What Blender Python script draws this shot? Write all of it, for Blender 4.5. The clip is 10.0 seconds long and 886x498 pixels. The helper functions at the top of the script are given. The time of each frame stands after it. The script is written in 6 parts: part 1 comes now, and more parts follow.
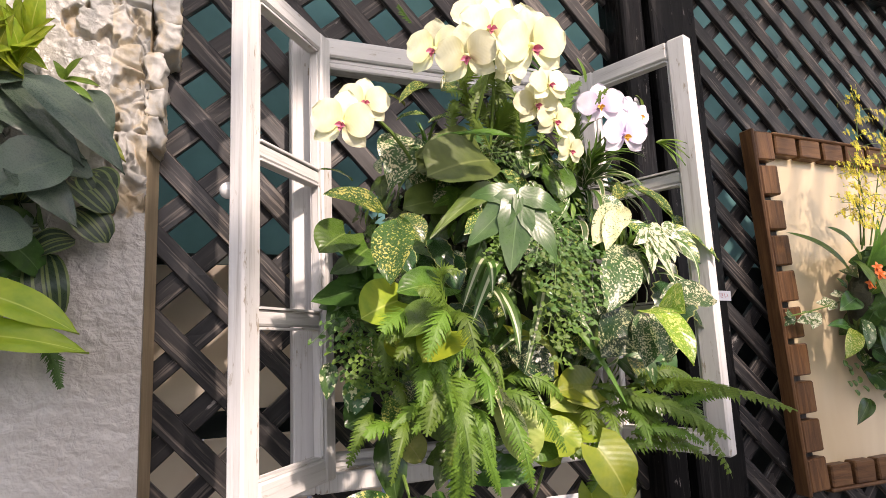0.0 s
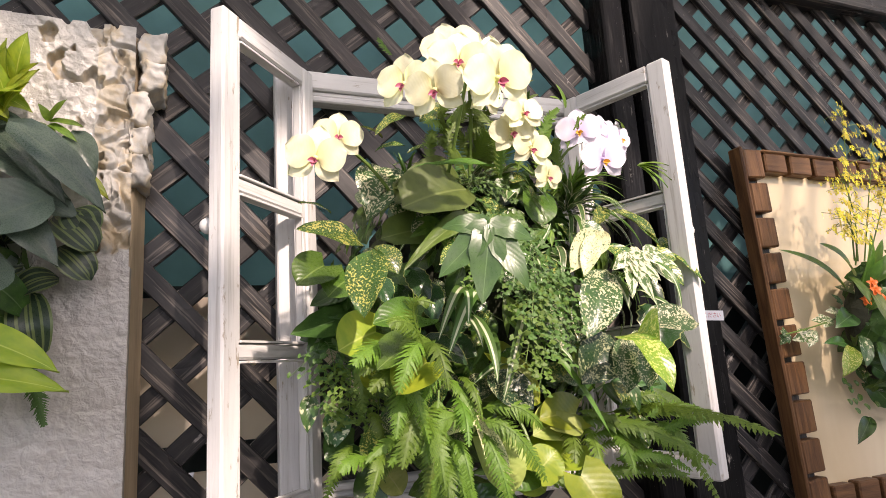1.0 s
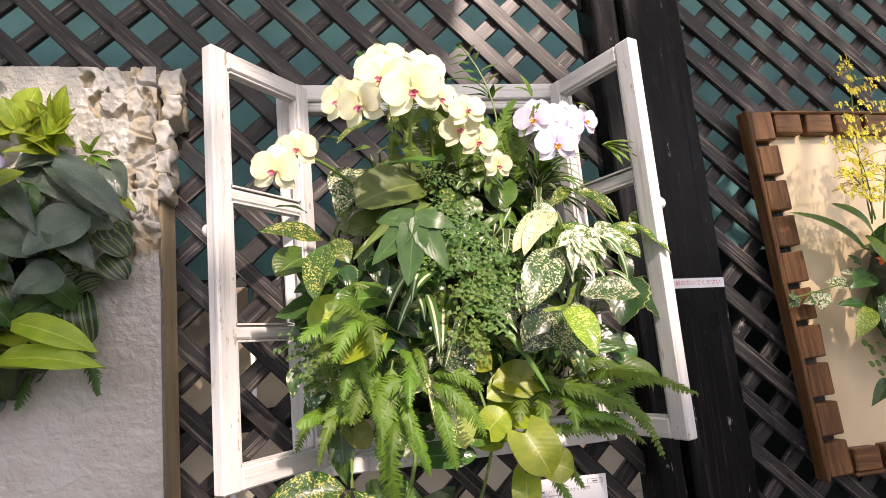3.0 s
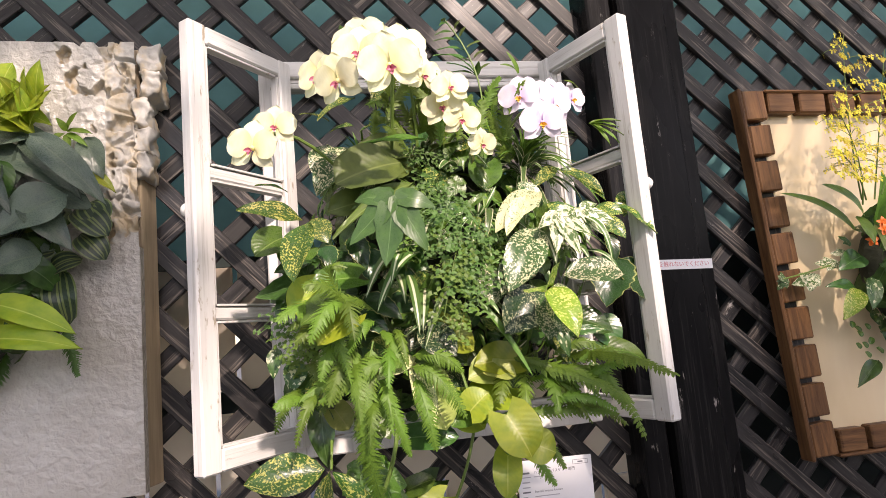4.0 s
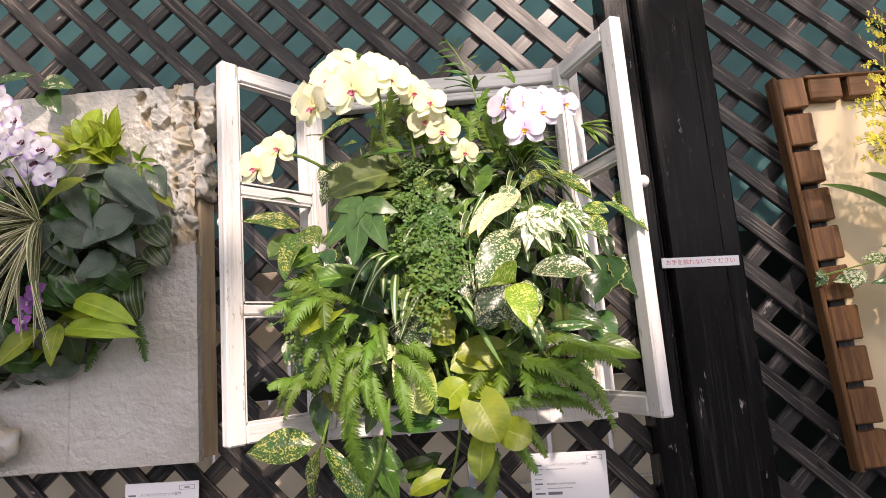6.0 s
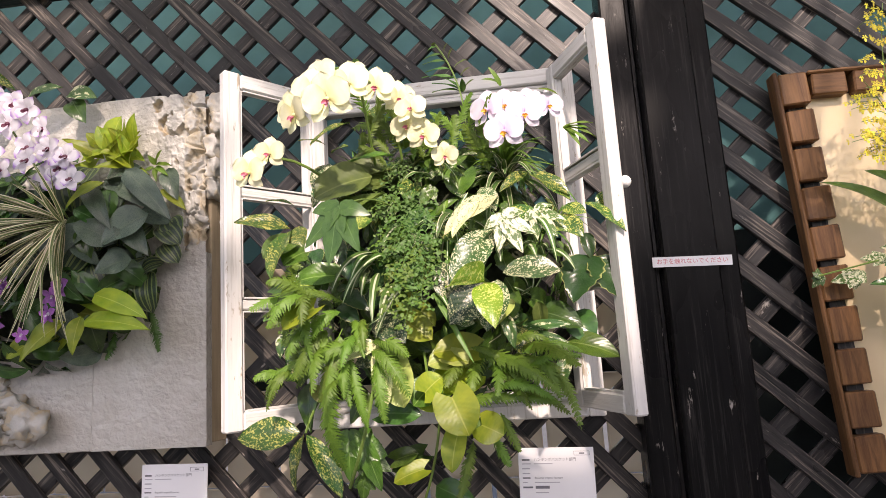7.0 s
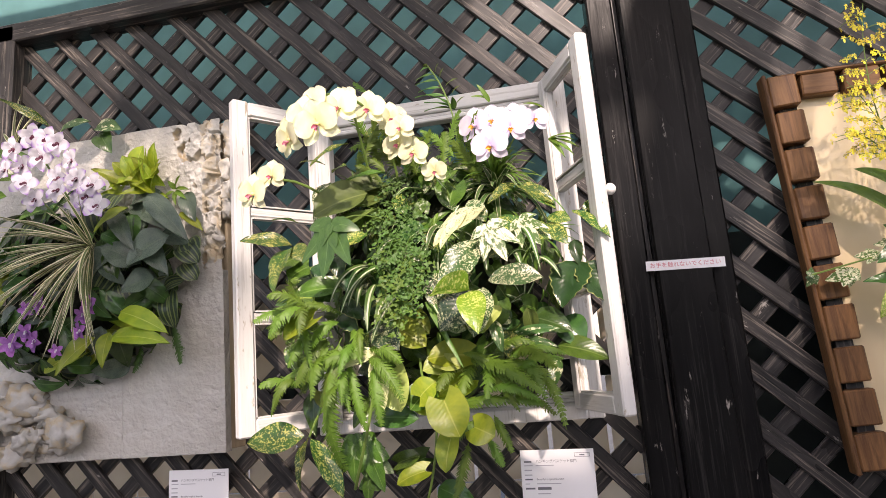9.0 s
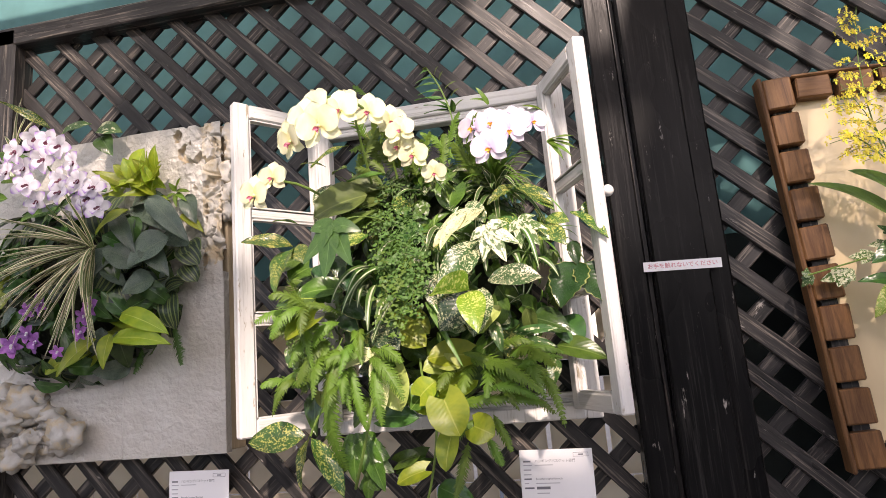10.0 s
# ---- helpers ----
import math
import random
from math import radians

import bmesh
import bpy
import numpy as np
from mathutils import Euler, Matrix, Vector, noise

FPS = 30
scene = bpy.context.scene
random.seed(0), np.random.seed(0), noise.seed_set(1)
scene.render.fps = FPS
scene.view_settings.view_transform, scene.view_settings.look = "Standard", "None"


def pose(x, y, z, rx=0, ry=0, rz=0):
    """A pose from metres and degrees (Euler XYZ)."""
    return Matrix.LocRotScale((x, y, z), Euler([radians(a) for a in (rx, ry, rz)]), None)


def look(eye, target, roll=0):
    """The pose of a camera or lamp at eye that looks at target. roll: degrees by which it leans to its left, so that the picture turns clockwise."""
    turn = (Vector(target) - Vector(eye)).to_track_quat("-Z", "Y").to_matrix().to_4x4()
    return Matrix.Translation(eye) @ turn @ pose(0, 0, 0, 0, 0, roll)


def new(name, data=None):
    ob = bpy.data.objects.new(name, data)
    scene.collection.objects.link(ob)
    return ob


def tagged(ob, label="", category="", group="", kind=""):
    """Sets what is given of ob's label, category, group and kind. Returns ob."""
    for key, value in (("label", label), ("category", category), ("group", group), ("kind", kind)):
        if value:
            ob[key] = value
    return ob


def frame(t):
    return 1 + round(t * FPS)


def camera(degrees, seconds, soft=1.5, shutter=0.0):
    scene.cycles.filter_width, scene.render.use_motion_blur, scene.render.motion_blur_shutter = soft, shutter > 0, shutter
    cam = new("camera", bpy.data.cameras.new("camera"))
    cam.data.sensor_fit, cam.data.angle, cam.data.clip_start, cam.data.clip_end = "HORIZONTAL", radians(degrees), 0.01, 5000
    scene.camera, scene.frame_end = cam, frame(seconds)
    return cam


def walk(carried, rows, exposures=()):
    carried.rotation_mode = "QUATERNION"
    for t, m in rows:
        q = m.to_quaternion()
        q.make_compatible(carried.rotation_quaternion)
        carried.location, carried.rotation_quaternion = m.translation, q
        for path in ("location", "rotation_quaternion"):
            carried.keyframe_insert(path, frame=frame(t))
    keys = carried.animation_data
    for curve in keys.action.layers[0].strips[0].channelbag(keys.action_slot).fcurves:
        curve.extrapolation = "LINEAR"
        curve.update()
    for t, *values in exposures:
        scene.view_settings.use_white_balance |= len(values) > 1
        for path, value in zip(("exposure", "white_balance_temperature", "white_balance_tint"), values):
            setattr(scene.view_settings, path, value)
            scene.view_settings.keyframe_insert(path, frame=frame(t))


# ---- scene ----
cam = camera(72.0, 10.0, soft=0.85)
PATH = [
    (0, (-0.454, -0.984, 1.438), (0.3, 0.842, 1.75), -2.5),
    (0.5, (-0.451, -0.985, 1.444), (0.314, 0.832, 1.782), -3.0),
    (1, (-0.417, -1.006, 1.448), (0.305, 0.821, 1.824), -3.7),
    (1.5, (-0.395, -1.033, 1.445), (0.271, 0.814, 1.824), -4.8),
    (2, (-0.37, -1.095, 1.431), (0.208, 0.789, 1.772), -5.0),
    (2.5, (-0.305, -1.141, 1.434), (0.159, 0.776, 1.763), -5.0),
    (3.8, (-0.197, -1.186, 1.413), (0.146, 0.763, 1.701), -5.6),
    (4, (-0.217, -1.16, 1.425), (0.172, 0.783, 1.691), -5.2),
    (4.5, (-0.227, -1.131, 1.414), (0.162, 0.807, 1.718), -5.4),
    (5, (-0.151, -1.155, 1.413), (0.125, 0.805, 1.701), -4.6),
    (5.5, (-0.065, -1.219, 1.403), (0.049, 0.756, 1.694), -4.3),
    (5.7, (-0.032, -1.236, 1.385), (0.006, 0.737, 1.714), -4.6),
    (6.8, (0.105, -1.294, 1.383), (-0.092, 0.673, 1.682), -3.5),
    (7, (0.133, -1.287, 1.381), (-0.092, 0.676, 1.696), -3.6),
    (7.5, (0.152, -1.292, 1.382), (-0.052, 0.669, 1.715), -3.7),
    (8, (0.19, -1.297, 1.375), (-0.078, 0.654, 1.721), -4.3),
    (8.5, (0.21, -1.317, 1.369), (-0.097, 0.627, 1.725), -4.8),
    (9, (0.222, -1.326, 1.368), (-0.126, 0.611, 1.724), -4.8),
    (9.5, (0.218, -1.339, 1.365), (-0.115, 0.601, 1.718), -4.8),
    (10, (0.219, -1.336, 1.361), (-0.119, 0.6, 1.729), -4.9),
]
walk(cam, [(t, look(eye, target, roll)) for t, eye, target, roll in PATH])

# ---- world, sun, exposure ----
SUN_DIR = Vector((0.18, -0.80, 0.60)).normalized()      # towards the sun
world = bpy.data.worlds.new("sky")
scene.world = world
world.use_nodes = True
wn = world.node_tree
sky = wn.nodes.new("ShaderNodeTexSky")
sky.sky_type = 'NISHITA'
sky.sun_disc = False
sky.sun_elevation = math.asin(SUN_DIR.z)
sky.sun_rotation = math.atan2(SUN_DIR.x, SUN_DIR.y)
wn.links.new(sky.outputs[0], wn.nodes["Background"].inputs[0])
wn.nodes["Background"].inputs[1].default_value = 0.15
sun_data = bpy.data.lights.new("sun", 'SUN')
sun_data.energy, sun_data.angle, sun_data.color = 3.0, radians(1.6), (1.0, 0.95, 0.87)
sun = new("sun", sun_data)
sun.matrix_world = look(SUN_DIR * 20, (0, 0, 0))
scene.view_settings.exposure = 1.0
scene.view_settings.use_white_balance = True
scene.view_settings.white_balance_temperature = 7450
scene.view_settings.white_balance_tint = 26


# ---- materials ----
def material(name):
    m = bpy.data.materials.new(name)
    m.use_nodes = True
    return m, m.node_tree, m.node_tree.nodes["Principled BSDF"]


def node(nt, kind, **values):
    n = nt.nodes.new(kind)
    for key, value in values.items():
        if key in n.inputs:
            n.inputs[key].default_value = value
    return n


def ramp(nt, source, stops):
    n = nt.nodes.new("ShaderNodeValToRGB")
    e = n.color_ramp.elements
    while len(e) < len(stops):
        e.new(0.5)
    for item, (at, colour) in zip(e, stops):
        item.position, item.color = at, (*colour, 1)
    nt.links.new(source, n.inputs[0])
    return n.outputs[0]


def mix(nt, fac, a, b, kind='MIX'):
    n = nt.nodes.new("ShaderNodeMix")
    n.data_type, n.blend_type = 'RGBA', kind
    for slot, value in ((0, fac), (6, a), (7, b)):
        if isinstance(value, (int, float)):
            n.inputs[slot].default_value = value
        elif isinstance(value, tuple):
            n.inputs[slot].default_value = (*value, 1)
        else:
            nt.links.new(value, n.inputs[slot])
    return n.outputs[2]


def maths(nt, op, a, b=0.0):
    n = nt.nodes.new("ShaderNodeMath")
    n.operation = op
    for slot, value in ((0, a), (1, b)):
        if isinstance(value, (int, float)):
            n.inputs[slot].default_value = value
        else:
            nt.links.new(value, n.inputs[slot])
    return n.outputs[0]


def coords(nt, scale=(1, 1, 1), kind="Object", shuffle=0.0):
    tc = nt.nodes.new("ShaderNodeTexCoord")
    mp = nt.nodes.new("ShaderNodeMapping")
    mp.inputs["Scale"].default_value = scale
    nt.links.new(tc.outputs[kind], mp.inputs[0])
    if shuffle:
        oi = nt.nodes.new("ShaderNodeObjectInfo")
        cx = nt.nodes.new("ShaderNodeCombineXYZ")
        for i, f in enumerate((1.0, 1.7, 2.3)):
            nt.links.new(maths(nt, 'MULTIPLY', oi.outputs["Random"], shuffle * f), cx.inputs[i])
        nt.links.new(cx.outputs[0], mp.inputs["Location"])
    return mp.outputs[0]


def noise_tex(nt, vector, scale, detail=4.0, rough=0.55, distortion=0.0):
    n = node(nt, "ShaderNodeTexNoise", Scale=scale, Detail=detail, Roughness=rough, Distortion=distortion)
    nt.links.new(vector, n.inputs["Vector"])
    return n.outputs[0]


def bump(nt, bsdf, height, strength, distance):
    b = node(nt, "ShaderNodeBump", Strength=strength, Distance=distance)
    nt.links.new(height, b.inputs["Height"])
    nt.links.new(b.outputs[0], bsdf.inputs["Normal"])


def wood(name, dark, light, rough, grain=(60, 60, 4), scuff=None, scuff_at=0.66, shuffle=7.0, shine=0.5, streak=None):
    """Sawn wood whose grain runs along local z."""
    m, nt, b = material(name)
    v = coords(nt, grain, shuffle=shuffle)
    g = noise_tex(nt, v, 1.0, 6, 0.65, 0.6)
    col = ramp(nt, g, ((0.3, dark), (0.7, light)))
    big = noise_tex(nt, coords(nt, (6, 6, 3), shuffle=shuffle), 1.0, 3)
    col = mix(nt, maths(nt, 'MULTIPLY', big, 0.7), col, tuple(c * 0.55 for c in dark))
    if scuff:
        s = noise_tex(nt, coords(nt, (55, 55, 14), shuffle=shuffle), 1.0, 7, 0.7)
        mask = ramp(nt, s, ((scuff_at, (0, 0, 0)), (scuff_at + 0.05, (1, 1, 1))))
        col = mix(nt, mask, col, scuff)
    if streak:
        s = noise_tex(nt, coords(nt, (140, 140, 5), shuffle=shuffle), 1.0, 5, 0.7)
        col = mix(nt, ramp(nt, s, ((0.54, (0, 0, 0)), (0.68, (0.8, 0.8, 0.8)))), col, streak)
    nt.links.new(col, b.inputs["Base Color"])
    b.inputs["Specular IOR Level"].default_value = shine
    r = ramp(nt, big, ((0.3, (rough - 0.12,) * 3), (0.7, (rough + 0.12,) * 3)))
    nt.links.new(r, b.inputs["Roughness"])
    bump(nt, b, g, 0.35, 0.002)
    return m


BLACK_WOOD = wood("black_stained_wood", (0.011, 0.0108, 0.0112), (0.070, 0.065, 0.063), 0.32, scuff=(0.34, 0.31, 0.28), scuff_at=0.65, shine=0.27, streak=(0.23, 0.195, 0.165))
POST_PAINT = wood("black_gloss_post_paint", (0.0045, 0.0045, 0.0048), (0.013, 0.0125, 0.0125), 0.26, scuff=(0.30, 0.28, 0.26), scuff_at=0.645, shine=0.09, streak=(0.03, 0.028, 0.027))
BLOCK_WOOD = wood("brown_oiled_wood", (0.075, 0.032, 0.014), (0.30, 0.150, 0.062), 0.45, shine=0.25, grain=(90, 90, 7))
EDGE_WOOD = wood("pale_sawn_wood", (0.30, 0.23, 0.15), (0.56, 0.44, 0.29), 0.6, grain=(80, 80, 5))
WHITE_PAINT = wood("worn_white_paint", (0.70, 0.69, 0.67), (0.84, 0.83, 0.81), 0.5, grain=(90, 90, 6), scuff=(0.34, 0.29, 0.22), scuff_at=0.615, streak=(0.40, 0.38, 0.35))


def plain(name, colour, rough, variation=0.15, scale=12.0, relief=0.0, metal=0.0, kind="Object"):
    m, nt, b = material(name)
    n = noise_tex(nt, coords(nt, kind=kind), scale, 5, 0.6)
    lo, hi = (tuple(min(1.0, c * (1 + s * variation)) for c in colour) for s in (-1, 1))
    nt.links.new(ramp(nt, n, ((0.3, lo), (0.7, hi))), b.inputs["Base Color"])
    b.inputs["Roughness"].default_value = rough
    b.inputs["Metallic"].default_value = metal
    if relief:
        bump(nt, b, noise_tex(nt, coords(nt, kind=kind), scale * 5, 6, 0.65), 0.6, relief)
    return m


CLOTH = plain("teal_shade_cloth", (0.085, 0.225, 0.225), 0.85, 0.25, 3.0, 0.0006)
DARK_CLOTH = plain("dark_green_mesh", (0.012, 0.022, 0.020), 0.8, 0.3, 6.0)
CARD = plain("white_card", (0.80, 0.80, 0.82), 0.5, 0.02, 4.0)
PINK_INK = plain("pink_ink", (0.62, 0.16, 0.19), 0.6, 0.05)
GREY_INK = plain("grey_ink", (0.16, 0.16, 0.18), 0.6, 0.05)
PALE_INK = plain("pale_grey_ink", (0.42, 0.42, 0.45), 0.6, 0.05)
KNOB = plain("white_porcelain", (0.78, 0.77, 0.74), 0.25, 0.03)
STEEL = plain("dull_steel", (0.45, 0.45, 0.47), 0.4, 0.1, 40, metal=1.0)
SOIL = plain("dark_moss", (0.018, 0.022, 0.010), 0.9, 0.4, 40, 0.004)
PALE_WALL = plain("pale_render", (0.45, 0.44, 0.42), 0.8, 0.08, 2, 0.001)
PAVING = plain("grey_paving", (0.13, 0.127, 0.12), 0.8, 0.2, 3, 0.001)
ROOFING = plain("grey_roofing", (0.35, 0.35, 0.34), 0.8, 0.1, 2)


def plaster():
    m, nt, b = material("wet_look_plaster")
    v = coords(nt)
    n1 = noise_tex(nt, v, 5.0, 5, 0.6)
    nt.links.new(ramp(nt, n1, ((0.3, (0.40, 0.38, 0.34)), (0.55, (0.50, 0.48, 0.44)), (0.75, (0.58, 0.57, 0.54)))), b.inputs["Base Color"])
    b.inputs["Roughness"].default_value = 0.20
    b.inputs["Specular IOR Level"].default_value = 0.5
    w = noise_tex(nt, coords(nt), 85.0, 3, 0.5, 0.3)
    dab = noise_tex(nt, coords(nt, (1, 1, 1.5)), 24.0, 3, 0.5, 0.5)
    bump(nt, b, maths(nt, 'ADD', w, maths(nt, 'MULTIPLY', dab, 1.4)), 0.7, 0.007)
    return m


def rockwork():
    m, nt, b = material("buff_carved_rock")
    v = coords(nt)
    n1 = noise_tex(nt, v, 16.0, 6, 0.62)
    buff = ramp(nt, n1, ((0.30, (0.36, 0.27, 0.16)), (0.5, (0.47, 0.40, 0.29)), (0.72, (0.52, 0.48, 0.40))))
    crust = ramp(nt, noise_tex(nt, v, 40.0, 5, 0.6), ((0.3, (0.36, 0.35, 0.32)), (0.7, (0.48, 0.47, 0.44))))
    where = noise_tex(nt, v, 23.0, 4, 0.6)
    nt.links.new(mix(nt, ramp(nt, where, ((0.44, (0, 0, 0)), (0.54, (1, 1, 1)))), buff, crust), b.inputs["Base Color"])
    b.inputs["Roughness"].default_value = 0.5
    bump(nt, b, noise_tex(nt, v, 90.0, 6, 0.6), 0.5, 0.003)
    return m


def stained_panel():
    m, nt, b = material("honey_stained_panel")
    n1 = noise_tex(nt, coords(nt, (3, 3, 1.2)), 2.0, 4, 0.5, 0.8)
    nt.links.new(ramp(nt, n1, ((0.3, (0.66, 0.51, 0.31)), (0.7, (0.80, 0.67, 0.46)))), b.inputs["Base Color"])
    b.inputs["Roughness"].default_value = 0.22
    bump(nt, b, noise_tex(nt, coords(nt, (320, 40, 2)), 1.0, 2), 0.12, 0.001)
    return m


PLASTER, ROCK, PANEL = plaster(), rockwork(), stained_panel()


# ---- mesh helpers ----
def add_box(bm, size, m=Matrix(), bevel=0.0):
    made = bmesh.ops.create_cube(bm, size=1.0, matrix=m @ Matrix.Diagonal((*size, 1)))
    if bevel:
        edges = list({e for v in made["verts"] for e in v.link_edges})
        bmesh.ops.bevel(bm, geom=edges, offset=bevel, segments=1, affect='EDGES', profile=0.5)


def box_between(bm, lo, hi, bevel=0.0):
    lo, hi = Vector(lo), Vector(hi)
    add_box(bm, hi - lo, Matrix.Translation((lo + hi) / 2), bevel)


def mesh_of(bm, name, mat, smooth=False):
    me = bpy.data.meshes.new(name)
    bm.to_mesh(me)
    bm.free()
    if mat:
        me.materials.append(mat)
    if smooth:
        me.polygons.foreach_set("use_smooth", [True] * len(me.polygons))
    return me


def part(name, bm, mat, parent=None, label="", m=None, smooth=False):
    ob = new(name, mesh_of(bm, name, mat, smooth) if isinstance(bm, bmesh.types.BMesh) else bm)
    if m is not None:
        ob.matrix_basis = m
    if parent:
        ob.parent = parent
    return tagged(ob, label)


def thing(name, label, category, m=None, group="", kind=""):
    ob = new(name)
    ob.empty_display_size = 0.05
    if m is not None:
        ob.matrix_basis = m
    return tagged(ob, label, category, group, kind)


def roughen(bm, amount, scale, seed=0.0):
    for v in bm.verts:
        p = v.co * scale + Vector((seed, seed * 1.3, seed * 0.7))
        v.co += Vector(noise.noise_vector(p)) * amount


def tube(points, radii, sides=6):
    """A tapered tube along points."""
    bm = bmesh.new()
    pts = [Vector(p) for p in points]
    rings = []
    for i, p in enumerate(pts):
        d = (pts[min(i + 1, len(pts) - 1)] - pts[max(i - 1, 0)]).normalized()
        a = d.orthogonal().normalized()
        b = d.cross(a)
        r = radii[i] if isinstance(radii, (list, tuple)) else radii
        rings.append([bm.verts.new(p + (a * math.cos(2 * math.pi * k / sides) + b * math.sin(2 * math.pi * k / sides)) * r) for k in range(sides)])
    for r0, r1 in zip(rings, rings[1:]):
        for k in range(sides):
            bm.faces.new((r0[k], r0[(k + 1) % sides], r1[(k + 1) % sides], r1[k]))
    bm.faces.new(rings[0][::-1])
    bm.faces.new(rings[-1])
    return bm


def arc(a, b, sag=(0, 0, 0), n=8):
    a, b, s = Vector(a), Vector(b), Vector(sag)
    return [a.lerp(b, i / n) + s * (4 * (i / n) * (1 - i / n)) for i in range(n + 1)]


# ---- ground and enclosure ----
bm = bmesh.new()
bmesh.ops.create_grid(bm, x_segments=8, y_segments=8, size=300)
tagged(part("ground", bm, PAVING), "grey paved ground under the display wall", "ground", kind="structure")

bm = bmesh.new()
box_between(bm, (-4.2, 0.50, 1.50), (5.0, 0.52, 4.0))
tagged(part("wall_north", bm, CLOTH), "teal shade cloth stretched behind the lattice", "backdrop", kind="structure")
# sheet for the added roof; spreads sunlight as soft fill
m, nt, b = material("added_roof_diffuser")
tr = nt.nodes.new("ShaderNodeBsdfTranslucent")
tr.inputs[0].default_value = (0.92, 0.92, 0.89, 1)
b.inputs["Base Color"].default_value = (0.55, 0.55, 0.52, 1)
b.inputs["Roughness"].default_value = 0.7
ms = nt.nodes.new("ShaderNodeMixShader")
ms.inputs[0].default_value = 0.78
for src, slot in ((b.outputs[0], 1), (tr.outputs[0], 2)):
    nt.links.new(src, ms.inputs[slot])
nt.links.new(ms.outputs[0], nt.nodes["Material Output"].inputs[0])
ROOF_DIFFUSER = m
m, nt, b = material("beige_translucent_sheet")
tr = nt.nodes.new("ShaderNodeBsdfTranslucent")
tone = ramp(nt, noise_tex(nt, coords(nt, shuffle=5.0), 6.0, 4), ((0.3, (0.74, 0.62, 0.50)), (0.7, (0.86, 0.76, 0.64))))
nt.links.new(tone, tr.inputs[0])
nt.links.new(tone, b.inputs["Base Color"])
b.inputs["Roughness"].default_value = 0.6
ms = nt.nodes.new("ShaderNodeMixShader")
ms.inputs[0].default_value = 0.75
for src, slot in ((b.outputs[0], 1), (tr.outputs[0], 2)):
    nt.links.new(src, ms.inputs[slot])
nt.links.new(ms.outputs[0], nt.nodes["Material Output"].inputs[0])
BEIGE_SHEET = m
# added wall behind the camera, unseen: hides low sky from glossy wood, bounces fill
bm = bmesh.new()
box_between(bm, (-7.0, -6.05, 0.0), (8.0, -6.0, 2.3))
tagged(part("fill_wall_south", bm, PALE_WALL), "unseen pale grey wall behind the camera, added to steer fill light", "wall", kind="structure")
# added roof, never in view: sheets soften the sun, openings aim sun patches
bm = bmesh.new()
for lo, hi in (((-5.0, -1.20), (5.0, -0.02)), ((-5.0, -1.65), (-0.95, -1.20)), ((-0.52, -1.65), (0.40, -1.20)), ((0.77, -1.65), (1.08, -1.20)), ((-5.0, -1.72), (1.08, -1.65)),
               ((-5.0, -2.10), (-0.66, -1.72)), ((-0.08, -1.85), (1.08, -1.72)), ((-0.08, -2.05), (-0.04, -1.85)), ((0.86, -2.05), (1.08, -1.85)), ((-0.08, -2.10), (0.03, -2.05)),
               ((-5.0, -2.35), (0.03, -2.10)), ((0.87, -2.50), (1.08, -2.05)), ((-5.0, -2.76), (0.12, -2.35)), ((0.87, -2.76), (5.0, -2.50)), ((-5.0, -2.92), (0.12, -2.76)), ((0.66, -2.92), (5.0, -2.76)), ((-5.0, -3.40), (5.0, -2.92)), ((2.2, -2.50), (5.0, -1.20))):
    box_between(bm, (*lo, 3.20), (*hi, 3.21))
# slatted openings dim the sun on the relief panel and on the block frame
for x0, x1, y0, y1, pitch, closed in ((-0.66, -0.08, -2.10, -1.72, 0.0725, 0.030), (1.08, 2.20, -2.50, -1.20, 0.0800, 0.044)):
    for k in range(round((x1 - x0) / pitch)):
        box_between(bm, (x0 + k * pitch, y0, 3.20), (x0 + k * pitch + closed, y1, 3.21))
tagged(part("ceiling", bm, ROOF_DIFFUSER), "unseen translucent roof added to shape the sunlight, with cut openings", "ceiling", kind="structure")
fence = tagged(new("board_fence"), "beige translucent sheets between dark battens low behind the lattice", "fence", kind="structure")
for x0, z0, z1 in ((-4.2, 1.304, 1.346), (-4.2, 0.70, 0.799), (-4.2, 1.591, 1.61)):
    bm = bmesh.new()
    box_between(bm, (x0, 0.117, z0), (0.45, 0.140, z1))
    part("batten", bm, DARK_CLOTH, fence, "dark green batten")
bm = bmesh.new()
box_between(bm, (0.45, 0.145, 0.0), (5.0, 0.150, 1.60))
part("mesh_backing", bm, DARK_CLOTH, fence, "dark green mesh")
bm = bmesh.new()
box_between(bm, (-4.2, 0.145, 0.0), (0.4498, 0.150, 0.72))
part("mesh_backing", bm, DARK_CLOTH, fence, "dark green mesh")
for z0, z1 in ((0.80, 1.086), (1.09, 1.303), (1.347, 1.59)):
    x, k = -2.0, 0
    while x < 0.4:
        w = 0.135 + 0.03 * math.sin(k * 2.1 + z0 * 9)
        bm = bmesh.new()
        box_between(bm, (x, 0.115, z0), (min(x + w, 0.44), 0.13, z1), 0.002)
        part("sheet", bm, BEIGE_SHEET, fence)
        x += w + 0.010
        k += 1


# ---- lattice panels ----
def slat_mesh(length, width):
    bm = bmesh.new()
    add_box(bm, (width, 0.013, length), bevel=0.0016)
    return mesh_of(bm, "slat", BLACK_WOOD)


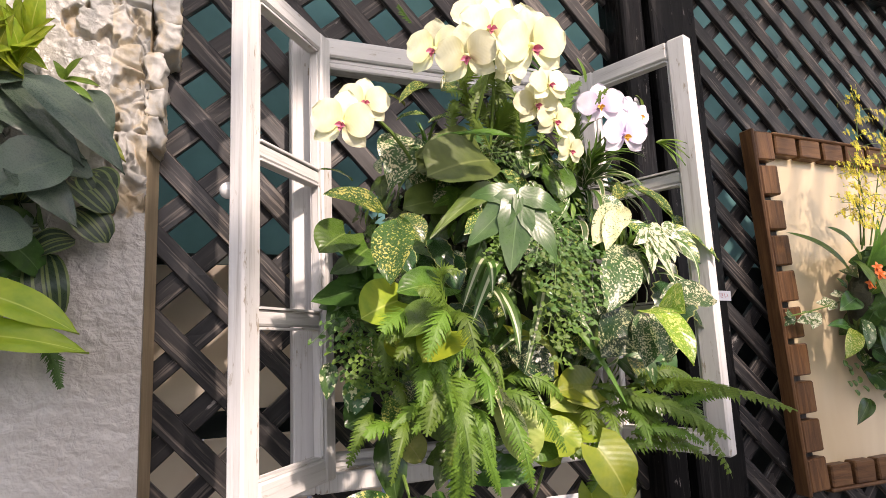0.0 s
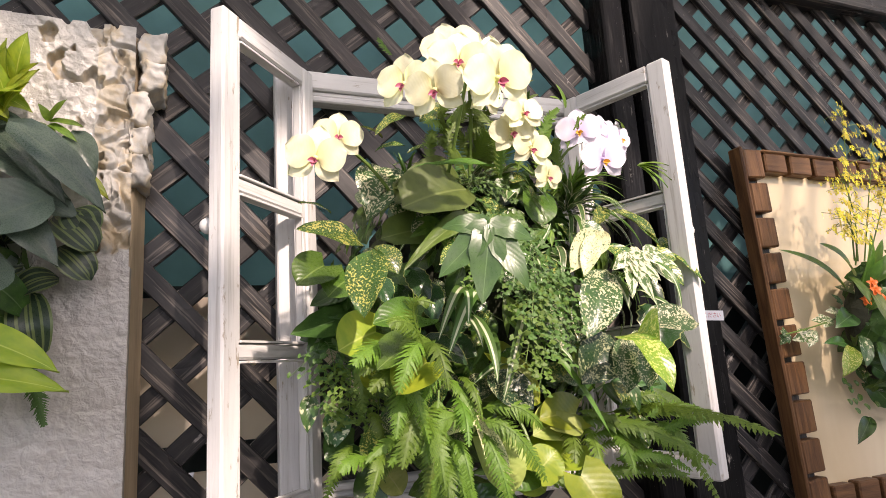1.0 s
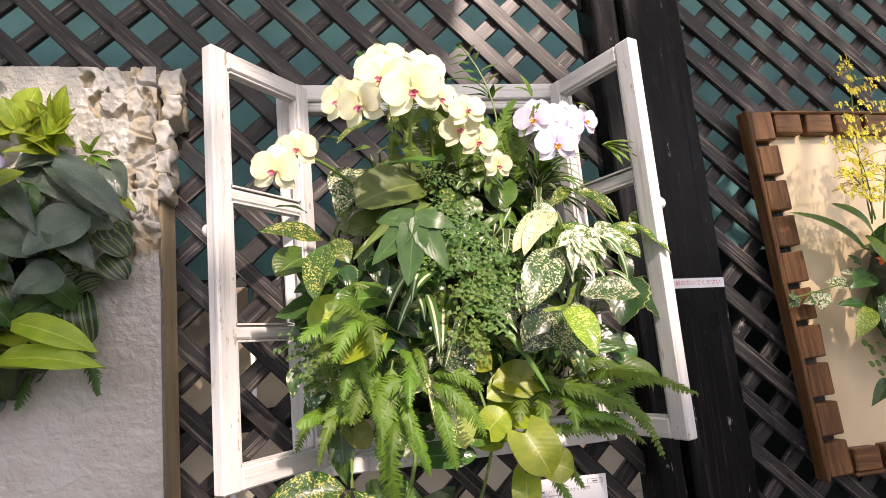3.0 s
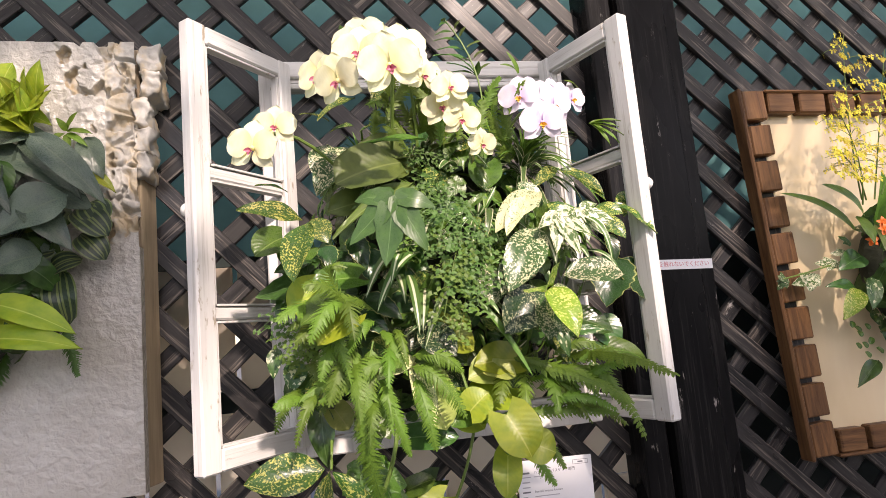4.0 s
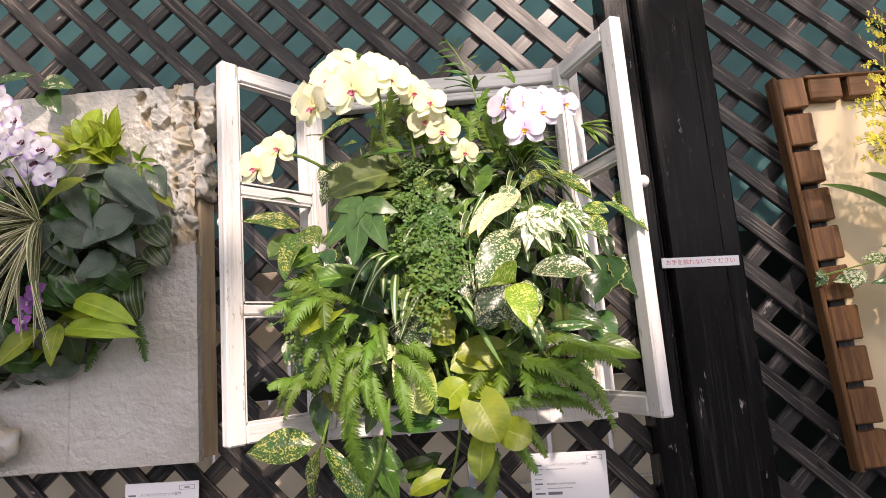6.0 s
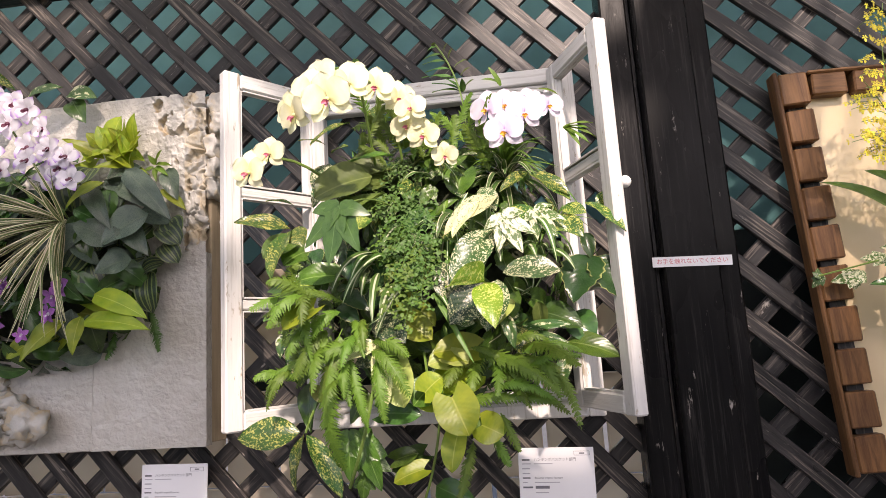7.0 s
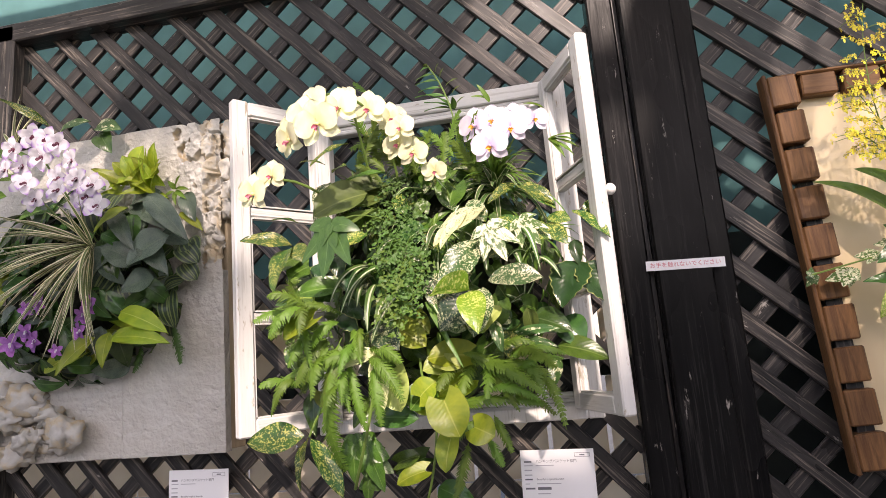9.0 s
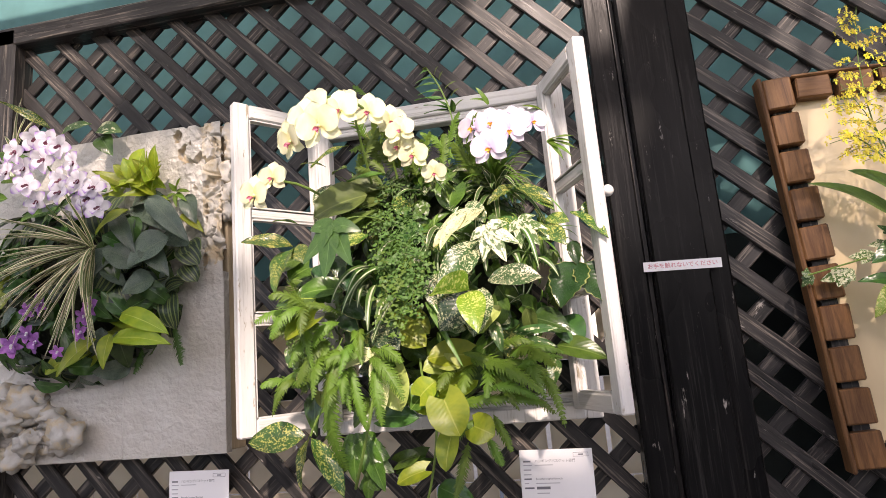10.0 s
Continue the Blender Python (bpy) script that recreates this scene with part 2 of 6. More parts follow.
def lattice_panel(x0, x1, z0, z1, front, back, label):
    """front, back: the offset and pitch of the open diagonals of the two layers."""
    p = thing("lattice_panel", label, "lattice", group="lattice panels")
    width = 0.0335
    for (offset, pitch, slope), sign, y, name in ((front, 1, 0.0065, "front_slat"), (back, -1, 0.0198, "back_slat")):
        lo = (x0 + slope * z0) if sign > 0 else (x0 - slope * z1)
        hi = (x1 + slope * z1) if sign > 0 else (x1 - slope * z0)
        k = math.floor((lo - offset) / pitch)
        while True:
            c = offset + (k + 0.5) * pitch
            k += 1
            if c < lo + 0.02:
                continue
            if c > hi - 0.02:
                break
            xa, xb = (max(x0, c - slope * z1), min(x1, c - slope * z0)) if sign > 0 else (max(x0, c + slope * z0), min(x1, c + slope * z1))
            if xb - xa < 0.03:
                continue
            xm = (xa + xb) / 2
            zm = sign * (c - xm) / slope
            length = (xb - xa) * math.hypot(1, 1 / slope) + 0.03
            turn = -sign * math.degrees(math.atan(slope)) + random.uniform(-0.35, 0.35)
            part(name, slat_mesh(length, width * random.uniform(0.96, 1.04)), None, p, m=pose(xm, y, zm, 0, turn, 0))
    for name, lo, hi in (("top_rail", (x0 - 0.055, -0.036, z1), (x1 + 0.0, 0.03, z1 + 0.055)),
                         ("bottom_rail", (x0 - 0.055, -0.036, z0 - 0.055), (x1 + 0.0, 0.03, z0))):
        bm = bmesh.new()
        size = Vector(hi) - Vector(lo)
        add_box(bm, (size.z, size.y, size.x), bevel=0.004)
        part(name, bm, BLACK_WOOD, p, m=pose(*((Vector(lo) + Vector(hi)) / 2), 0, 90, 0))
    return p


def upright(name, x0, x1, y0, y1, z0, z1, parent, label="", bevel=0.004, mat=BLACK_WOOD):
    bm = bmesh.new()
    add_box(bm, (x1 - x0, y1 - y0, z1 - z0), bevel=bevel)
    return part(name, bm, mat, parent, label, m=pose((x0 + x1) / 2, (y0 + y1) / 2, (z0 + z1) / 2))


left_panel = lattice_panel(-1.142, 0.356, 0.14, 2.312, (0.0046, 0.1145, 0.92), (-0.0121, 0.124, 1.10), "black-stained diagonal lattice panel carrying hanging plant displays")
upright("side_stile", -1.198, -1.142, -0.036, 0.03, 0.0, 2.36, left_panel)
upright("side_stile", 0.356, 0.411, -0.050, 0.03, 0.0, 3.0, left_panel, mat=POST_PAINT)
right_panel = lattice_panel(0.575, 2.10, 0.14, 2.318, (-0.0392, 0.112, 1.03), (0.0441, 0.122, 1.06), "black-stained diagonal lattice panel beside the post")
upright("side_stile", 0.531, 0.575, -0.032, 0.03, 0.0, 3.0, right_panel, mat=POST_PAINT)
upright("side_stile", 2.10, 2.155, -0.036, 0.03, 0.0, 2.38, right_panel)
post = thing("post", "tall black painted wooden post with scuffed paint", "post")
upright("shaft", 0.424, 0.530, -0.058, 0.05, 0.0, 3.19, post, mat=POST_PAINT)
upright("cover_strip", 0.4115, 0.4235, -0.020, 0.03, 0.0, 3.19, post, bevel=0.001)
far_panel = lattice_panel(-2.75, -1.255, 0.14, 2.312, (0.0046, 0.1145, 0.92), (-0.0121, 0.124, 1.10), "black-stained diagonal lattice panel at the end of the row")
upright("side_stile", -1.255, -1.200, -0.036, 0.03, 0.0, 2.36, far_panel)
upright("side_stile", -2.806, -2.75, -0.036, 0.03, 0.0, 2.36, far_panel)


# ---- white window with open casements ----
def bar(bm, lo, hi, bevel=0.0025):
    box_between(bm, lo, hi, bevel)


window = thing("window", "old white-painted wooden window hung on the lattice, both casements open", "window")
FX0, FX1, FZ0, FZ1 = -0.314, 0.290, 1.228, 1.957
FY0, FY1 = -0.034, -0.002


def frame_bar(name, length, turn, centre):
    """A moulded frame member along local z: outer board, step and inner bead."""
    bm = bmesh.new()
    h = length / 2
    step, bead = (0.043, 0.054) if name == "frame_stile" else (0.0, 0.010)
    bar(bm, (-0.027, -0.016, -h), (0.006, 0.016, h))
    bar(bm, (0.006, -0.009, -h + step), (0.016, 0.0155, h - step))
    bar(bm, (0.016, -0.0135, -h + bead), (0.027, 0.0155, h - bead))
    part(name, bm, WHITE_PAINT, window, m=pose(*centre) @ pose(0, 0, 0, 0, turn, 0))


FM = (FY0 + FY1) / 2
frame_bar("frame_stile", FZ1 - FZ0, 0, (FX0 + 0.027, FM, (FZ0 + FZ1) / 2))
frame_bar("frame_stile", FZ1 - FZ0, 180, (FX1 - 0.027, FM, (FZ0 + FZ1) / 2))
frame_bar("frame_rail", FX1 - FX0 - 0.066, 90, ((FX0 + FX1) / 2, FM, FZ1 - 0.027))
frame_bar("frame_rail", FX1 - FX0 - 0.066, -90, ((FX0 + FX1) / 2, FM, FZ0 + 0.027))
# sill block under the bottom rail
bm = bmesh.new()
bar(bm, (FX0 + 0.035, -0.048, FZ0 + 0.002), (FX1 - 0.035, -0.0342, FZ0 + 0.030))
part("frame_lip", bm, WHITE_PAINT, window)


def casement(hinge, free, side):
    """A three-light casement with no glass, from its hinge edge to its free edge on the plan."""
    h, f = Vector((*hinge, 0)), Vector((*free, 0))
    w = (f - h).length
    yaw = math.degrees(math.atan2((f - h).y, (f - h).x))
    base = pose(h.x, h.y, 1.250, 0, 0, yaw)
    height, t = 0.694, 0.024
    c = part("casement", bmesh.new(), None, window, "three-light casement standing open", m=base)

    def piece(name, lo, hi, label=""):
        bm = bmesh.new()
        size = Vector(hi) - Vector(lo)
        along_x = size.x > size.z
        add_box(bm, (size.z, size.y, size.x) if along_x else size, bevel=0.003)
        return part(name, bm, WHITE_PAINT, c, label, m=Matrix.Translation((Vector(lo) + Vector(hi)) / 2) @ pose(0, 0, 0, 0, 90 if along_x else 0, 0))

    piece("stile", (0, -t / 2, 0), (0.030, t / 2, height))
    piece("stile", (w - 0.034, -t / 2, 0), (w, t / 2, height))
    piece("rail", (0.0302, -t / 2, height - 0.032), (w - 0.0342, t / 2, height - 0.001))
    piece("rail", (0.0302, -t / 2, 0.001), (w - 0.0342, t / 2, 0.034))
    for z in (0.232, 0.452):
        piece("glazing_bar", (0.0302, -0.006, z - 0.010), (w - 0.0342, 0.006, z + 0.010))
    # stepped beads round each opening
    for z0, z1 in ((0.034, 0.221), (0.243, 0.441), (0.463, height - 0.032)):
        for x0, x1 in ((0.0302, 0.0342), (w - 0.0382, w - 0.0342)):
            piece("bead", (x0, -0.0085, z0 + 0.0005), (x1, 0.0085, z1 - 0.0005))
        for za, zb in ((z0 + 0.0005, z0 + 0.0035), (z1 - 0.0035, z1 - 0.0005)):
            piece("bead", (0.0344, -0.0083, za), (w - 0.0384, 0.0083, zb))
    bm = bmesh.new()
    bmesh.ops.create_uvsphere(bm, u_segments=14, v_segments=8, radius=0.011)
    for v in bm.verts:
        if v.co.y * side < -0.004:
            v.co.x *= 0.6
            v.co.z *= 0.6
            v.co.y *= 1.4
    part("knob", bm, KNOB, c, "round white knob", m=pose(w - 0.017, side * (t / 2 + 0.013), 0.395), smooth=True)
    for z in (0.10, 0.60):
        bm = bmesh.new()
        bmesh.ops.create_cone(bm, segments=10, radius1=0.004, radius2=0.004, depth=0.05, cap_ends=True)
        part("hinge", bm, STEEL, c, "steel butt hinge", m=pose(-0.003, side * 0.006, z))
    return c


casement((-0.262, -0.040), (-0.408, -0.211), -1)
casement((0.243, -0.046), (0.320, -0.246), 1)


# ---- cards and sign ----
def text_mesh(words, size, mat, align='LEFT'):
    cu = bpy.data.curves.new("words", 'FONT')
    cu.body, cu.size, cu.align_x, cu.align_y, cu.extrude = words, size, align, 'CENTER', 0.0001
    ob = new("words", cu)
    bpy.context.view_layer.update()
    me = bpy.data.meshes.new_from_object(ob.evaluated_get(bpy.context.evaluated_depsgraph_get()))
    bpy.data.objects.remove(ob)
    me.materials.clear()
    me.materials.append(mat)
    return me


def info_card(x, z, roll):
    """The top left corner at x, z."""
    c = thing("info_card", "white printed entry card fixed to the lattice", "card", pose(x, -0.030, z, 0, roll, 0), group="entry cards")
    bm = bmesh.new()
    box_between(bm, (0, 0, -0.105), (0.146, 0.0022, 0), 0.0004)
    part("sheet", bm, CARD, c)

    def line(name, x0, x1, zc, h, mat):
        bm = bmesh.new()
        box_between(bm, (x0, -0.0004, zc - h / 2), (x1, 0.0, zc + h / 2))
        part(name, bm, mat, c)

    part("heading", text_mesh("ハンギングバスケット部門", 0.0068, GREY_INK), None, c, m=pose(0.030, -0.0003, -0.0225, 90, 0, 0))
    line("small_print", 0.007, 0.022, -0.0225, 0.0032, GREY_INK)
    line("small_print", 0.030, 0.066, -0.0300, 0.0016, PALE_INK)
    line("small_print", 0.007, 0.024, -0.0300, 0.0016, PALE_INK)
    line("small_print", 0.007, 0.022, -0.0390, 0.0024, PALE_INK)
    line("small_print", 0.007, 0.022, -0.0480, 0.0020, PALE_INK)
    part("subtitle", text_mesh("Beautiful tropical fountain", 0.0052, GREY_INK), None, c, m=pose(0.030, -0.0003, -0.0565, 90, 0, 0))
    line("small_print", 0.007, 0.022, -0.0565, 0.0026, GREY_INK)
    line("small_print", 0.030, 0.078, -0.0650, 0.0016, PALE_INK)
    line("small_print", 0.007, 0.016, -0.0650, 0.0016, PALE_INK)
    line("name_bar", 0.031, 0.058, -0.0740, 0.0052, GREY_INK)
    line("small_print", 0.007, 0.026, -0.0740, 0.0032, GREY_INK)
    line("small_print", 0.031, 0.056, -0.0840, 0.0018, PALE_INK)
    for x0, x1, za, zb in ((0.108, 0.138, -0.0075, -0.0069), (0.108, 0.138, -0.0150, -0.0144), (0.108, 0.1086, -0.0144, -0.0075), (0.1374, 0.138, -0.0144, -0.0075)):
        bm = bmesh.new()
        box_between(bm, (x0, -0.0004, za), (x1, 0.0, zb))
        part("box_line", bm, GREY_INK, c)
    line("number_bar", 0.118, 0.128, -0.0111, 0.0024, GREY_INK)
    return c


info_card(0.112, 1.174, 1.5)
info_card(-0.680, 1.173, 1.0)
sign = thing("notice_strip", "white paper strip with pink lettering stuck across the post", "sign", pose(0.4775, -0.0605, 1.5145, 0, 2.2, 0))
bm = bmesh.new()
box_between(bm, (-0.0745, -0.0006, -0.0098), (0.0745, 0.0012, 0.0098))
part("strip", bm, CARD, sign)
part("lettering", text_mesh("お手を触れないでください", 0.0112, PINK_INK, 'CENTER'), None, sign, m=pose(0, -0.0009, 0, 90, 0, 0))


# ---- plaster relief panel ----
relief = thing("relief_panel", "grey plaster wall panel with carved rock edges, hung on the lattice", "wall panel")
for lo, hi, bevel in (((-0.7235, -0.1270, 1.2170), (-0.6350, -0.1050, 1.9500), 0.0), ((-0.6350, -0.1270, 1.2170), (-0.4820, -0.1050, 1.6000), 0.0), ((-1.205, -0.1260, 1.2170), (-0.7245, -0.1050, 1.9500), 0.002)):
    bm = bmesh.new()
    box_between(bm, lo, hi, bevel)
    part("plaster_face", bm, PLASTER, relief)
bm = bmesh.new()
add_box(bm, (0.726, 0.0392, 0.726), pose(-0.847, -0.0852, 1.584), 0.0)
for v in bm.verts:
    if v.co.x > -0.7:
        v.co.x = -0.4835 if v.co.y < -0.09 else -0.4700
bmesh.ops.bevel(bm, geom=list(bm.edges), offset=0.002, segments=1, affect='EDGES', profile=0.5)
part("core", bm, EDGE_WOOD, relief, "pale sawn wooden edge", m=Matrix())


def rock(parent, centre, size, seed):
    bm = bmesh.new()
    bmesh.ops.create_icosphere(bm, subdivisions=3, radius=0.5)
    for v in bm.verts:
        d = v.co.normalized()
        facet = noise.cell(d * 2.6 + Vector((seed, 0, seed))) * 0.14
        v.co = d * (0.44 + facet + 0.22 * noise.noise(d * 2.1 + Vector((seed, seed, 0))) + 0.10 * noise.noise(d * 6.0 + Vector((0, seed, 0))))
    bmesh.ops.scale(bm, vec=size, verts=bm.verts)
    return part("carved_rock", bm, ROCK, parent, smooth=True, m=pose(*centre, random.uniform(-20, 20), random.uniform(-25, 25), random.uniform(-20, 20)))


def carved_sheet(parent, x0, x1, z0, z1, nx, nz, seed):
    """Plaster carved back into eroded rock: pits, ledges and blocks that run out into the smooth face."""
    bm = bmesh.new()
    grid = []
    for i in range(nx + 1):
        col = []
        for j in range(nz + 1):
            x, z = x0 + (x1 - x0) * i / nx, z0 + (z1 - z0) * j / nz
            p = Vector((x, 0, z))
            u = x1 - x
            wide = 0.042 + 0.082 * max(0.0, min(1.0, (z - 1.70) / 0.16))
            inside = min(wide - u, (z - 1.612) * 0.6) + 0.022 * noise.noise(p * 24 + Vector((seed, 0, 0))) + 0.010 * noise.noise(p * 66)
            inside = min(inside, (x - x0) - 0.004, (z - z0) - 0.004)
            k = max(0.0, min(1.0, inside / 0.005))
            dist, near = noise.voronoi(Vector((x * 30 + 0.3 * noise.noise(p * 50), seed, z * 22)))
            crack = max(0.0, 1 - (dist[1] - dist[0]) / 0.14)
            block = noise.noise(near[0] * 3.7 + Vector((1.3, 0, seed)))
            edge = max(0.0, min(1.0, 1.1 - u / 0.05))
            pit = max(0.0, min(1.0, (noise.noise(Vector((x * 44, seed, z * 34)) + 0.3 * Vector(noise.noise_vector(p * 90))) - 0.13) * 7.0))
            h = 0.003 * k * noise.noise(p * 70) + 0.0012 * noise.noise(p * 150) * k
            h += k * edge * (0.002 + 0.008 * block - 0.014 * crack)
            broken = k * max(pit, edge)
            h -= k * pit * (0.017 - 0.005 * edge)
            col.append((bm.verts.new((x, -0.127 - max(-0.0195, h), z)), broken))
        grid.append(col)
    for i in range(nx):
        for j in range(nz):
            corners = (grid[i][j], grid[i + 1][j], grid[i + 1][j + 1], grid[i][j + 1])
            f = bm.faces.new([c[0] for c in corners])
            f.material_index = 0 if sum(c[1] for c in corners) > 0.7 else 1
            f.smooth = True
    me = mesh_of(bm, "carved_rock", ROCK)
    me.materials.append(PLASTER)
    return part("carved_rock", me, None, parent, "eroded plaster carved back to buff rock")


carved_sheet(relief, -0.6350, -0.4835, 1.600, 1.949, 130, 230, 3.1)
rng = random.Random(4)
edge_z = 1.715
for i, h in enumerate((0.046, 0.042, 0.052, 0.044, 0.050)):
    bm = bmesh.new()
    bmesh.ops.create_cube(bm, size=1.0)
    bmesh.ops.subdivide_edges(bm, edges=bm.edges, cuts=9, use_grid_fill=True)
    top_pair = i > 2
    bmesh.ops.scale(bm, vec=(0.030 if top_pair else 0.022, 0.058, h - 0.002), verts=bm.verts)
    roughen(bm, 0.009, 40, i * 3.1)
    roughen(bm, 0.004, 120, i)
    part("edge_stone", bm, ROCK, relief, smooth=True, m=pose(-0.462 if top_pair else -0.476, -0.094, edge_z + h / 2, 0, rng.uniform(-3, 3), 0))
    edge_z += h
for i in range(22):
    x = rng.uniform(-1.10, -0.83)
    z = rng.uniform(1.235, 1.26 + 0.11 * min(1.0, (-0.80 - x) / 0.12))
    s = rng.uniform(0.05, 0.10)
    rock(relief, (x, -0.140 + rng.uniform(-0.02, 0.01), z), (s, 0.055, s * 0.8), 90 + i * 1.3)


# ---- wooden block frame with honey panel ----
block_frame = thing("block_frame", "brown wooden block-edged picture frame with a honey-coloured panel", "plant frame", pose(0.702, -0.03, 1.100, 0, 0, 0))
bm = bmesh.new()
box_between(bm, (0.045, 0.006, 0.045), (0.80, 0.016, 0.745))
part("panel", bm, PANEL, block_frame, "honey-stained glossy panel")


def block_run(start, end, count, size, name_strip, inward=1):
    a, b = Vector(start), Vector(end)
    d = (b - a).normalized()
    ang = math.degrees(math.atan2(d.x, d.z))
    length = (b - a).length
    across = Vector((d.z, 0, -d.x)) * inward
    bm = bmesh.new()
    add_box(bm, (size * 0.15, 0.036, length), bevel=0.003)
    part(name_strip, bm, BLOCK_WOOD, block_frame, m=Matrix.Translation((a + b) / 2 - across * size * 0.425 + Vector((0, -0.003, 0))) @ pose(0, 0, 0, 0, ang, 0))
    bm = bmesh.new()
    add_box(bm, (size * 0.5, 0.012, length), bevel=0.001)
    part("backing_strip", bm, BLACK_WOOD, block_frame, m=Matrix.Translation((a + b) / 2 + across * size * 0.17 + Vector((0, 0.010, 0))) @ pose(0, 0, 0, 0, ang, 0))
    step = length / count
    for i in range(count):
        bm = bmesh.new()
        add_box(bm, (size * random.uniform(0.86, 0.90), 0.033, step - 0.0125), bevel=0.003)
        roughen(bm, 0.0014, 20, i)
        part("block", bm, BLOCK_WOOD, block_frame, m=Matrix.Translation(a + d * step * (i + 0.5) + across * size * 0.10 + Vector((0, -0.003, 0))) @ pose(0, 0, 0, 0, ang + random.uniform(-0.8, 0.8), 0))


block_run((0.046, 0, 0.0), (0.010, 0, 0.786), 10, 0.062, "side_strip")
block_run((0.045, 0, 0.757), (0.83, 0, 0.742), 10, 0.050, "top_strip")
block_run((0.082, 0, 0.026), (0.83, 0, 0.020), 10, 0.052, "bottom_strip", -1)
block_run((0.83, 0, 0.0), (0.83, 0, 0.786), 10, 0.062, "side_strip", -1)


# ---- leaf and petal materials ----
def leaf_uv(nt, su=1.0, sv=1.0, shuffle=9.0):
    return coords(nt, (su, sv, 1), kind="UV", shuffle=shuffle)


def leaf(name, base, dark, gloss=0.27, vein=None, spots=None, spot_scale=16.0, spot_at=0.55, margin=None, stripe=None, bands=None, through_light=0.28, bleed=None, bleed_at=0.51, ragged=0.22, margin_at=0.37, tip=None, veined=0.11, heart=None):
    """spots: a colour flecked over the blade; margin: a colour along the edge; stripe: a colour along the middle; bands: a colour in curved lines; bleed: a colour in broad patches."""
    m, nt, b = material(name)
    uv = nt.nodes.new("ShaderNodeUVMap")
    sep = nt.nodes.new("ShaderNodeSeparateXYZ")
    nt.links.new(uv.outputs[0], sep.inputs[0])
    across = maths(nt, 'ABSOLUTE', maths(nt, 'SUBTRACT', sep.outputs[0], 0.5))      # 0 at the midrib, 0.5 at the edge
    large = noise_tex(nt, leaf_uv(nt, 1.0, 2.0), 2.2, 3)
    col = ramp(nt, large, ((0.3, dark), (0.7, base)))
    if bands:
        wave = maths(nt, 'SINE', maths(nt, 'MULTIPLY', across, 30.0))
        col = mix(nt, ramp(nt, wave, ((0.45, (0, 0, 0)), (0.6, (1, 1, 1)))), col, bands)
    if bleed:
        s = noise_tex(nt, leaf_uv(nt, 1.4, 2.2), 2.4, 5, 0.65)
        col = mix(nt, ramp(nt, s, ((bleed_at, (0, 0, 0)), (bleed_at + 0.05, (1, 1, 1)))), col, bleed)
    if spots:
        s = noise_tex(nt, leaf_uv(nt, 1.0, 1.9), spot_scale, 2.5, 0.6)
        patch = noise_tex(nt, leaf_uv(nt, 1.0, 1.9), 3.0, 2)
        total = maths(nt, 'ADD', s, maths(nt, 'MULTIPLY', maths(nt, 'SUBTRACT', patch, 0.5), 0.45))
        col = mix(nt, ramp(nt, total, ((spot_at, (0, 0, 0)), (spot_at + 0.035, (1, 1, 1)))), col, spots)
    if heart:
        col = mix(nt, ramp(nt, sep.outputs[1], ((0.05, (1, 1, 1)), (0.40, (0, 0, 0)))), col, heart)
    if stripe:
        col = mix(nt, ramp(nt, across, ((0.10, (1, 1, 1)), (0.16, (0, 0, 0)))), col, stripe)
    if margin:
        wob = maths(nt, 'ADD', across, maths(nt, 'MULTIPLY', maths(nt, 'SUBTRACT', noise_tex(nt, leaf_uv(nt, 1, 3), 7.0, 3), 0.5), ragged))
        col = mix(nt, ramp(nt, wob, ((margin_at, (0, 0, 0)), (margin_at + 0.04, (1, 1, 1)))), col, margin)
    if tip:
        col = mix(nt, ramp(nt, sep.outputs[1], ((0.72, (0, 0, 0)), (0.98, (1, 1, 1)))), col, tip)
    if vein:
        col = mix(nt, ramp(nt, across, ((0.006, (0.8, 0.8, 0.8)), (0.03, (0, 0, 0)))), col, vein)
    oi = nt.nodes.new("ShaderNodeObjectInfo")
    hsv = nt.nodes.new("ShaderNodeHueSaturation")
    nt.links.new(maths(nt, 'ADD', 0.72, maths(nt, 'MULTIPLY', oi.outputs["Random"], 0.5)), hsv.inputs["Value"])
    nt.links.new(maths(nt, 'ADD', 0.485, maths(nt, 'MULTIPLY', oi.outputs["Random"], 0.03)), hsv.inputs["Hue"])
    nt.links.new(col, hsv.inputs["Color"])
    col = hsv.outputs[0]
    nt.links.new(col, b.inputs["Base Color"])
    fine = noise_tex(nt, leaf_uv(nt, 1, 2), 30.0, 3)
    nt.links.new(ramp(nt, fine, ((0.3, (gloss - 0.06,) * 3), (0.7, (gloss + 0.12,) * 3))), b.inputs["Roughness"])
    # side veins in gentle relief
    ang = maths(nt, 'SINE', maths(nt, 'MULTIPLY', maths(nt, 'SUBTRACT', sep.outputs[1], maths(nt, 'MULTIPLY', across, 0.7)), 55.0))
    bump(nt, b, maths(nt, 'ADD', maths(nt, 'MULTIPLY', ang, 0.5), maths(nt, 'MULTIPLY', fine, 0.8)), veined, 0.0012)
    tr = nt.nodes.new("ShaderNodeBsdfTranslucent")
    nt.links.new(col, tr.inputs[0])
    ms = nt.nodes.new("ShaderNodeMixShader")
    ms.inputs[0].default_value = through_light
    nt.links.new(b.outputs[0], ms.inputs[1])
    nt.links.new(tr.outputs[0], ms.inputs[2])
    nt.links.new(ms.outputs[0], nt.nodes["Material Output"].inputs[0])
    return m


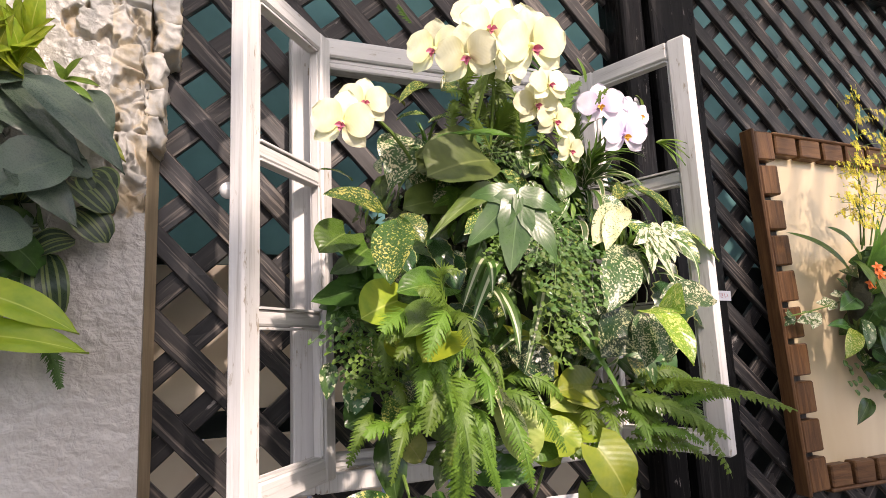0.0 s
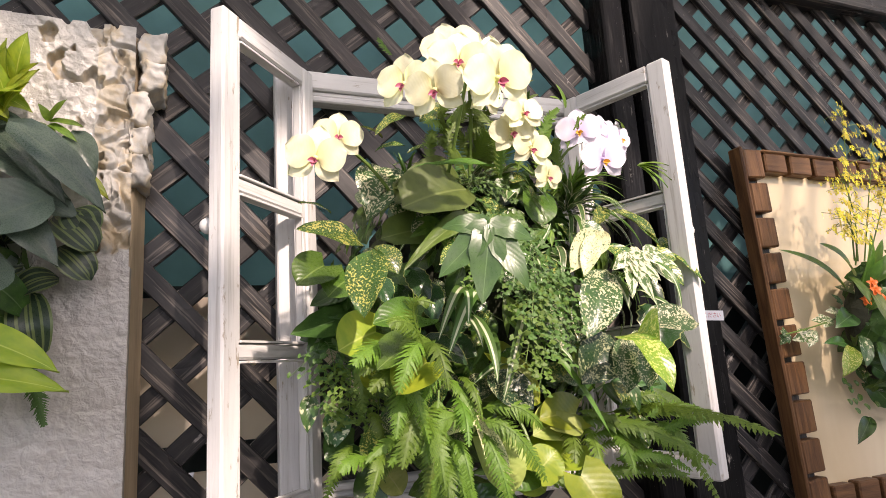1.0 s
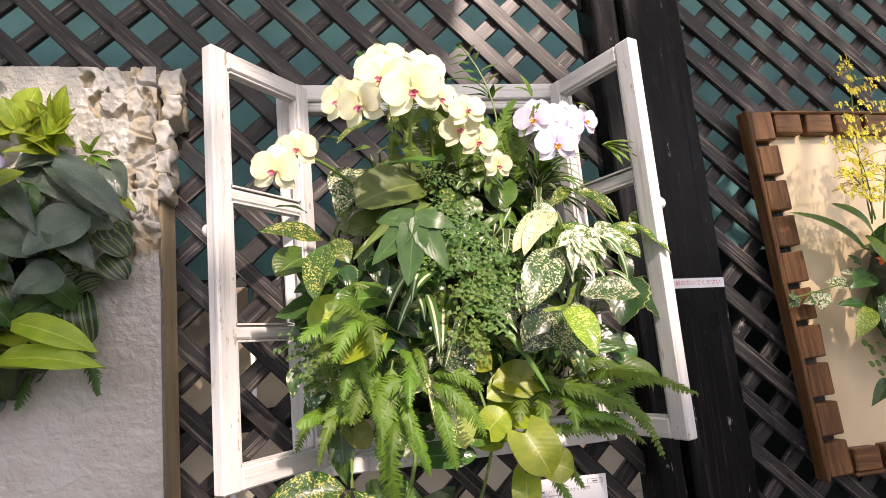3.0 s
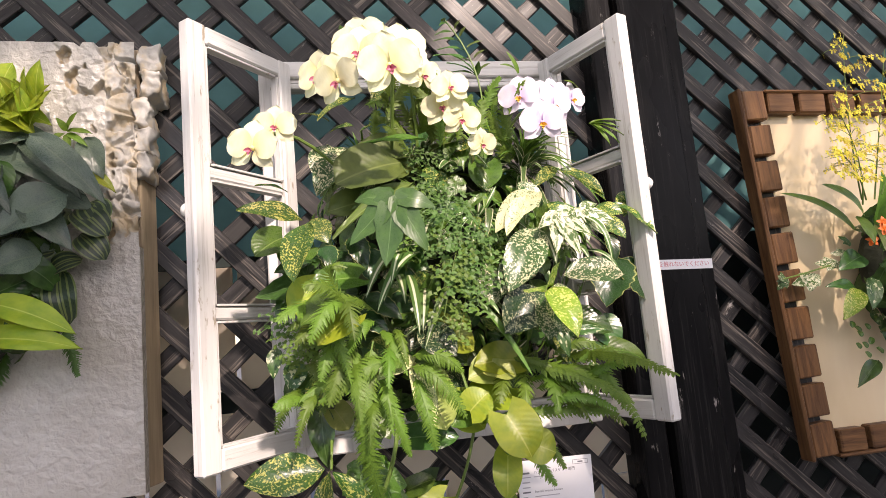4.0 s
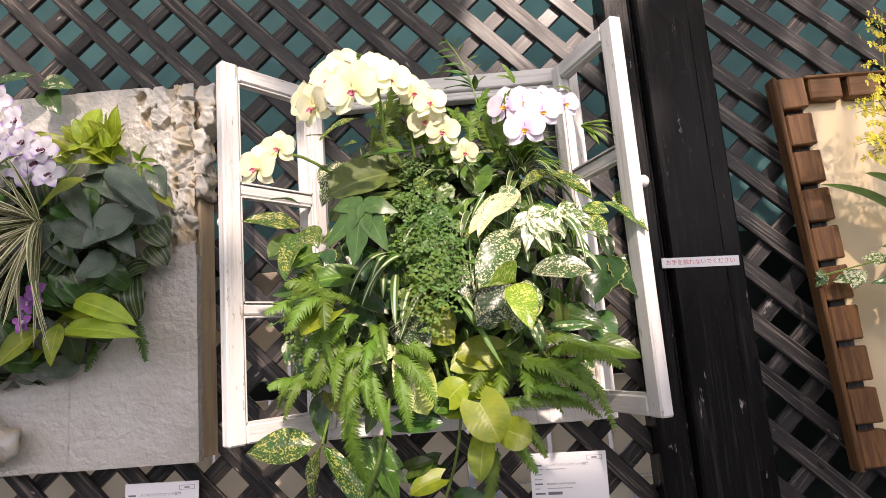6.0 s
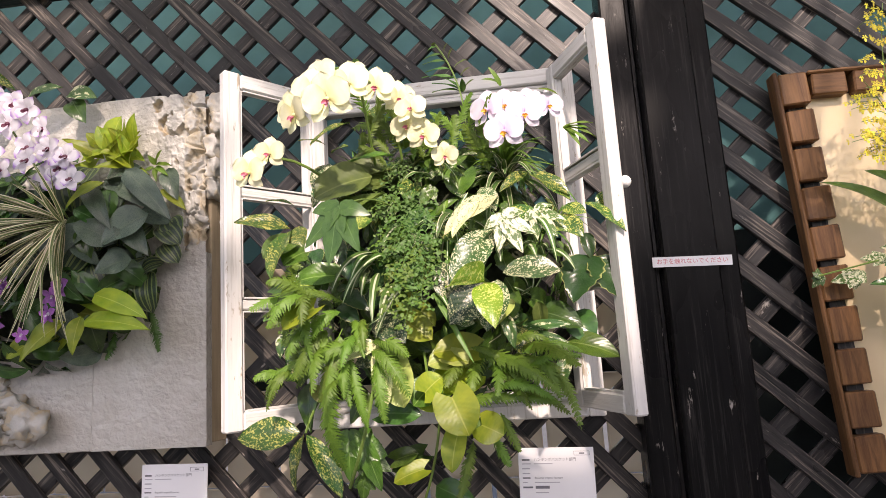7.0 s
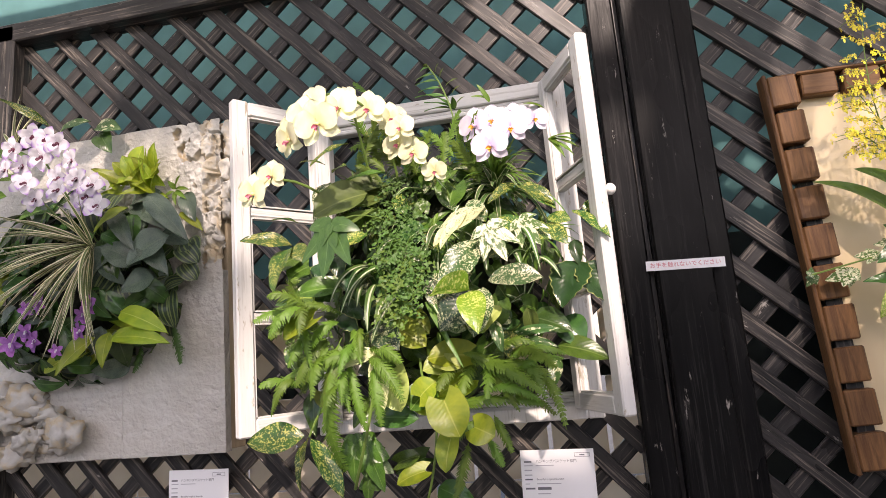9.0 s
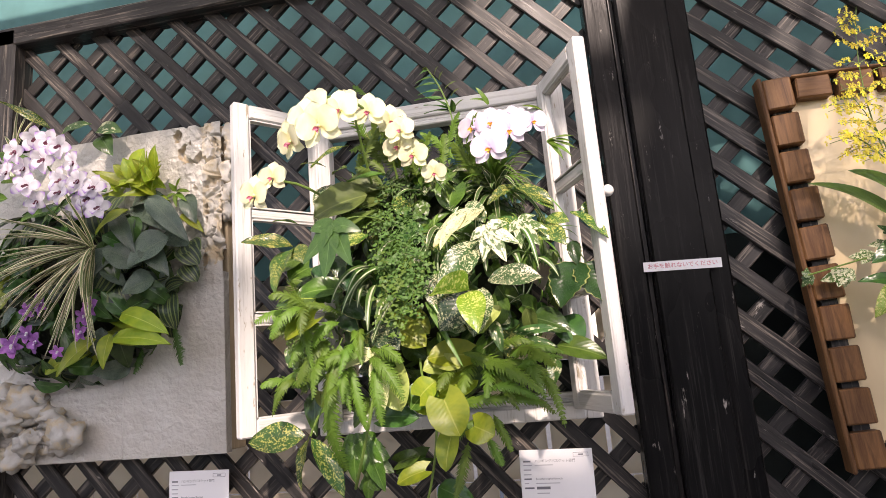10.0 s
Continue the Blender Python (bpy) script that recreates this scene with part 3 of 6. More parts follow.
GREEN = leaf("mid_green_leaf", (0.10, 0.20, 0.028), (0.045, 0.105, 0.016), vein=(0.22, 0.33, 0.09))
HAND_GREEN = leaf("dark_hand_leaf", (0.065, 0.130, 0.030), (0.034, 0.078, 0.020), gloss=0.30, veined=0.05, vein=(0.12, 0.20, 0.07))
DEEP = leaf("deep_green_leaf", (0.062, 0.15, 0.032), (0.032, 0.085, 0.022), gloss=0.17, vein=(0.12, 0.22, 0.08))
OLIVE = leaf("olive_green_leaf", (0.14, 0.20, 0.045), (0.075, 0.12, 0.026), gloss=0.4, vein=(0.22, 0.28, 0.09))
LIME = leaf("lime_leaf", (0.36, 0.43, 0.035), (0.20, 0.31, 0.025), gloss=0.36, vein=(0.50, 0.55, 0.12), through_light=0.35)
LIME_SOFT = leaf("pale_lime_leaf", (0.44, 0.48, 0.14), (0.28, 0.36, 0.08), gloss=0.36, vein=(0.5, 0.5, 0.2))
AUCUBA = leaf("gold_dust_leaf", (0.055, 0.145, 0.026), (0.034, 0.10, 0.020), gloss=0.25, spots=(0.52, 0.52, 0.13), spot_scale=17, spot_at=0.55)
SPECKLE = leaf("cream_speckled_leaf", (0.055, 0.14, 0.034), (0.03, 0.09, 0.026), gloss=0.3, spots=(0.66, 0.65, 0.42), spot_scale=16, spot_at=0.525)
SPECKLE_DARK = leaf("dark_speckled_leaf", (0.024, 0.07, 0.026), (0.014, 0.045, 0.02), gloss=0.28, spots=(0.50, 0.52, 0.30), spot_scale=24, spot_at=0.555)
CREAM = leaf("cream_leaf_green_flecks", (0.74, 0.71, 0.43), (0.62, 0.62, 0.34), gloss=0.35, spots=(0.045, 0.12, 0.03), spot_scale=20, spot_at=0.585)
LIME_SPOT = leaf("lime_spotted_leaf", (0.26, 0.40, 0.035), (0.17, 0.30, 0.03), gloss=0.25, spots=(0.62, 0.62, 0.18), spot_scale=14, spot_at=0.54, through_light=0.35)
MARBLE = leaf("marbled_cream_green_leaf", (0.07, 0.16, 0.04), (0.035, 0.10, 0.03), bleed=(0.62, 0.64, 0.40), bleed_at=0.56)
WHITE_LOBED = leaf("white_variegated_leaf", (0.10, 0.19, 0.045), (0.06, 0.13, 0.03), bleed=(0.70, 0.70, 0.48), bleed_at=0.48)
BEGONIA = leaf("cream_edged_leaf", (0.035, 0.10, 0.030), (0.02, 0.06, 0.02), gloss=0.22, margin=(0.42, 0.46, 0.16), ragged=0.08, margin_at=0.455)
SPIDER = leaf("white_striped_strap", (0.09, 0.19, 0.04), (0.06, 0.14, 0.03), stripe=(0.66, 0.70, 0.48), gloss=0.35)
STRAP = leaf("green_strap", (0.13, 0.25, 0.035), (0.07, 0.16, 0.025), gloss=0.32)
STRAP_CREAM = leaf("cream_edged_strap", (0.09, 0.17, 0.04), (0.05, 0.11, 0.03), margin=(0.62, 0.62, 0.40))
DRACAENA = leaf("pink_cream_striped_strap", (0.15, 0.20, 0.06), (0.09, 0.13, 0.04), margin=(0.78, 0.70, 0.49), ragged=0.05, margin_at=0.29, vein=(0.60, 0.52, 0.26), gloss=0.4)
SLATE = leaf("slate_green_leaf", (0.125, 0.175, 0.125), (0.068, 0.105, 0.080), gloss=0.26, vein=(0.13, 0.17, 0.12))
MELON = leaf("watermelon_striped_leaf", (0.035, 0.065, 0.035), (0.022, 0.045, 0.026), bands=(0.15, 0.20, 0.075), gloss=0.3)
FERN = leaf("fern_green", (0.175, 0.300, 0.032), (0.080, 0.175, 0.022), gloss=0.45, through_light=0.35)
FERN_DEEP = leaf("deep_fern_green", (0.07, 0.17, 0.025), (0.04, 0.11, 0.02), gloss=0.45)
MAIDEN = leaf("maidenhair_green", (0.17, 0.30, 0.045), (0.09, 0.19, 0.03), gloss=0.5, through_light=0.35)
MAIDEN_DEEP = leaf("deep_maidenhair_green", (0.095, 0.19, 0.035), (0.055, 0.12, 0.026), gloss=0.5)
STEM = plain("green_stem", (0.12, 0.20, 0.04), 0.4, 0.2)
BROWN_STEM = plain("brown_stem", (0.07, 0.05, 0.025), 0.5, 0.2)
YELLOW_PETAL = leaf("pale_yellow_petal", (0.90, 0.90, 0.66), (0.87, 0.86, 0.57), gloss=0.5, veined=0.05, heart=(0.85, 0.82, 0.42), through_light=0.3)
WHITE_PETAL = leaf("lavender_white_petal", (0.86, 0.82, 0.90), (0.82, 0.75, 0.89), gloss=0.5, veined=0.05, heart=(0.70, 0.55, 0.80), through_light=0.3)
DENDRO_PETAL = leaf("white_petal_violet_tip", (0.86, 0.82, 0.88), (0.84, 0.79, 0.87), gloss=0.5, veined=0.0, through_light=0.3, tip=(0.45, 0.22, 0.66))
VIOLET_PETAL = leaf("violet_petal", (0.50, 0.20, 0.58), (0.36, 0.12, 0.46), gloss=0.5, veined=0.0)
ONCIDIUM_PETAL = leaf("bright_yellow_petal", (0.84, 0.74, 0.08), (0.78, 0.64, 0.04), gloss=0.5, veined=0.0)
MAGENTA = plain("magenta_lip", (0.62, 0.20, 0.28), 0.4, 0.45, 90, kind="Generated")
GOLD_LIP = plain("golden_lip", (0.78, 0.46, 0.08), 0.4, 0.3, 60)
PLUM = plain("plum_eye", (0.09, 0.008, 0.03), 0.4, 0.2)
ORANGE = plain("orange_petal", (0.75, 0.16, 0.02), 0.45, 0.2)


# ---- blades ----
def width_at(kind, u):
    if kind == "strap":
        return min(1.0, 0.45 + u * 3.2) * max(0.0, 1 - u ** 3.0) ** 0.8
    if kind == "lance":
        return (math.sin(math.pi * u ** 0.72)) ** 0.95
    if kind == "round":
        return math.sqrt(max(0.0, 1 - (2 * u - 1) ** 2)) ** 0.9
    if kind == "broad":
        return (math.sin(math.pi * u ** 0.95)) ** 0.50
    if kind in ("ovate", "serrate"):
        return (math.sin(math.pi * u ** 0.68)) ** 0.80
    if kind == "heart":
        return min(1.0, (1 - u) ** 0.72 * (0.72 + 1.5 * u) * 1.08) if u > 0 else 0.55
    return math.sin(math.pi * min(1.0, u ** 0.92)) ** 0.78       # elliptic


BLADES = {}


def blade(kind, mat, arch=0.10, fold=0.18, wave=0.02, twist=0.0):
    """A blade of length 1 along y and width 1 along x, its face towards z."""
    key = (kind, mat.name, arch, fold, wave, twist)
    if key in BLADES:
        return BLADES[key]
    n, m = (14, 2) if kind == "strap" else ((14, 3) if kind == "serrate" else (10, 3))
    bm = bmesh.new()
    uv = bm.loops.layers.uv.new("UVMap")
    rows = []
    for i in range(n + 1):
        u = i / n
        w = width_at(kind, u) * 0.5
        row = []
        for j in range(-m, m + 1):
            s = j / m
            x, y = s * w, u
            if kind == "heart":
                y -= 0.17 * (abs(s) ** 1.2) * (1 - u) ** 5 * 1.6
                if i == 0:
                    x *= 1.0 if abs(s) > 0.01 else 0
            if kind == "serrate" and abs(s) == 1:
                x *= 1.0 + (0.07 if i % 2 else -0.05)
            z = 4 * arch * u * (1 - u) + fold * abs(s) * w * 2 * 0.5 + wave * math.sin(u * 9 + j * 1.7) * abs(s)
            t = twist * u
            row.append((bm.verts.new((x * math.cos(t) - z * 0 * math.sin(t), y, z + x * math.sin(t))), s, u))
        rows.append(row)
    for r0, r1 in zip(rows, rows[1:]):
        for j in range(2 * m):
            quad = (r0[j], r0[j + 1], r1[j + 1], r1[j])
            try:
                f = bm.faces.new([q[0] for q in quad])
            except ValueError:
                continue
            f.smooth = True
            for loop, q in zip(f.loops, quad):
                loop[uv].uv = (0.5 + q[1] * 0.5, q[2])
    me = mesh_of(bm, kind + "_blade", mat)
    BLADES[key] = me
    return me


def lobed(mat, lobes, depth, key):
    """A hand-shaped blade: lobes is a tuple of (angle, length, width); its stalk joins at the origin, the main lobe runs along y."""
    k = ("lobed", mat.name, key)
    if k in BLADES:
        return BLADES[k]
    bm = bmesh.new()
    uv = bm.loops.layers.uv.new("UVMap")
    for li, (angle, length, width) in enumerate(lobes):
        a = radians(angle)
        n, m = 8, 2
        rows = []
        for i in range(n + 1):
            u = i / n
            w = width * 0.5 * (0.50 * (1 - u) ** 2 + 1.0 * math.sin(math.pi * min(1, u ** 0.8 * 0.98 + 0.02)) ** 0.8) * (1 if u < 0.98 else 0.05)
            row = []
            for j in range(-m, m + 1):
                s = j / m
                x, y = s * w * (1.0 + (0.10 if (i % 2 and abs(s) == 1) else 0)), u * length
                z = 0.012 * li + 0.10 * abs(s) * w - depth * u * u * length + 0.02 * math.sin(u * 7 + li)
                row.append((bm.verts.new((x * math.cos(a) + y * math.sin(a), -x * math.sin(a) + y * math.cos(a), z)), s, u))
            rows.append(row)
        for r0, r1 in zip(rows, rows[1:]):
            for j in range(2 * m):
                quad = (r0[j], r0[j + 1], r1[j + 1], r1[j])
                f = bm.faces.new([q[0] for q in quad])
                f.smooth = True
                for loop, q in zip(f.loops, quad):
                    loop[uv].uv = (0.5 + q[1] * 0.5, q[2] * 0.9 + li * 0.1)
    me = mesh_of(bm, "lobed_blade", mat)
    BLADES[k] = me
    return me


HAND = ((0, 1.0, 0.38), (38, 0.94, 0.31), (-38, 0.94, 0.31), (82, 0.62, 0.24), (-82, 0.62, 0.24))
IVY = ((0, 1.0, 0.55), (55, 0.72, 0.45), (-55, 0.72, 0.45), (115, 0.45, 0.36), (-115, 0.45, 0.36))
FINGER = ((0, 1.0, 0.20), (24, 0.95, 0.19), (-24, 0.95, 0.19), (50, 0.82, 0.18), (-50, 0.82, 0.18), (78, 0.62, 0.18), (-78, 0.62, 0.18))


def aim(base, tip, face, w, thick=None):
    b, t = Vector(base), Vector(tip)
    y = t - b
    length = y.length
    y.normalize()
    z = Vector(face)
    z = (z - y * z.dot(y))
    if z.length < 1e-4:
        z = y.orthogonal()
    z.normalize()
    x = y.cross(z)
    m = Matrix((x, y, z)).transposed().to_4x4()
    return Matrix.Translation(b) @ m @ Matrix.Diagonal((w, length, thick or length, 1))


FRONT = (-0.05, -0.85, 0.5)


def put(plant, kind, mat, base, tip, w, face=FRONT, arch=0.08, fold=0.2, stalk=None):
    """One leaf of a plant from its stalk's end to its tip."""
    if kind in ("hand", "ivy", "finger"):
        shape = {"hand": HAND, "ivy": IVY, "finger": FINGER}[kind]
        me = lobed(mat, shape, 0.18, kind)
        length = (Vector(tip) - Vector(base)).length
        ob = part("leaf", me, None, plant, m=aim(base, tip, face, length * w))
    else:
        if kind == "heart":
            tip, w = Vector(base).lerp(Vector(tip), 0.86), w * 1.18
        slim = min(1.0, w / (Vector(tip) - Vector(base)).length)
        ob = part("leaf", blade(kind, mat, arch, max(0.02, round(fold * slim * 1.3, 2)), 0.003 if kind == "strap" else 0.02), None, plant, m=aim(base, tip, face, w))
    if stalk:
        b, s = Vector(base), Vector(stalk)
        part("stalk", tube(arc(b, s, (0, -0.01, 0.012), 5), 0.0014, 5), STEM, plant)
    return ob


# ---- ferns ----
def frond(plant, mat, base, tip, sag, width, pairs=20, face=FRONT, seed=0):
    """A feathery frond: one mesh of a rib and toothed leaflets."""
    r = random.Random(seed)
    bm = bmesh.new()
    uv = bm.loops.layers.uv.new("UVMap")
    pts = arc(base, tip, sag, 24)
    f = Vector(face).normalized()

    def at(u):
        k = min(23, int(u * 24))
        return pts[k].lerp(pts[k + 1], u * 24 - k), (pts[k + 1] - pts[k]).normalized()

    def strip(row):
        for (a0, b0), (a1, b1) in zip(row, row[1:]):
            fc = bm.faces.new((a0, b0, b1, a1))
            for loop, c in zip(fc.loops, ((0.2, 0.3), (0.8, 0.3), (0.8, 0.7), (0.2, 0.7))):
                loop[uv].uv = c

    side0 = (pts[1] - pts[0]).cross(f).normalized()
    strip([(bm.verts.new(p - side0 * 0.0011 + f * 0.0006), bm.verts.new(p + side0 * 0.0011 + f * 0.0006)) for p in pts])
    for i in range(pairs):
        u = 0.06 + 0.93 * i / pairs
        p, d = at(u)
        side = d.cross(f).normalized()
        up = side.cross(d).normalized()
        length = width * (math.sin(math.pi * min(1.0, 0.16 + 0.80 * (1 - u)) ** 1.0) ** 0.6) * (0.25 + 0.75 * (1 - u) ** 0.6)
        broad = max(0.0016, 1.30 * (pts[-1] - pts[0]).length / pairs * 0.5)
        for sgn in (-1, 1):
            out = (side * sgn * 0.90 + d * r.uniform(0.34, 0.62) + up * r.uniform(-0.45, 0.10)).normalized()
            reach = length * r.uniform(0.78, 1.08)
            along = d - out * d.dot(out)
            along.normalize()
            row = []
            for k in range(7):
                v = k / 6
                h = broad * (1 - v ** 1.7) * (1.0 if k % 2 == 0 else 0.48) + 0.0002
                q = p + out * reach * v - up * (reach * 0.34 * v * v) + d * (reach * 0.16 * v * v)
                row.append((bm.verts.new(q - along * h), bm.verts.new(q + along * h)))
            strip(row)
    return part("frond", bm, mat, plant)


def maidenhair(plant, mat, base, tip, sag, spread, n, size, seed):
    """A wiry spray: side twigs along a rib, each hung with small overlapping fan leaflets."""
    r = random.Random(seed)
    bm = bmesh.new()
    uv = bm.loops.layers.uv.new("UVMap")
    pts = arc(base, tip, sag, 12)
    front = Vector(FRONT).normalized()

    def ribbon(a, b, half):
        side = (b - a).cross(front).normalized() * half
        f = bm.faces.new([bm.verts.new(q) for q in (a - side, a + side, b + side, b - side)])
        for loop in f.loops:
            loop[uv].uv = (0.5, 0.1)

    def fan(p, fwd, nrm, s):
        x = fwd.cross(nrm).normalized()
        c = bm.verts.new(p)
        rim = [bm.verts.new(p + (fwd * math.cos(a) + x * math.sin(a)) * s * (1.0 if j % 2 else 0.86) - nrm * s * 0.12 * abs(a)) for j, a in enumerate((-1.0, -0.6, -0.2, 0.2, 0.6, 1.0))]
        for a, b in zip(rim, rim[1:]):
            f = bm.faces.new((c, a, b))
            for loop, t in zip(f.loops, ((0.3, 0.3), (0.3, 0.6), (0.6, 0.6))):
                loop[uv].uv = t

    for a, b in zip(pts, pts[1:]):
        ribbon(a, b, 0.0006)
    for i in range(1, 13):
        d = (pts[i] - pts[i - 1]).normalized()
        side = d.cross(front).normalized()
        for sgn in (-1, 1):
            way = (side * sgn * r.uniform(0.7, 1.0) + d * r.uniform(0.3, 0.8) + front * r.uniform(-0.4, 0.7)).normalized()
            reach = spread * (1.5 - 0.08 * i) * r.uniform(0.45, 1.05)
            end = pts[i] + way * reach + Vector((0, 0, -0.25 * reach))
            ribbon(pts[i], end, 0.0004)
            count = max(3, int(n / 26 * 0.75))
            for k in range(count):
                v = (k + 1) / count
                p = pts[i].lerp(end, v)
                out = (way.cross(front) * (1 if k % 2 else -1) + way * 0.8).normalized()
                nrm = (front + Vector((r.gauss(0, 0.3), r.gauss(0, 0.2), r.gauss(0, 0.3)))).normalized()
                fan(p, (out - nrm * out.dot(nrm)).normalized(), nrm, size * r.uniform(0.85, 1.45))
    return part("frond", bm, mat, plant)


# ---- orchids ----
def moth_flower(plant, centre, face, size, petal_mat, lip_mat, roll=0.0):
    """A moth orchid flower: two broad petals, three sepals, a lip and a column."""
    f = Vector(face).normalized()
    up = Vector((0, 0, 1)) - f * f.z
    up.normalize()
    base = Matrix((up.cross(f), up, f)).transposed().to_4x4()
    base = Matrix.Translation(centre) @ base @ pose(0, 0, 0, 0, 0, roll)
    bm = bmesh.new()
    size *= 0.87
    bmesh.ops.create_uvsphere(bm, u_segments=8, v_segments=6, radius=0.055)
    col = part("flower", bm, petal_mat, plant, m=base @ Matrix.Diagonal((size, size, size * 1.6, 1)), smooth=True)
    inv = Matrix.Diagonal((1, 1, 1 / 1.6, 1))

    def petal(name, kind, angle, length, w, z, mat, lift, arch, fold):
        a = radians(angle)
        d = Vector((math.sin(a), math.cos(a), lift))
        m = inv @ aim(d * 0.03 + Vector((0, 0, z)), d * length + Vector((0, 0, z)), (0, 0, 1), w)
        part(name, blade(kind, mat, arch, fold, 0.055), None, col, m=m)

    petal("sepal", "elliptic", 0, 0.58, 0.46, 0.0, petal_mat, -0.03, 0.05, 0.1)
    petal("sepal", "elliptic", 128, 0.55, 0.38, 0.0, petal_mat, -0.03, 0.05, 0.1)
    petal("sepal", "elliptic", -128, 0.55, 0.38, 0.0, petal_mat, -0.03, 0.05, 0.1)
    petal("petal", "broad", 74, 0.55, 0.60, 0.025, petal_mat, 0.03, 0.06, 0.05)
    petal("petal", "broad", -74, 0.55, 0.60, 0.025, petal_mat, 0.03, 0.06, 0.05)
    for ang in (100, -100):
        a = radians(ang)
        d = Vector((math.sin(a) * 0.7, math.cos(a) * 0.7 - 0.3, 0.9))
        part("lip", blade("elliptic", lip_mat, 0.1, 0.4), None, col, m=inv @ aim(Vector((0, -0.05, 0.04)), Vector((0, -0.05, 0.04)) + d * 0.15, (-math.sin(a), 0.4, 0.2), 0.10))
    part("lip", blade("elliptic", lip_mat, 0.1, 0.4), None, col, m=inv @ aim((0, -0.06, 0.04), (0, -0.20, 0.13), (0, 0.4, 1), 0.09))
    return col


def small_flower(plant, centre, face, size, petal_mat, eye_mat, tepals=5, slim=0.5, roll=0.0):
    f = Vector(face).normalized()
    up = Vector((0, 0, 1)) - f * f.z
    up.normalize()
    base = Matrix.Translation(centre) @ Matrix((up.cross(f), up, f)).transposed().to_4x4() @ pose(0, 0, 0, 0, 0, roll)
    bm = bmesh.new()
    bmesh.ops.create_uvsphere(bm, u_segments=8, v_segments=6, radius=0.10)
    col = part("flower", bm, eye_mat, plant, m=base @ Matrix.Diagonal((size, size, size, 1)), smooth=True)
    for i in range(tepals):
        a = 2 * math.pi * i / tepals
        d = Vector((math.sin(a), math.cos(a), 0.16))
        part("petal", blade("broad" if i % 2 else "elliptic", petal_mat, 0.10, 0.15, 0.04), None, col, m=aim(d * 0.04, d * 0.52, (0, 0, 1), slim * (0.70 if i % 2 else 0.58)))
    part("lip", blade("round", petal_mat, 0.10, 0.45, 0.03), None, col, m=aim((0, -0.02, 0.03), (0, -0.36, 0.26), (0, 0.5, 1), 0.34))
    part("eye", blade("round", eye_mat, 0.10, 0.45, 0.03), None, col, m=aim((0, -0.02, 0.055), (0, -0.17, 0.17), (0, 0.5, 1), 0.15))
    return col


def tuft(plant, kind_mat, centre, n, reach, w, seed, bias=(0, -0.6, 0.5), droop=0.5, spread=1.0):
    """Arching strap leaves that spring from one crown."""
    r = random.Random(seed)
    c = Vector(centre)
    for i in range(n):
        d = Vector((r.gauss(0, 1) * spread, r.gauss(0, 0.5), r.gauss(0, 0.7))) + Vector(bias)
        d.normalize()
        length = r.uniform(*reach)
        tip = c + d * length + Vector((0, 0, -droop * length * r.uniform(0.3, 1.0)))
        side = Vector((0, 0, 1)) if abs(d.z) < 0.8 else Vector((0, -1, 0))
        ob = part("leaf", blade("strap", kind_mat, r.choice((0.12, 0.18, 0.24)), 0.04, 0.003), None, plant, m=aim(c + d * 0.01, tip, side + Vector((0, -0.6, 0)), w * r.uniform(0.75, 1.2)))


def fill(plant, choices, n, centre, radii, size, seed, front=True):
    """Leaves set close together over a rounded mass, facing outwards."""
    r = random.Random(seed)
    c = Vector(centre)
    for i in range(n):
        while True:
            d = Vector((r.gauss(0, 1), r.gauss(0, 1), r.gauss(0, 1))).normalized()
            if not front or d.y < 0.25:
                break
        k = r.uniform(0.72, 1.0)
        p = c + Vector((d.x * radii[0], d.y * radii[1], d.z * radii[2])) * k
        out = (Vector((d.x, d.y * 1.3, d.z * 0.8)) + Vector((r.gauss(0, 0.3), -0.25, r.gauss(0, 0.3)))).normalized()
        down = Vector((d.x * 0.8 + r.gauss(0, 0.5), -0.35 + r.gauss(0, 0.3), -0.45 + r.gauss(0, 0.6)))
        down = (down - out * down.dot(out)).normalized()
        kind, mat, ratio = r.choice(choices)
        s = r.uniform(*size)
        put(plant, kind, mat, p - down * s * 0.4, p + down * s * 0.6, s * ratio if kind not in ("hand", "ivy", "finger") else r.uniform(0.8, 1.1), face=out + Vector((0, 0, 0.25)), arch=r.choice((0.06, 0.12)))


# ---- planting of the white window ----
basket = thing("hanging_basket", "mossy half basket hung inside the window, hidden by foliage", "basket", pose(-0.015, -0.10, 1.52))
bm = bmesh.new()
bmesh.ops.create_icosphere(bm, subdivisions=4, radius=1.0)
bmesh.ops.scale(bm, vec=(0.190, 0.085, 0.235), verts=bm.verts)
roughen(bm, 0.018, 22)
part("moss_ball", bm, SOIL, basket)

undergrowth = thing("undergrowth", "mixed dark green foliage filling the middle of the basket", "foliage", group="plants of the window basket")
fill(undergrowth, (("ovate", DEEP, 0.55), ("elliptic", DEEP, 0.5), ("heart", GREEN, 0.8), ("lance", GREEN, 0.3), ("elliptic", SPECKLE_DARK, 0.5), ("ivy", DEEP, 1.0), ("lance", STRAP, 0.2), ("strap", SPIDER, 0.14)), 300,
     (-0.015, -0.10, 1.53), (0.235, 0.165, 0.265), (0.034, 0.062), 11)
fill(undergrowth, (("elliptic", AUCUBA, 0.5), ("elliptic", SPECKLE, 0.5), ("lance", STRAP, 0.22), ("ovate", OLIVE, 0.5), ("heart", GREEN, 0.8), ("lance", GREEN, 0.3), ("ivy", GREEN, 1.0), ("strap", STRAP_CREAM, 0.14), ("strap", STRAP, 0.10)), 150,
     (0.0, -0.13, 1.54), (0.250, 0.175, 0.235), (0.034, 0.060), 12)

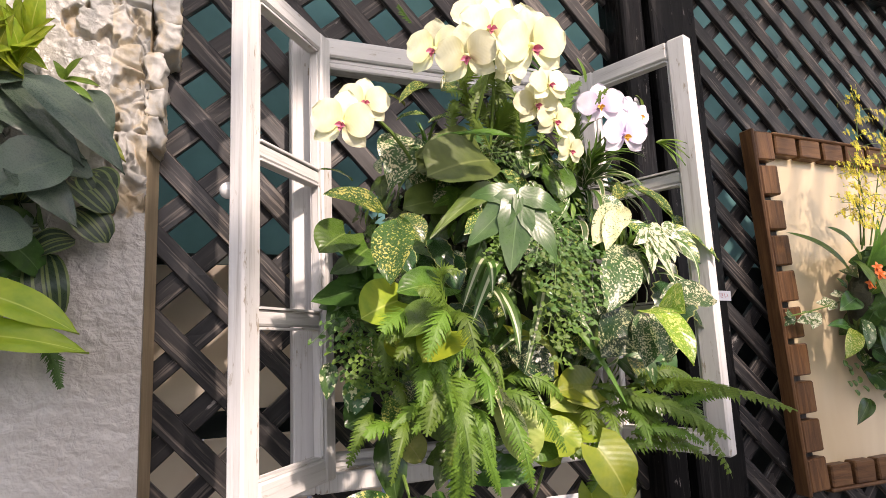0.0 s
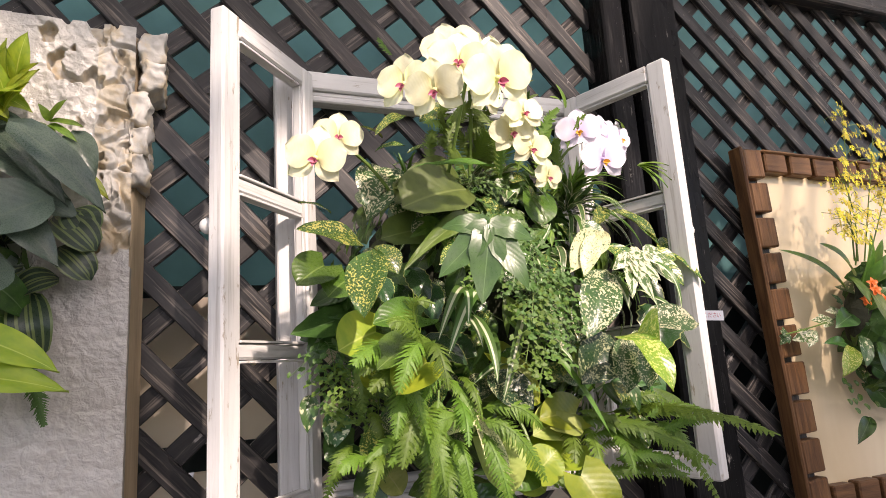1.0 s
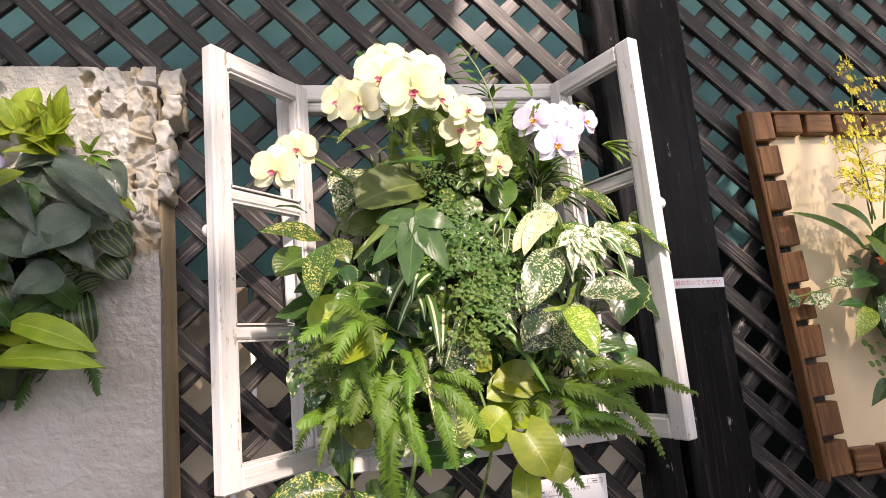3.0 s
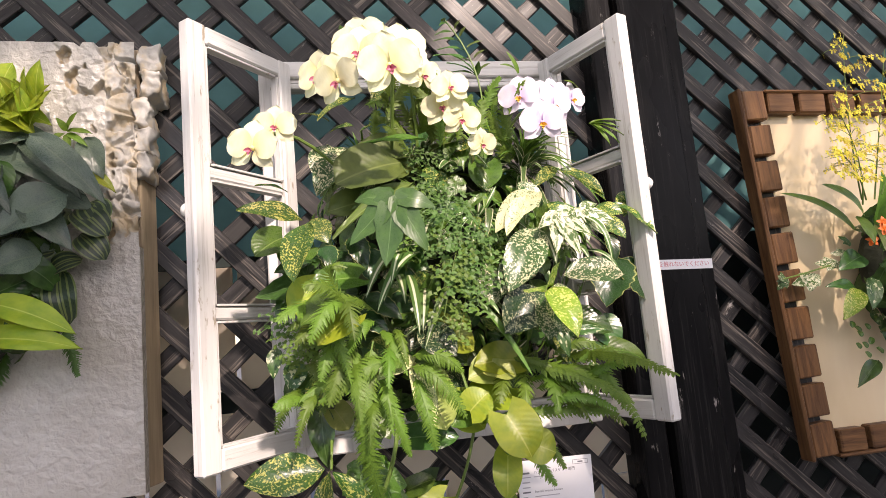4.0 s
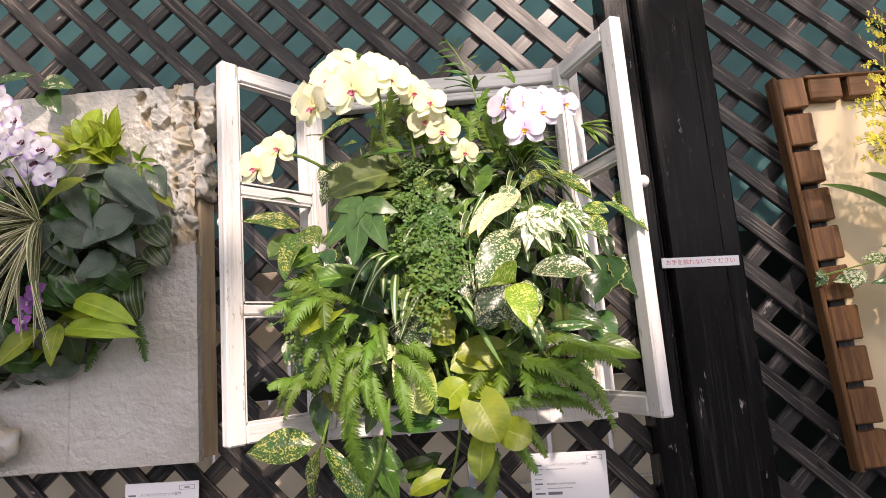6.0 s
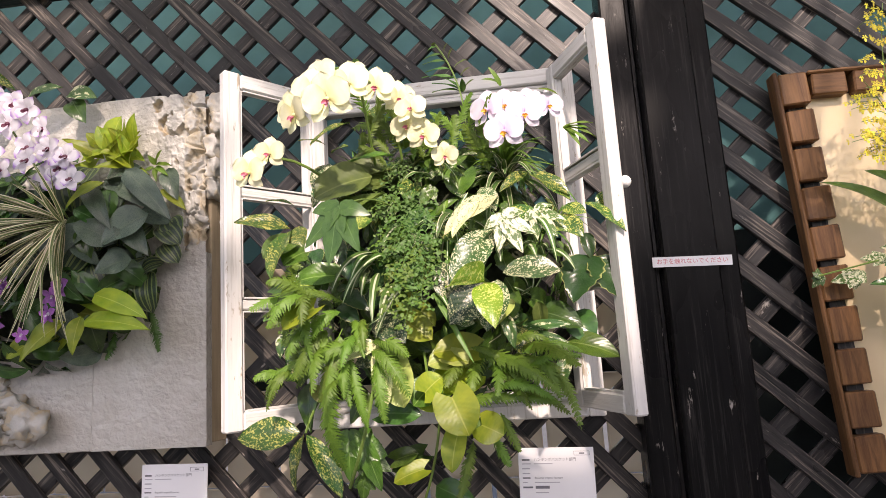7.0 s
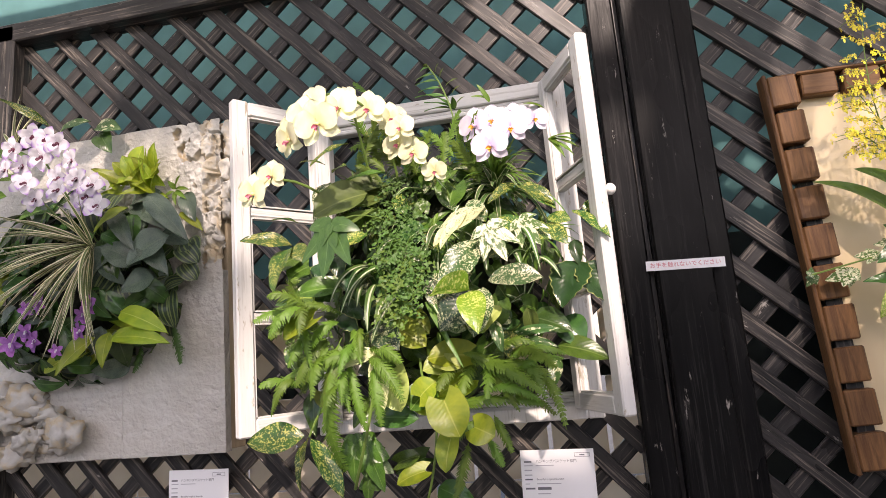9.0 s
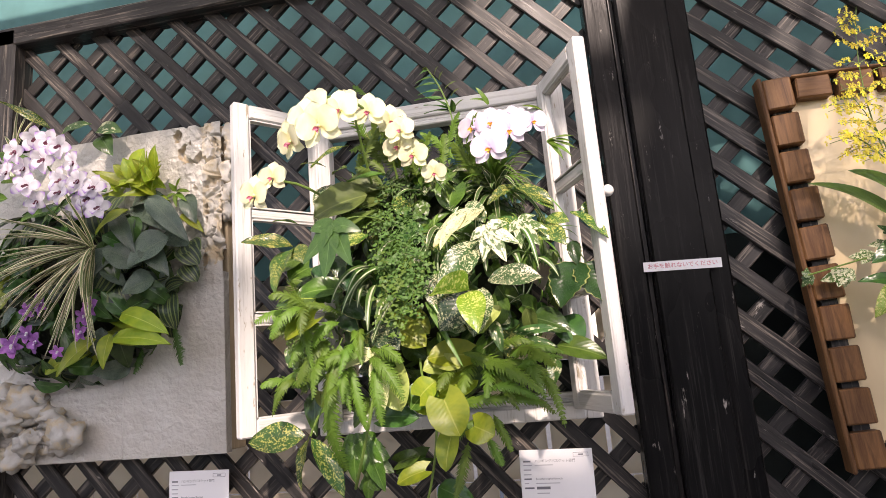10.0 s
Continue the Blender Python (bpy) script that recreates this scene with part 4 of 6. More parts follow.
fill(undergrowth, (("lance", STRAP, 0.22), ("ivy", GREEN, 1.0), ("elliptic", AUCUBA, 0.5), ("lance", FERN, 0.25), ("ovate", DEEP, 0.6), ("strap", SPIDER, 0.12), ("elliptic", SPECKLE, 0.5), ("finger", GREEN, 1.0)), 260,
     (-0.01, -0.12, 1.53), (0.262, 0.185, 0.265), (0.020, 0.036), 13)

gold_dust_shrub = thing("gold_dust_shrub", "gold-speckled glossy green aucuba sprays", "shrub", group="plants of the window basket")
put(gold_dust_shrub, "elliptic", AUCUBA, (-0.231, -0.300, 1.258), (-0.334, -0.310, 1.253), 0.055, face=(0.1, -0.9, 0.45), arch=0.04)
put(gold_dust_shrub, "elliptic", AUCUBA, (-0.225, -0.300, 1.255), (-0.234, -0.320, 1.172), 0.032, face=(-0.6, -0.7, 0.3))
put(gold_dust_shrub, "elliptic", AUCUBA, (-0.221, -0.300, 1.253), (-0.159, -0.320, 1.156), 0.036, face=(0.55, -0.75, 0.35))
part("stalk", tube(arc((-0.223, -0.300, 1.256), (-0.218, -0.220, 1.312), (0, -0.01, 0), 6), 0.0022, 6), STEM, gold_dust_shrub)
put(gold_dust_shrub, "elliptic", AUCUBA, (-0.241, -0.300, 1.596), (-0.325, -0.335, 1.607), 0.036, face=(0.0, -0.85, 0.55))
put(gold_dust_shrub, "elliptic", AUCUBA, (-0.232, -0.315, 1.590), (-0.256, -0.350, 1.505), 0.05, face=(-0.5, -0.85, 0.3))
put(gold_dust_shrub, "elliptic", AUCUBA, (-0.229, -0.310, 1.594), (-0.208, -0.330, 1.556), 0.036)
put(gold_dust_shrub, "elliptic", AUCUBA, (-0.094, -0.300, 1.599), (-0.156, -0.330, 1.568), 0.034)
put(gold_dust_shrub, "elliptic", AUCUBA, (-0.263, -0.220, 1.657), (-0.309, -0.240, 1.664), 0.018, face=(0, -0.5, 0.9))
put(gold_dust_shrub, "elliptic", AUCUBA, (-0.193, -0.240, 1.761), (-0.237, -0.260, 1.766), 0.018, face=(0, -0.5, 0.9))
put(gold_dust_shrub, "elliptic", AUCUBA, (-0.150, -0.220, 1.806), (-0.212, -0.270, 1.752), 0.02, face=(0, -0.6, 0.8))
put(gold_dust_shrub, "elliptic", AUCUBA, (0.172, -0.230, 1.676), (0.119, -0.260, 1.637), 0.024)
put(gold_dust_shrub, "elliptic", AUCUBA, (0.176, -0.240, 1.670), (0.238, -0.260, 1.611), 0.036, face=(0.1, -0.75, 0.65))
put(gold_dust_shrub, "elliptic", AUCUBA, (0.221, -0.250, 1.600), (0.261, -0.270, 1.585), 0.03)
put(gold_dust_shrub, "elliptic", AUCUBA, (0.217, -0.260, 1.587), (0.249, -0.290, 1.542), 0.034)
put(gold_dust_shrub, "elliptic", AUCUBA, (0.178, -0.280, 1.586), (0.225, -0.300, 1.551), 0.036)
put(gold_dust_shrub, "elliptic", AUCUBA, (0.266, -0.220, 1.614), (0.324, -0.255, 1.551), 0.03, face=(0.3, -0.7, 0.6))
put(gold_dust_shrub, "elliptic", AUCUBA, (0.310, -0.190, 1.641), (0.298, -0.200, 1.592), 0.034)
put(gold_dust_shrub, "elliptic", AUCUBA, (0.173, -0.240, 1.670), (0.237, -0.260, 1.620), 0.034, face=(0, -0.7, 0.7))
put(gold_dust_shrub, "elliptic", AUCUBA, (0.137, -0.260, 1.610), (0.188, -0.290, 1.551), 0.04)
put(gold_dust_shrub, "elliptic", AUCUBA, (0.097, -0.270, 1.548), (0.150, -0.290, 1.536), 0.034)
put(gold_dust_shrub, "elliptic", AUCUBA, (0.127, -0.255, 1.410), (0.142, -0.280, 1.353), 0.038, face=(0.2, -0.9, 0.3))
put(gold_dust_shrub, "elliptic", AUCUBA, (-0.235, -0.270, 1.382), (-0.232, -0.290, 1.329), 0.036)
put(gold_dust_shrub, "elliptic", AUCUBA, (-0.123, -0.200, 1.808), (-0.078, -0.200, 1.837), 0.036)
put(gold_dust_shrub, "elliptic", AUCUBA, (-0.193, -0.200, 1.756), (-0.155, -0.220, 1.760), 0.026, face=(0,-0.6,0.8))
put(gold_dust_shrub, "elliptic", AUCUBA, (-0.145, -0.200, 1.757), (-0.089, -0.220, 1.765), 0.024, face=(0,-0.6,0.8))

cream_speckled_plant = thing("cream_speckled_plant", "broad dieffenbachia leaves thickly speckled with cream", "foliage plant", group="plants of the window basket")
put(cream_speckled_plant, "elliptic", SPECKLE, (0.116, -0.345, 1.488), (0.205, -0.355, 1.482), 0.05, face=(0, -0.8, 0.6))
put(cream_speckled_plant, "elliptic", SPECKLE, (0.106, -0.345, 1.478), (0.097, -0.370, 1.404), 0.046, face=(-0.1, -0.95, 0.25))
put(cream_speckled_plant, "elliptic", SPECKLE, (0.092, -0.300, 1.528), (0.027, -0.330, 1.468), 0.056, face=(-0.2,-0.85,0.5))
put(cream_speckled_plant, "elliptic", SPECKLE, (0.104, -0.300, 1.566), (0.034, -0.340, 1.470), 0.06, face=(0, -0.85, 0.5))
put(cream_speckled_plant, "elliptic", SPECKLE_DARK, (0.092, -0.310, 1.475), (0.026, -0.330, 1.414), 0.066, face=(0,-0.95,0.3))
put(cream_speckled_plant, "elliptic", SPECKLE_DARK, (-0.090, -0.300, 1.433), (-0.045, -0.330, 1.389), 0.052, face=(0,-0.9,0.4))
put(cream_speckled_plant, "elliptic", SPECKLE, (0.032, -0.280, 1.523), (0.016, -0.310, 1.452), 0.05)
put(cream_speckled_plant, "elliptic", CREAM, (0.117, -0.290, 1.623), (0.027, -0.330, 1.558), 0.046, face=(-0.2,-0.8,0.55))
put(cream_speckled_plant, "elliptic", CREAM, (0.087, -0.310, 1.614), (0.040, -0.340, 1.550), 0.028, face=(-0.3,-0.8,0.4))
put(cream_speckled_plant, "elliptic", SPECKLE, (-0.161, -0.200, 1.732), (-0.220, -0.240, 1.644), 0.056, face=(-0.2,-0.9,0.4))
put(cream_speckled_plant, "elliptic", SPECKLE, (-0.199, -0.200, 1.737), (-0.214, -0.230, 1.666), 0.045)
put(cream_speckled_plant, "elliptic", SPECKLE, (-0.134, -0.220, 1.674), (-0.180, -0.240, 1.611), 0.05)
put(cream_speckled_plant, "elliptic", CREAM, (-0.095, -0.280, 1.392), (-0.158, -0.300, 1.366), 0.036, face=(0,-0.75,0.7))
put(cream_speckled_plant, "elliptic", CREAM, (-0.103, -0.280, 1.388), (-0.083, -0.310, 1.292), 0.034, face=(0.2,-0.9,0.3))
put(cream_speckled_plant, "elliptic", SPECKLE_DARK, (-0.081, -0.270, 1.434), (-0.104, -0.290, 1.401), 0.036)
put(cream_speckled_plant, "elliptic", SPECKLE, (0.103, -0.320, 1.470), (0.084, -0.345, 1.399), 0.046)
put(cream_speckled_plant, "elliptic", SPECKLE_DARK, (-0.184, -0.260, 1.389), (-0.228, -0.280, 1.357), 0.044)
put(cream_speckled_plant, "elliptic", SPECKLE, (0.087, -0.280, 1.642), (0.112, -0.290, 1.598), 0.034)

lime_philodendron = thing("lime_philodendron", "lime-green heart-leaved philodendron trailing from the basket", "philodendron", group="plants of the window basket")
put(lime_philodendron, "heart", LIME, (-0.064, -0.275, 1.432), (0.000, -0.285, 1.386), 0.046, face=(0.05,-0.9,0.45))
put(lime_philodendron, "heart", LIME, (-0.051, -0.250, 1.458), (0.001, -0.260, 1.408), 0.038)
put(lime_philodendron, "heart", LIME, (-0.025, -0.290, 1.309), (0.010, -0.290, 1.337), 0.044)
put(lime_philodendron, "heart", LIME, (0.021, -0.315, 1.302), (0.050, -0.335, 1.235), 0.06, face=(0,-0.95,0.25))
put(lime_philodendron, "heart", LIME, (0.024, -0.290, 1.242), (0.011, -0.310, 1.178), 0.036, face=(-0.3,-0.9,0.2))
put(lime_philodendron, "heart", LIME, (0.062, -0.280, 1.253), (0.102, -0.290, 1.234), 0.046, face=(0,-0.95,0.3))
put(lime_philodendron, "heart", LIME, (0.049, -0.250, 1.332), (-0.001, -0.280, 1.306), 0.06)
put(lime_philodendron, "heart", LIME_SOFT, (0.013, -0.280, 1.363), (0.055, -0.290, 1.349), 0.034, face=(0,-0.7,0.7))
put(lime_philodendron, "heart", LIME, (-0.054, -0.170, 1.168), (-0.116, -0.180, 1.145), 0.034, face=(0,-0.8,0.6))
put(lime_philodendron, "heart", GREEN, (-0.019, -0.250, 1.316), (-0.054, -0.270, 1.282), 0.05)
put(lime_philodendron, "heart", LIME_SOFT, (-0.078, -0.270, 1.356), (-0.058, -0.290, 1.275), 0.052, face=(-0.1,-0.95,0.3))
put(lime_philodendron, "heart", LIME, (-0.035, -0.240, 1.316), (0.008, -0.260, 1.270), 0.055)
put(lime_philodendron, "heart", LIME, (-0.219, -0.260, 1.495), (-0.278, -0.275, 1.470), 0.06, face=(-0.2,-0.9,0.4))
put(lime_philodendron, "heart", GREEN, (-0.196, -0.345, 1.474), (-0.258, -0.375, 1.444), 0.044, face=(-0.45,-0.75,0.5))
put(lime_philodendron, "heart", LIME, (-0.186, -0.350, 1.453), (-0.237, -0.375, 1.416), 0.046, face=(-0.45,-0.8,0.3))
put(lime_philodendron, "heart", LIME, (0.058, -0.260, 1.372), (-0.021, -0.280, 1.371), 0.05)
put(lime_philodendron, "heart", LIME_SOFT, (0.045, -0.250, 1.364), (-0.031, -0.280, 1.350), 0.05)
put(lime_philodendron, "heart", LIME, (0.030, -0.240, 1.333), (-0.029, -0.260, 1.296), 0.05)
put(lime_philodendron, "heart", LIME_SOFT, (-0.214, -0.250, 1.329), (-0.192, -0.260, 1.294), 0.034)
put(lime_philodendron, "heart", LIME, (-0.237, -0.300, 1.448), (-0.238, -0.310, 1.420), 0.026)
put(lime_philodendron, "heart", GREEN, (-0.169, -0.290, 1.510), (-0.246, -0.310, 1.500), 0.044, face=(0,-0.8,0.6))
put(lime_philodendron, "heart", GREEN, (-0.274, -0.220, 1.586), (-0.320, -0.250, 1.552), 0.05)
put(lime_philodendron, "heart", GREEN, (-0.244, -0.220, 1.567), (-0.281, -0.250, 1.537), 0.05)
for a, b, s in (((-0.034, -0.220, 1.408), (-0.017, -0.270, 1.307), (0, -0.02, 0)), ((-0.006, -0.250, 1.315), (-0.057, -0.150, 1.114), (0.01, -0.01, 0)), ((-0.057, -0.150, 1.114), (-0.099, -0.150, 1.114), (0.01, -0.02, 0))):
    part("trailing_stem", tube(arc(a, b, s, 8), 0.0024, 6), STEM, lime_philodendron)

spotted_pothos = thing("spotted_pothos", "glossy lime and yellow spotted pothos leaves", "pothos", group="plants of the window basket")
put(spotted_pothos, "ovate", LIME_SPOT, (0.088, -0.375, 1.474), (0.042, -0.465, 1.461), 0.06, face=(-0.75,-0.5,0.55), arch=0.05, fold=0.35)
put(spotted_pothos, "ovate", LIME_SPOT, (0.086, -0.370, 1.471), (0.100, -0.410, 1.401), 0.046, face=(0.1,-0.95,0.2))
put(spotted_pothos, "ovate", LIME_SOFT, (0.127, -0.310, 1.449), (0.101, -0.330, 1.408), 0.024)
put(spotted_pothos, "ovate", GREEN, (0.214, -0.200, 1.376), (0.301, -0.215, 1.344), 0.052, face=(0.1,-0.8,0.6))
put(spotted_pothos, "ovate", DEEP, (0.229, -0.180, 1.427), (0.258, -0.200, 1.367), 0.06)
put(spotted_pothos, "ovate", DEEP, (0.174, -0.200, 1.431), (0.243, -0.220, 1.398), 0.055)
put(spotted_pothos, "ovate", MARBLE, (0.211, -0.200, 1.354), (0.196, -0.220, 1.298), 0.026)
put(spotted_pothos, "ovate", MARBLE, (0.142, -0.220, 1.402), (0.224, -0.240, 1.404), 0.022)
put(spotted_pothos, "ovate", MARBLE, (0.147, -0.230, 1.392), (0.216, -0.250, 1.373), 0.02)
put(spotted_pothos, "ovate", DEEP, (0.123, -0.240, 1.407), (0.141, -0.270, 1.366), 0.034)
put(spotted_pothos, "ovate", MARBLE, (0.113, -0.300, 1.426), (0.125, -0.310, 1.370), 0.022)
put(spotted_pothos, "ovate", DEEP, (-0.232, -0.240, 1.335), (-0.227, -0.260, 1.251), 0.04, face=(-0.3,-0.9,0.2))
put(spotted_pothos, "ovate", MARBLE, (-0.260, -0.220, 1.400), (-0.273, -0.230, 1.356), 0.036)
put(spotted_pothos, "ovate", MARBLE, (-0.293, -0.200, 1.423), (-0.299, -0.210, 1.377), 0.024)
put(spotted_pothos, "heart", DEEP, (-0.243, -0.220, 1.359), (-0.290, -0.240, 1.345), 0.05)
put(spotted_pothos, "heart", DEEP, (-0.106, -0.240, 1.275), (-0.026, -0.260, 1.270), 0.036, face=(0,-0.9,0.35))
put(spotted_pothos, "heart", GREEN, (-0.102, -0.260, 1.373), (-0.054, -0.270, 1.367), 0.036)
put(spotted_pothos, "heart", DEEP, (-0.059, -0.140, 1.187), (-0.123, -0.160, 1.160), 0.04)
put(spotted_pothos, "ovate", DEEP, (-0.038, -0.140, 1.132), (0.039, -0.160, 1.096), 0.05)
put(spotted_pothos, "heart", GREEN, (-0.108, -0.160, 1.183), (-0.056, -0.160, 1.196), 0.03)

split_leaf_vine = thing("split_leaf_vine", "green split-leaf vine hanging below the basket", "vine", group="plants of the window basket")
put(split_leaf_vine, "ivy", GREEN, (-0.154, -0.200, 1.223), (-0.122, -0.220, 1.144), 0.6)
put(split_leaf_vine, "ivy", GREEN, (-0.179, -0.200, 1.227), (-0.178, -0.220, 1.162), 0.8)
put(split_leaf_vine, "ivy", GREEN, (-0.147, -0.220, 1.300), (-0.167, -0.240, 1.262), 0.8)
put(split_leaf_vine, "ivy", GREEN, (-0.156, -0.190, 1.160), (-0.161, -0.200, 1.122), 0.9)
put(split_leaf_vine, "ivy", GREEN, (-0.165, -0.190, 1.207), (-0.107, -0.200, 1.175), 0.8)
put(split_leaf_vine, "ivy", DEEP, (-0.233, -0.200, 1.519), (-0.316, -0.230, 1.507), 0.8)
put(split_leaf_vine, "ivy", DEEP, (-0.236, -0.180, 1.561), (-0.289, -0.210, 1.542), 0.8)
put(split_leaf_vine, "ivy", DEEP, (-0.269, -0.180, 1.506), (-0.292, -0.200, 1.460), 0.8)
part("trailing_stem", tube(arc((-0.123, -0.240, 1.312), (-0.181, -0.200, 1.148), (0.01, -0.03, 0), 8), 0.0032, 6), STEM, split_leaf_vine)

hand_leaved_plant = thing("hand_leaved_plant", "dark glossy hand-shaped leaves of a fatsia", "foliage plant", group="plants of the window basket")
put(hand_leaved_plant, "hand", HAND_GREEN, (-0.122, -0.405, 1.600), (-0.144, -0.425, 1.514), 0.95, face=(-0.1, -0.75, 0.65), stalk=(-0.06, -0.28, 1.62))
put(hand_leaved_plant, "hand", GREEN, (-0.130, -0.270, 1.635), (-0.156, -0.290, 1.596), 0.9)
put(hand_leaved_plant, "hand", WHITE_LOBED, (0.122, -0.330, 1.580), (0.150, -0.350, 1.520), 0.85, face=(0.0,-0.9,0.45))
put(hand_leaved_plant, "hand", WHITE_LOBED, (0.175, -0.300, 1.590), (0.205, -0.330, 1.545), 0.8, face=(-0.2,-0.85,0.5))
put(hand_leaved_plant, "lance", OLIVE, (-0.076, -0.290, 1.646), (-0.202, -0.335, 1.561), 0.03, face=(-0.2,-0.75,0.6))

round_leaved_plant = thing("round_leaved_plant", "broad round olive-green orchid leaves", "foliage plant", group="plants of the window basket")
put(round_leaved_plant, "round", OLIVE, (-0.095, -0.29, 1.677), (-0.193, -0.31, 1.643), 0.092, face=(-0.2, -0.85, 0.5), arch=0.06)
put(round_leaved_plant, "round", OLIVE, (-0.059, -0.215, 1.697), (-0.187, -0.262, 1.663), 0.088, face=(-0.45,-0.75,0.45), arch=0.05)
put(round_leaved_plant, "round", OLIVE, (-0.110, -0.220, 1.636), (-0.205, -0.250, 1.616), 0.06, face=(-0.2,-0.9,0.4))
put(round_leaved_plant, "ovate", OLIVE, (-0.040, -0.200, 1.715), (0.032, -0.220, 1.735), 0.026, face=(0,-0.6,0.8))
put(round_leaved_plant, "ovate", GREEN, (-0.162, -0.250, 1.708), (-0.056, -0.300, 1.708), 0.028, face=(0,-0.6,0.8))
put(round_leaved_plant, "ovate", OLIVE, (-0.063, -0.220, 1.704), (-0.157, -0.280, 1.662), 0.045, face=(-0.3,-0.6,0.7))
put(round_leaved_plant, "ovate", OLIVE, (-0.072, -0.240, 1.687), (-0.183, -0.250, 1.687), 0.1, face=(0.1, -0.85, 0.5), arch=0.12, fold=0.15)

cream_edged_begonia = thing("cream_edged_begonia", "dark glossy leaves with scalloped cream edges", "begonia", group="plants of the window basket")
put(cream_edged_begonia, "serrate", BEGONIA, (0.269, -0.205, 1.523), (0.228, -0.235, 1.440), 0.075, face=(-0.3,-0.9,0.35))
put(cream_edged_begonia, "serrate", BEGONIA, (0.273, -0.205, 1.518), (0.312, -0.225, 1.440), 0.070, face=(0.25,-0.9,0.35))
put(cream_edged_begonia, "serrate", BEGONIA, (0.264, -0.200, 1.564), (0.268, -0.210, 1.514), 0.026)
put(cream_edged_begonia, "serrate", BEGONIA, (-0.154, -0.260, 1.556), (-0.147, -0.280, 1.501), 0.042)
put(cream_edged_begonia, "serrate", BEGONIA, (-0.178, -0.250, 1.555), (-0.196, -0.270, 1.512), 0.04)
put(cream_edged_begonia, "serrate", BEGONIA, (-0.129, -0.260, 1.475), (-0.092, -0.280, 1.457), 0.044)
put(cream_edged_begonia, "serrate", BEGONIA, (-0.162, -0.270, 1.484), (-0.110, -0.290, 1.446), 0.034)
put(cream_edged_begonia, "serrate", BEGONIA, (-0.172, -0.260, 1.462), (-0.130, -0.280, 1.426), 0.034)
put(cream_edged_begonia, "serrate", BEGONIA, (-0.172, -0.260, 1.576), (-0.155, -0.280, 1.522), 0.034)
put(cream_edged_begonia, "serrate", BEGONIA, (-0.212, -0.250, 1.565), (-0.203, -0.270, 1.524), 0.03)

spider_plant = thing("spider_plant", "arching white-striped spider plant leaves", "spider plant", group="plants of the window basket")
put(spider_plant, "strap", SPIDER, (-0.100, -0.270, 1.547), (-0.163, -0.330, 1.477), 0.014, face=(0, -0.6, 0.8), arch=0.22, fold=0.3)
put(spider_plant, "strap", SPIDER, (-0.102, -0.270, 1.541), (-0.128, -0.340, 1.493), 0.013, face=(0, -0.6, 0.8), arch=0.2, fold=0.3)
put(spider_plant, "strap", SPIDER, (-0.051, -0.260, 1.592), (-0.078, -0.320, 1.546), 0.016, face=(0, -0.6, 0.8), arch=0.15, fold=0.3)
put(spider_plant, "strap", SPIDER, (-0.095, -0.280, 1.510), (-0.095, -0.340, 1.423), 0.014, face=(0, -0.6, 0.8), arch=0.15, fold=0.3)
put(spider_plant, "strap", SPIDER, (-0.112, -0.280, 1.512), (-0.111, -0.340, 1.466), 0.013, face=(0, -0.6, 0.8), arch=0.15, fold=0.3)
put(spider_plant, "strap", SPIDER, (-0.004, -0.280, 1.483), (0.026, -0.320, 1.439), 0.012, face=(0, -0.6, 0.8), arch=0.1, fold=0.3)
put(spider_plant, "strap", SPIDER, (-0.073, -0.260, 1.546), (-0.148, -0.320, 1.458), 0.017, face=(0, -0.6, 0.8), arch=0.2, fold=0.3)
put(spider_plant, "strap", SPIDER, (-0.093, -0.260, 1.538), (-0.137, -0.310, 1.472), 0.016, face=(0, -0.6, 0.8), arch=0.2, fold=0.3)
put(spider_plant, "strap", SPIDER, (-0.071, -0.270, 1.490), (-0.087, -0.320, 1.426), 0.016, face=(0, -0.6, 0.8), arch=0.15, fold=0.3)
put(spider_plant, "strap", SPIDER, (-0.019, -0.280, 1.508), (-0.090, -0.340, 1.402), 0.015, face=(0, -0.6, 0.8), arch=0.14, fold=0.3)
put(spider_plant, "strap", SPIDER, (-0.035, -0.260, 1.447), (-0.111, -0.300, 1.422), 0.013, face=(0, -0.6, 0.8), arch=0.1, fold=0.3)
put(spider_plant, "strap", SPIDER, (0.170, -0.270, 1.584), (0.201, -0.330, 1.496), 0.012, face=(0, -0.6, 0.8), arch=0.3, fold=0.3)
put(spider_plant, "strap", SPIDER, (0.158, -0.280, 1.537), (0.170, -0.320, 1.510), 0.015, face=(0, -0.6, 0.8), arch=0.2, fold=0.3)
put(spider_plant, "strap", SPIDER, (0.108, -0.300, 1.561), (0.114, -0.330, 1.506), 0.016, face=(0, -0.6, 0.8), arch=0.1, fold=0.3)
put(spider_plant, "strap", SPIDER, (0.191, -0.260, 1.531), (0.232, -0.290, 1.488), 0.012, face=(0, -0.6, 0.8), arch=0.2, fold=0.3)
put(spider_plant, "strap", STRAP, (0.000, -0.300, 1.468), (0.061, -0.330, 1.351), 0.01, arch=0.05)
tuft(spider_plant, SPIDER, (-0.103, -0.200, 1.525), 12, (0.06, 0.11), 0.010, 5)
tuft(spider_plant, SPIDER, (0.181, -0.190, 1.549), 10, (0.05, 0.09), 0.009, 6)

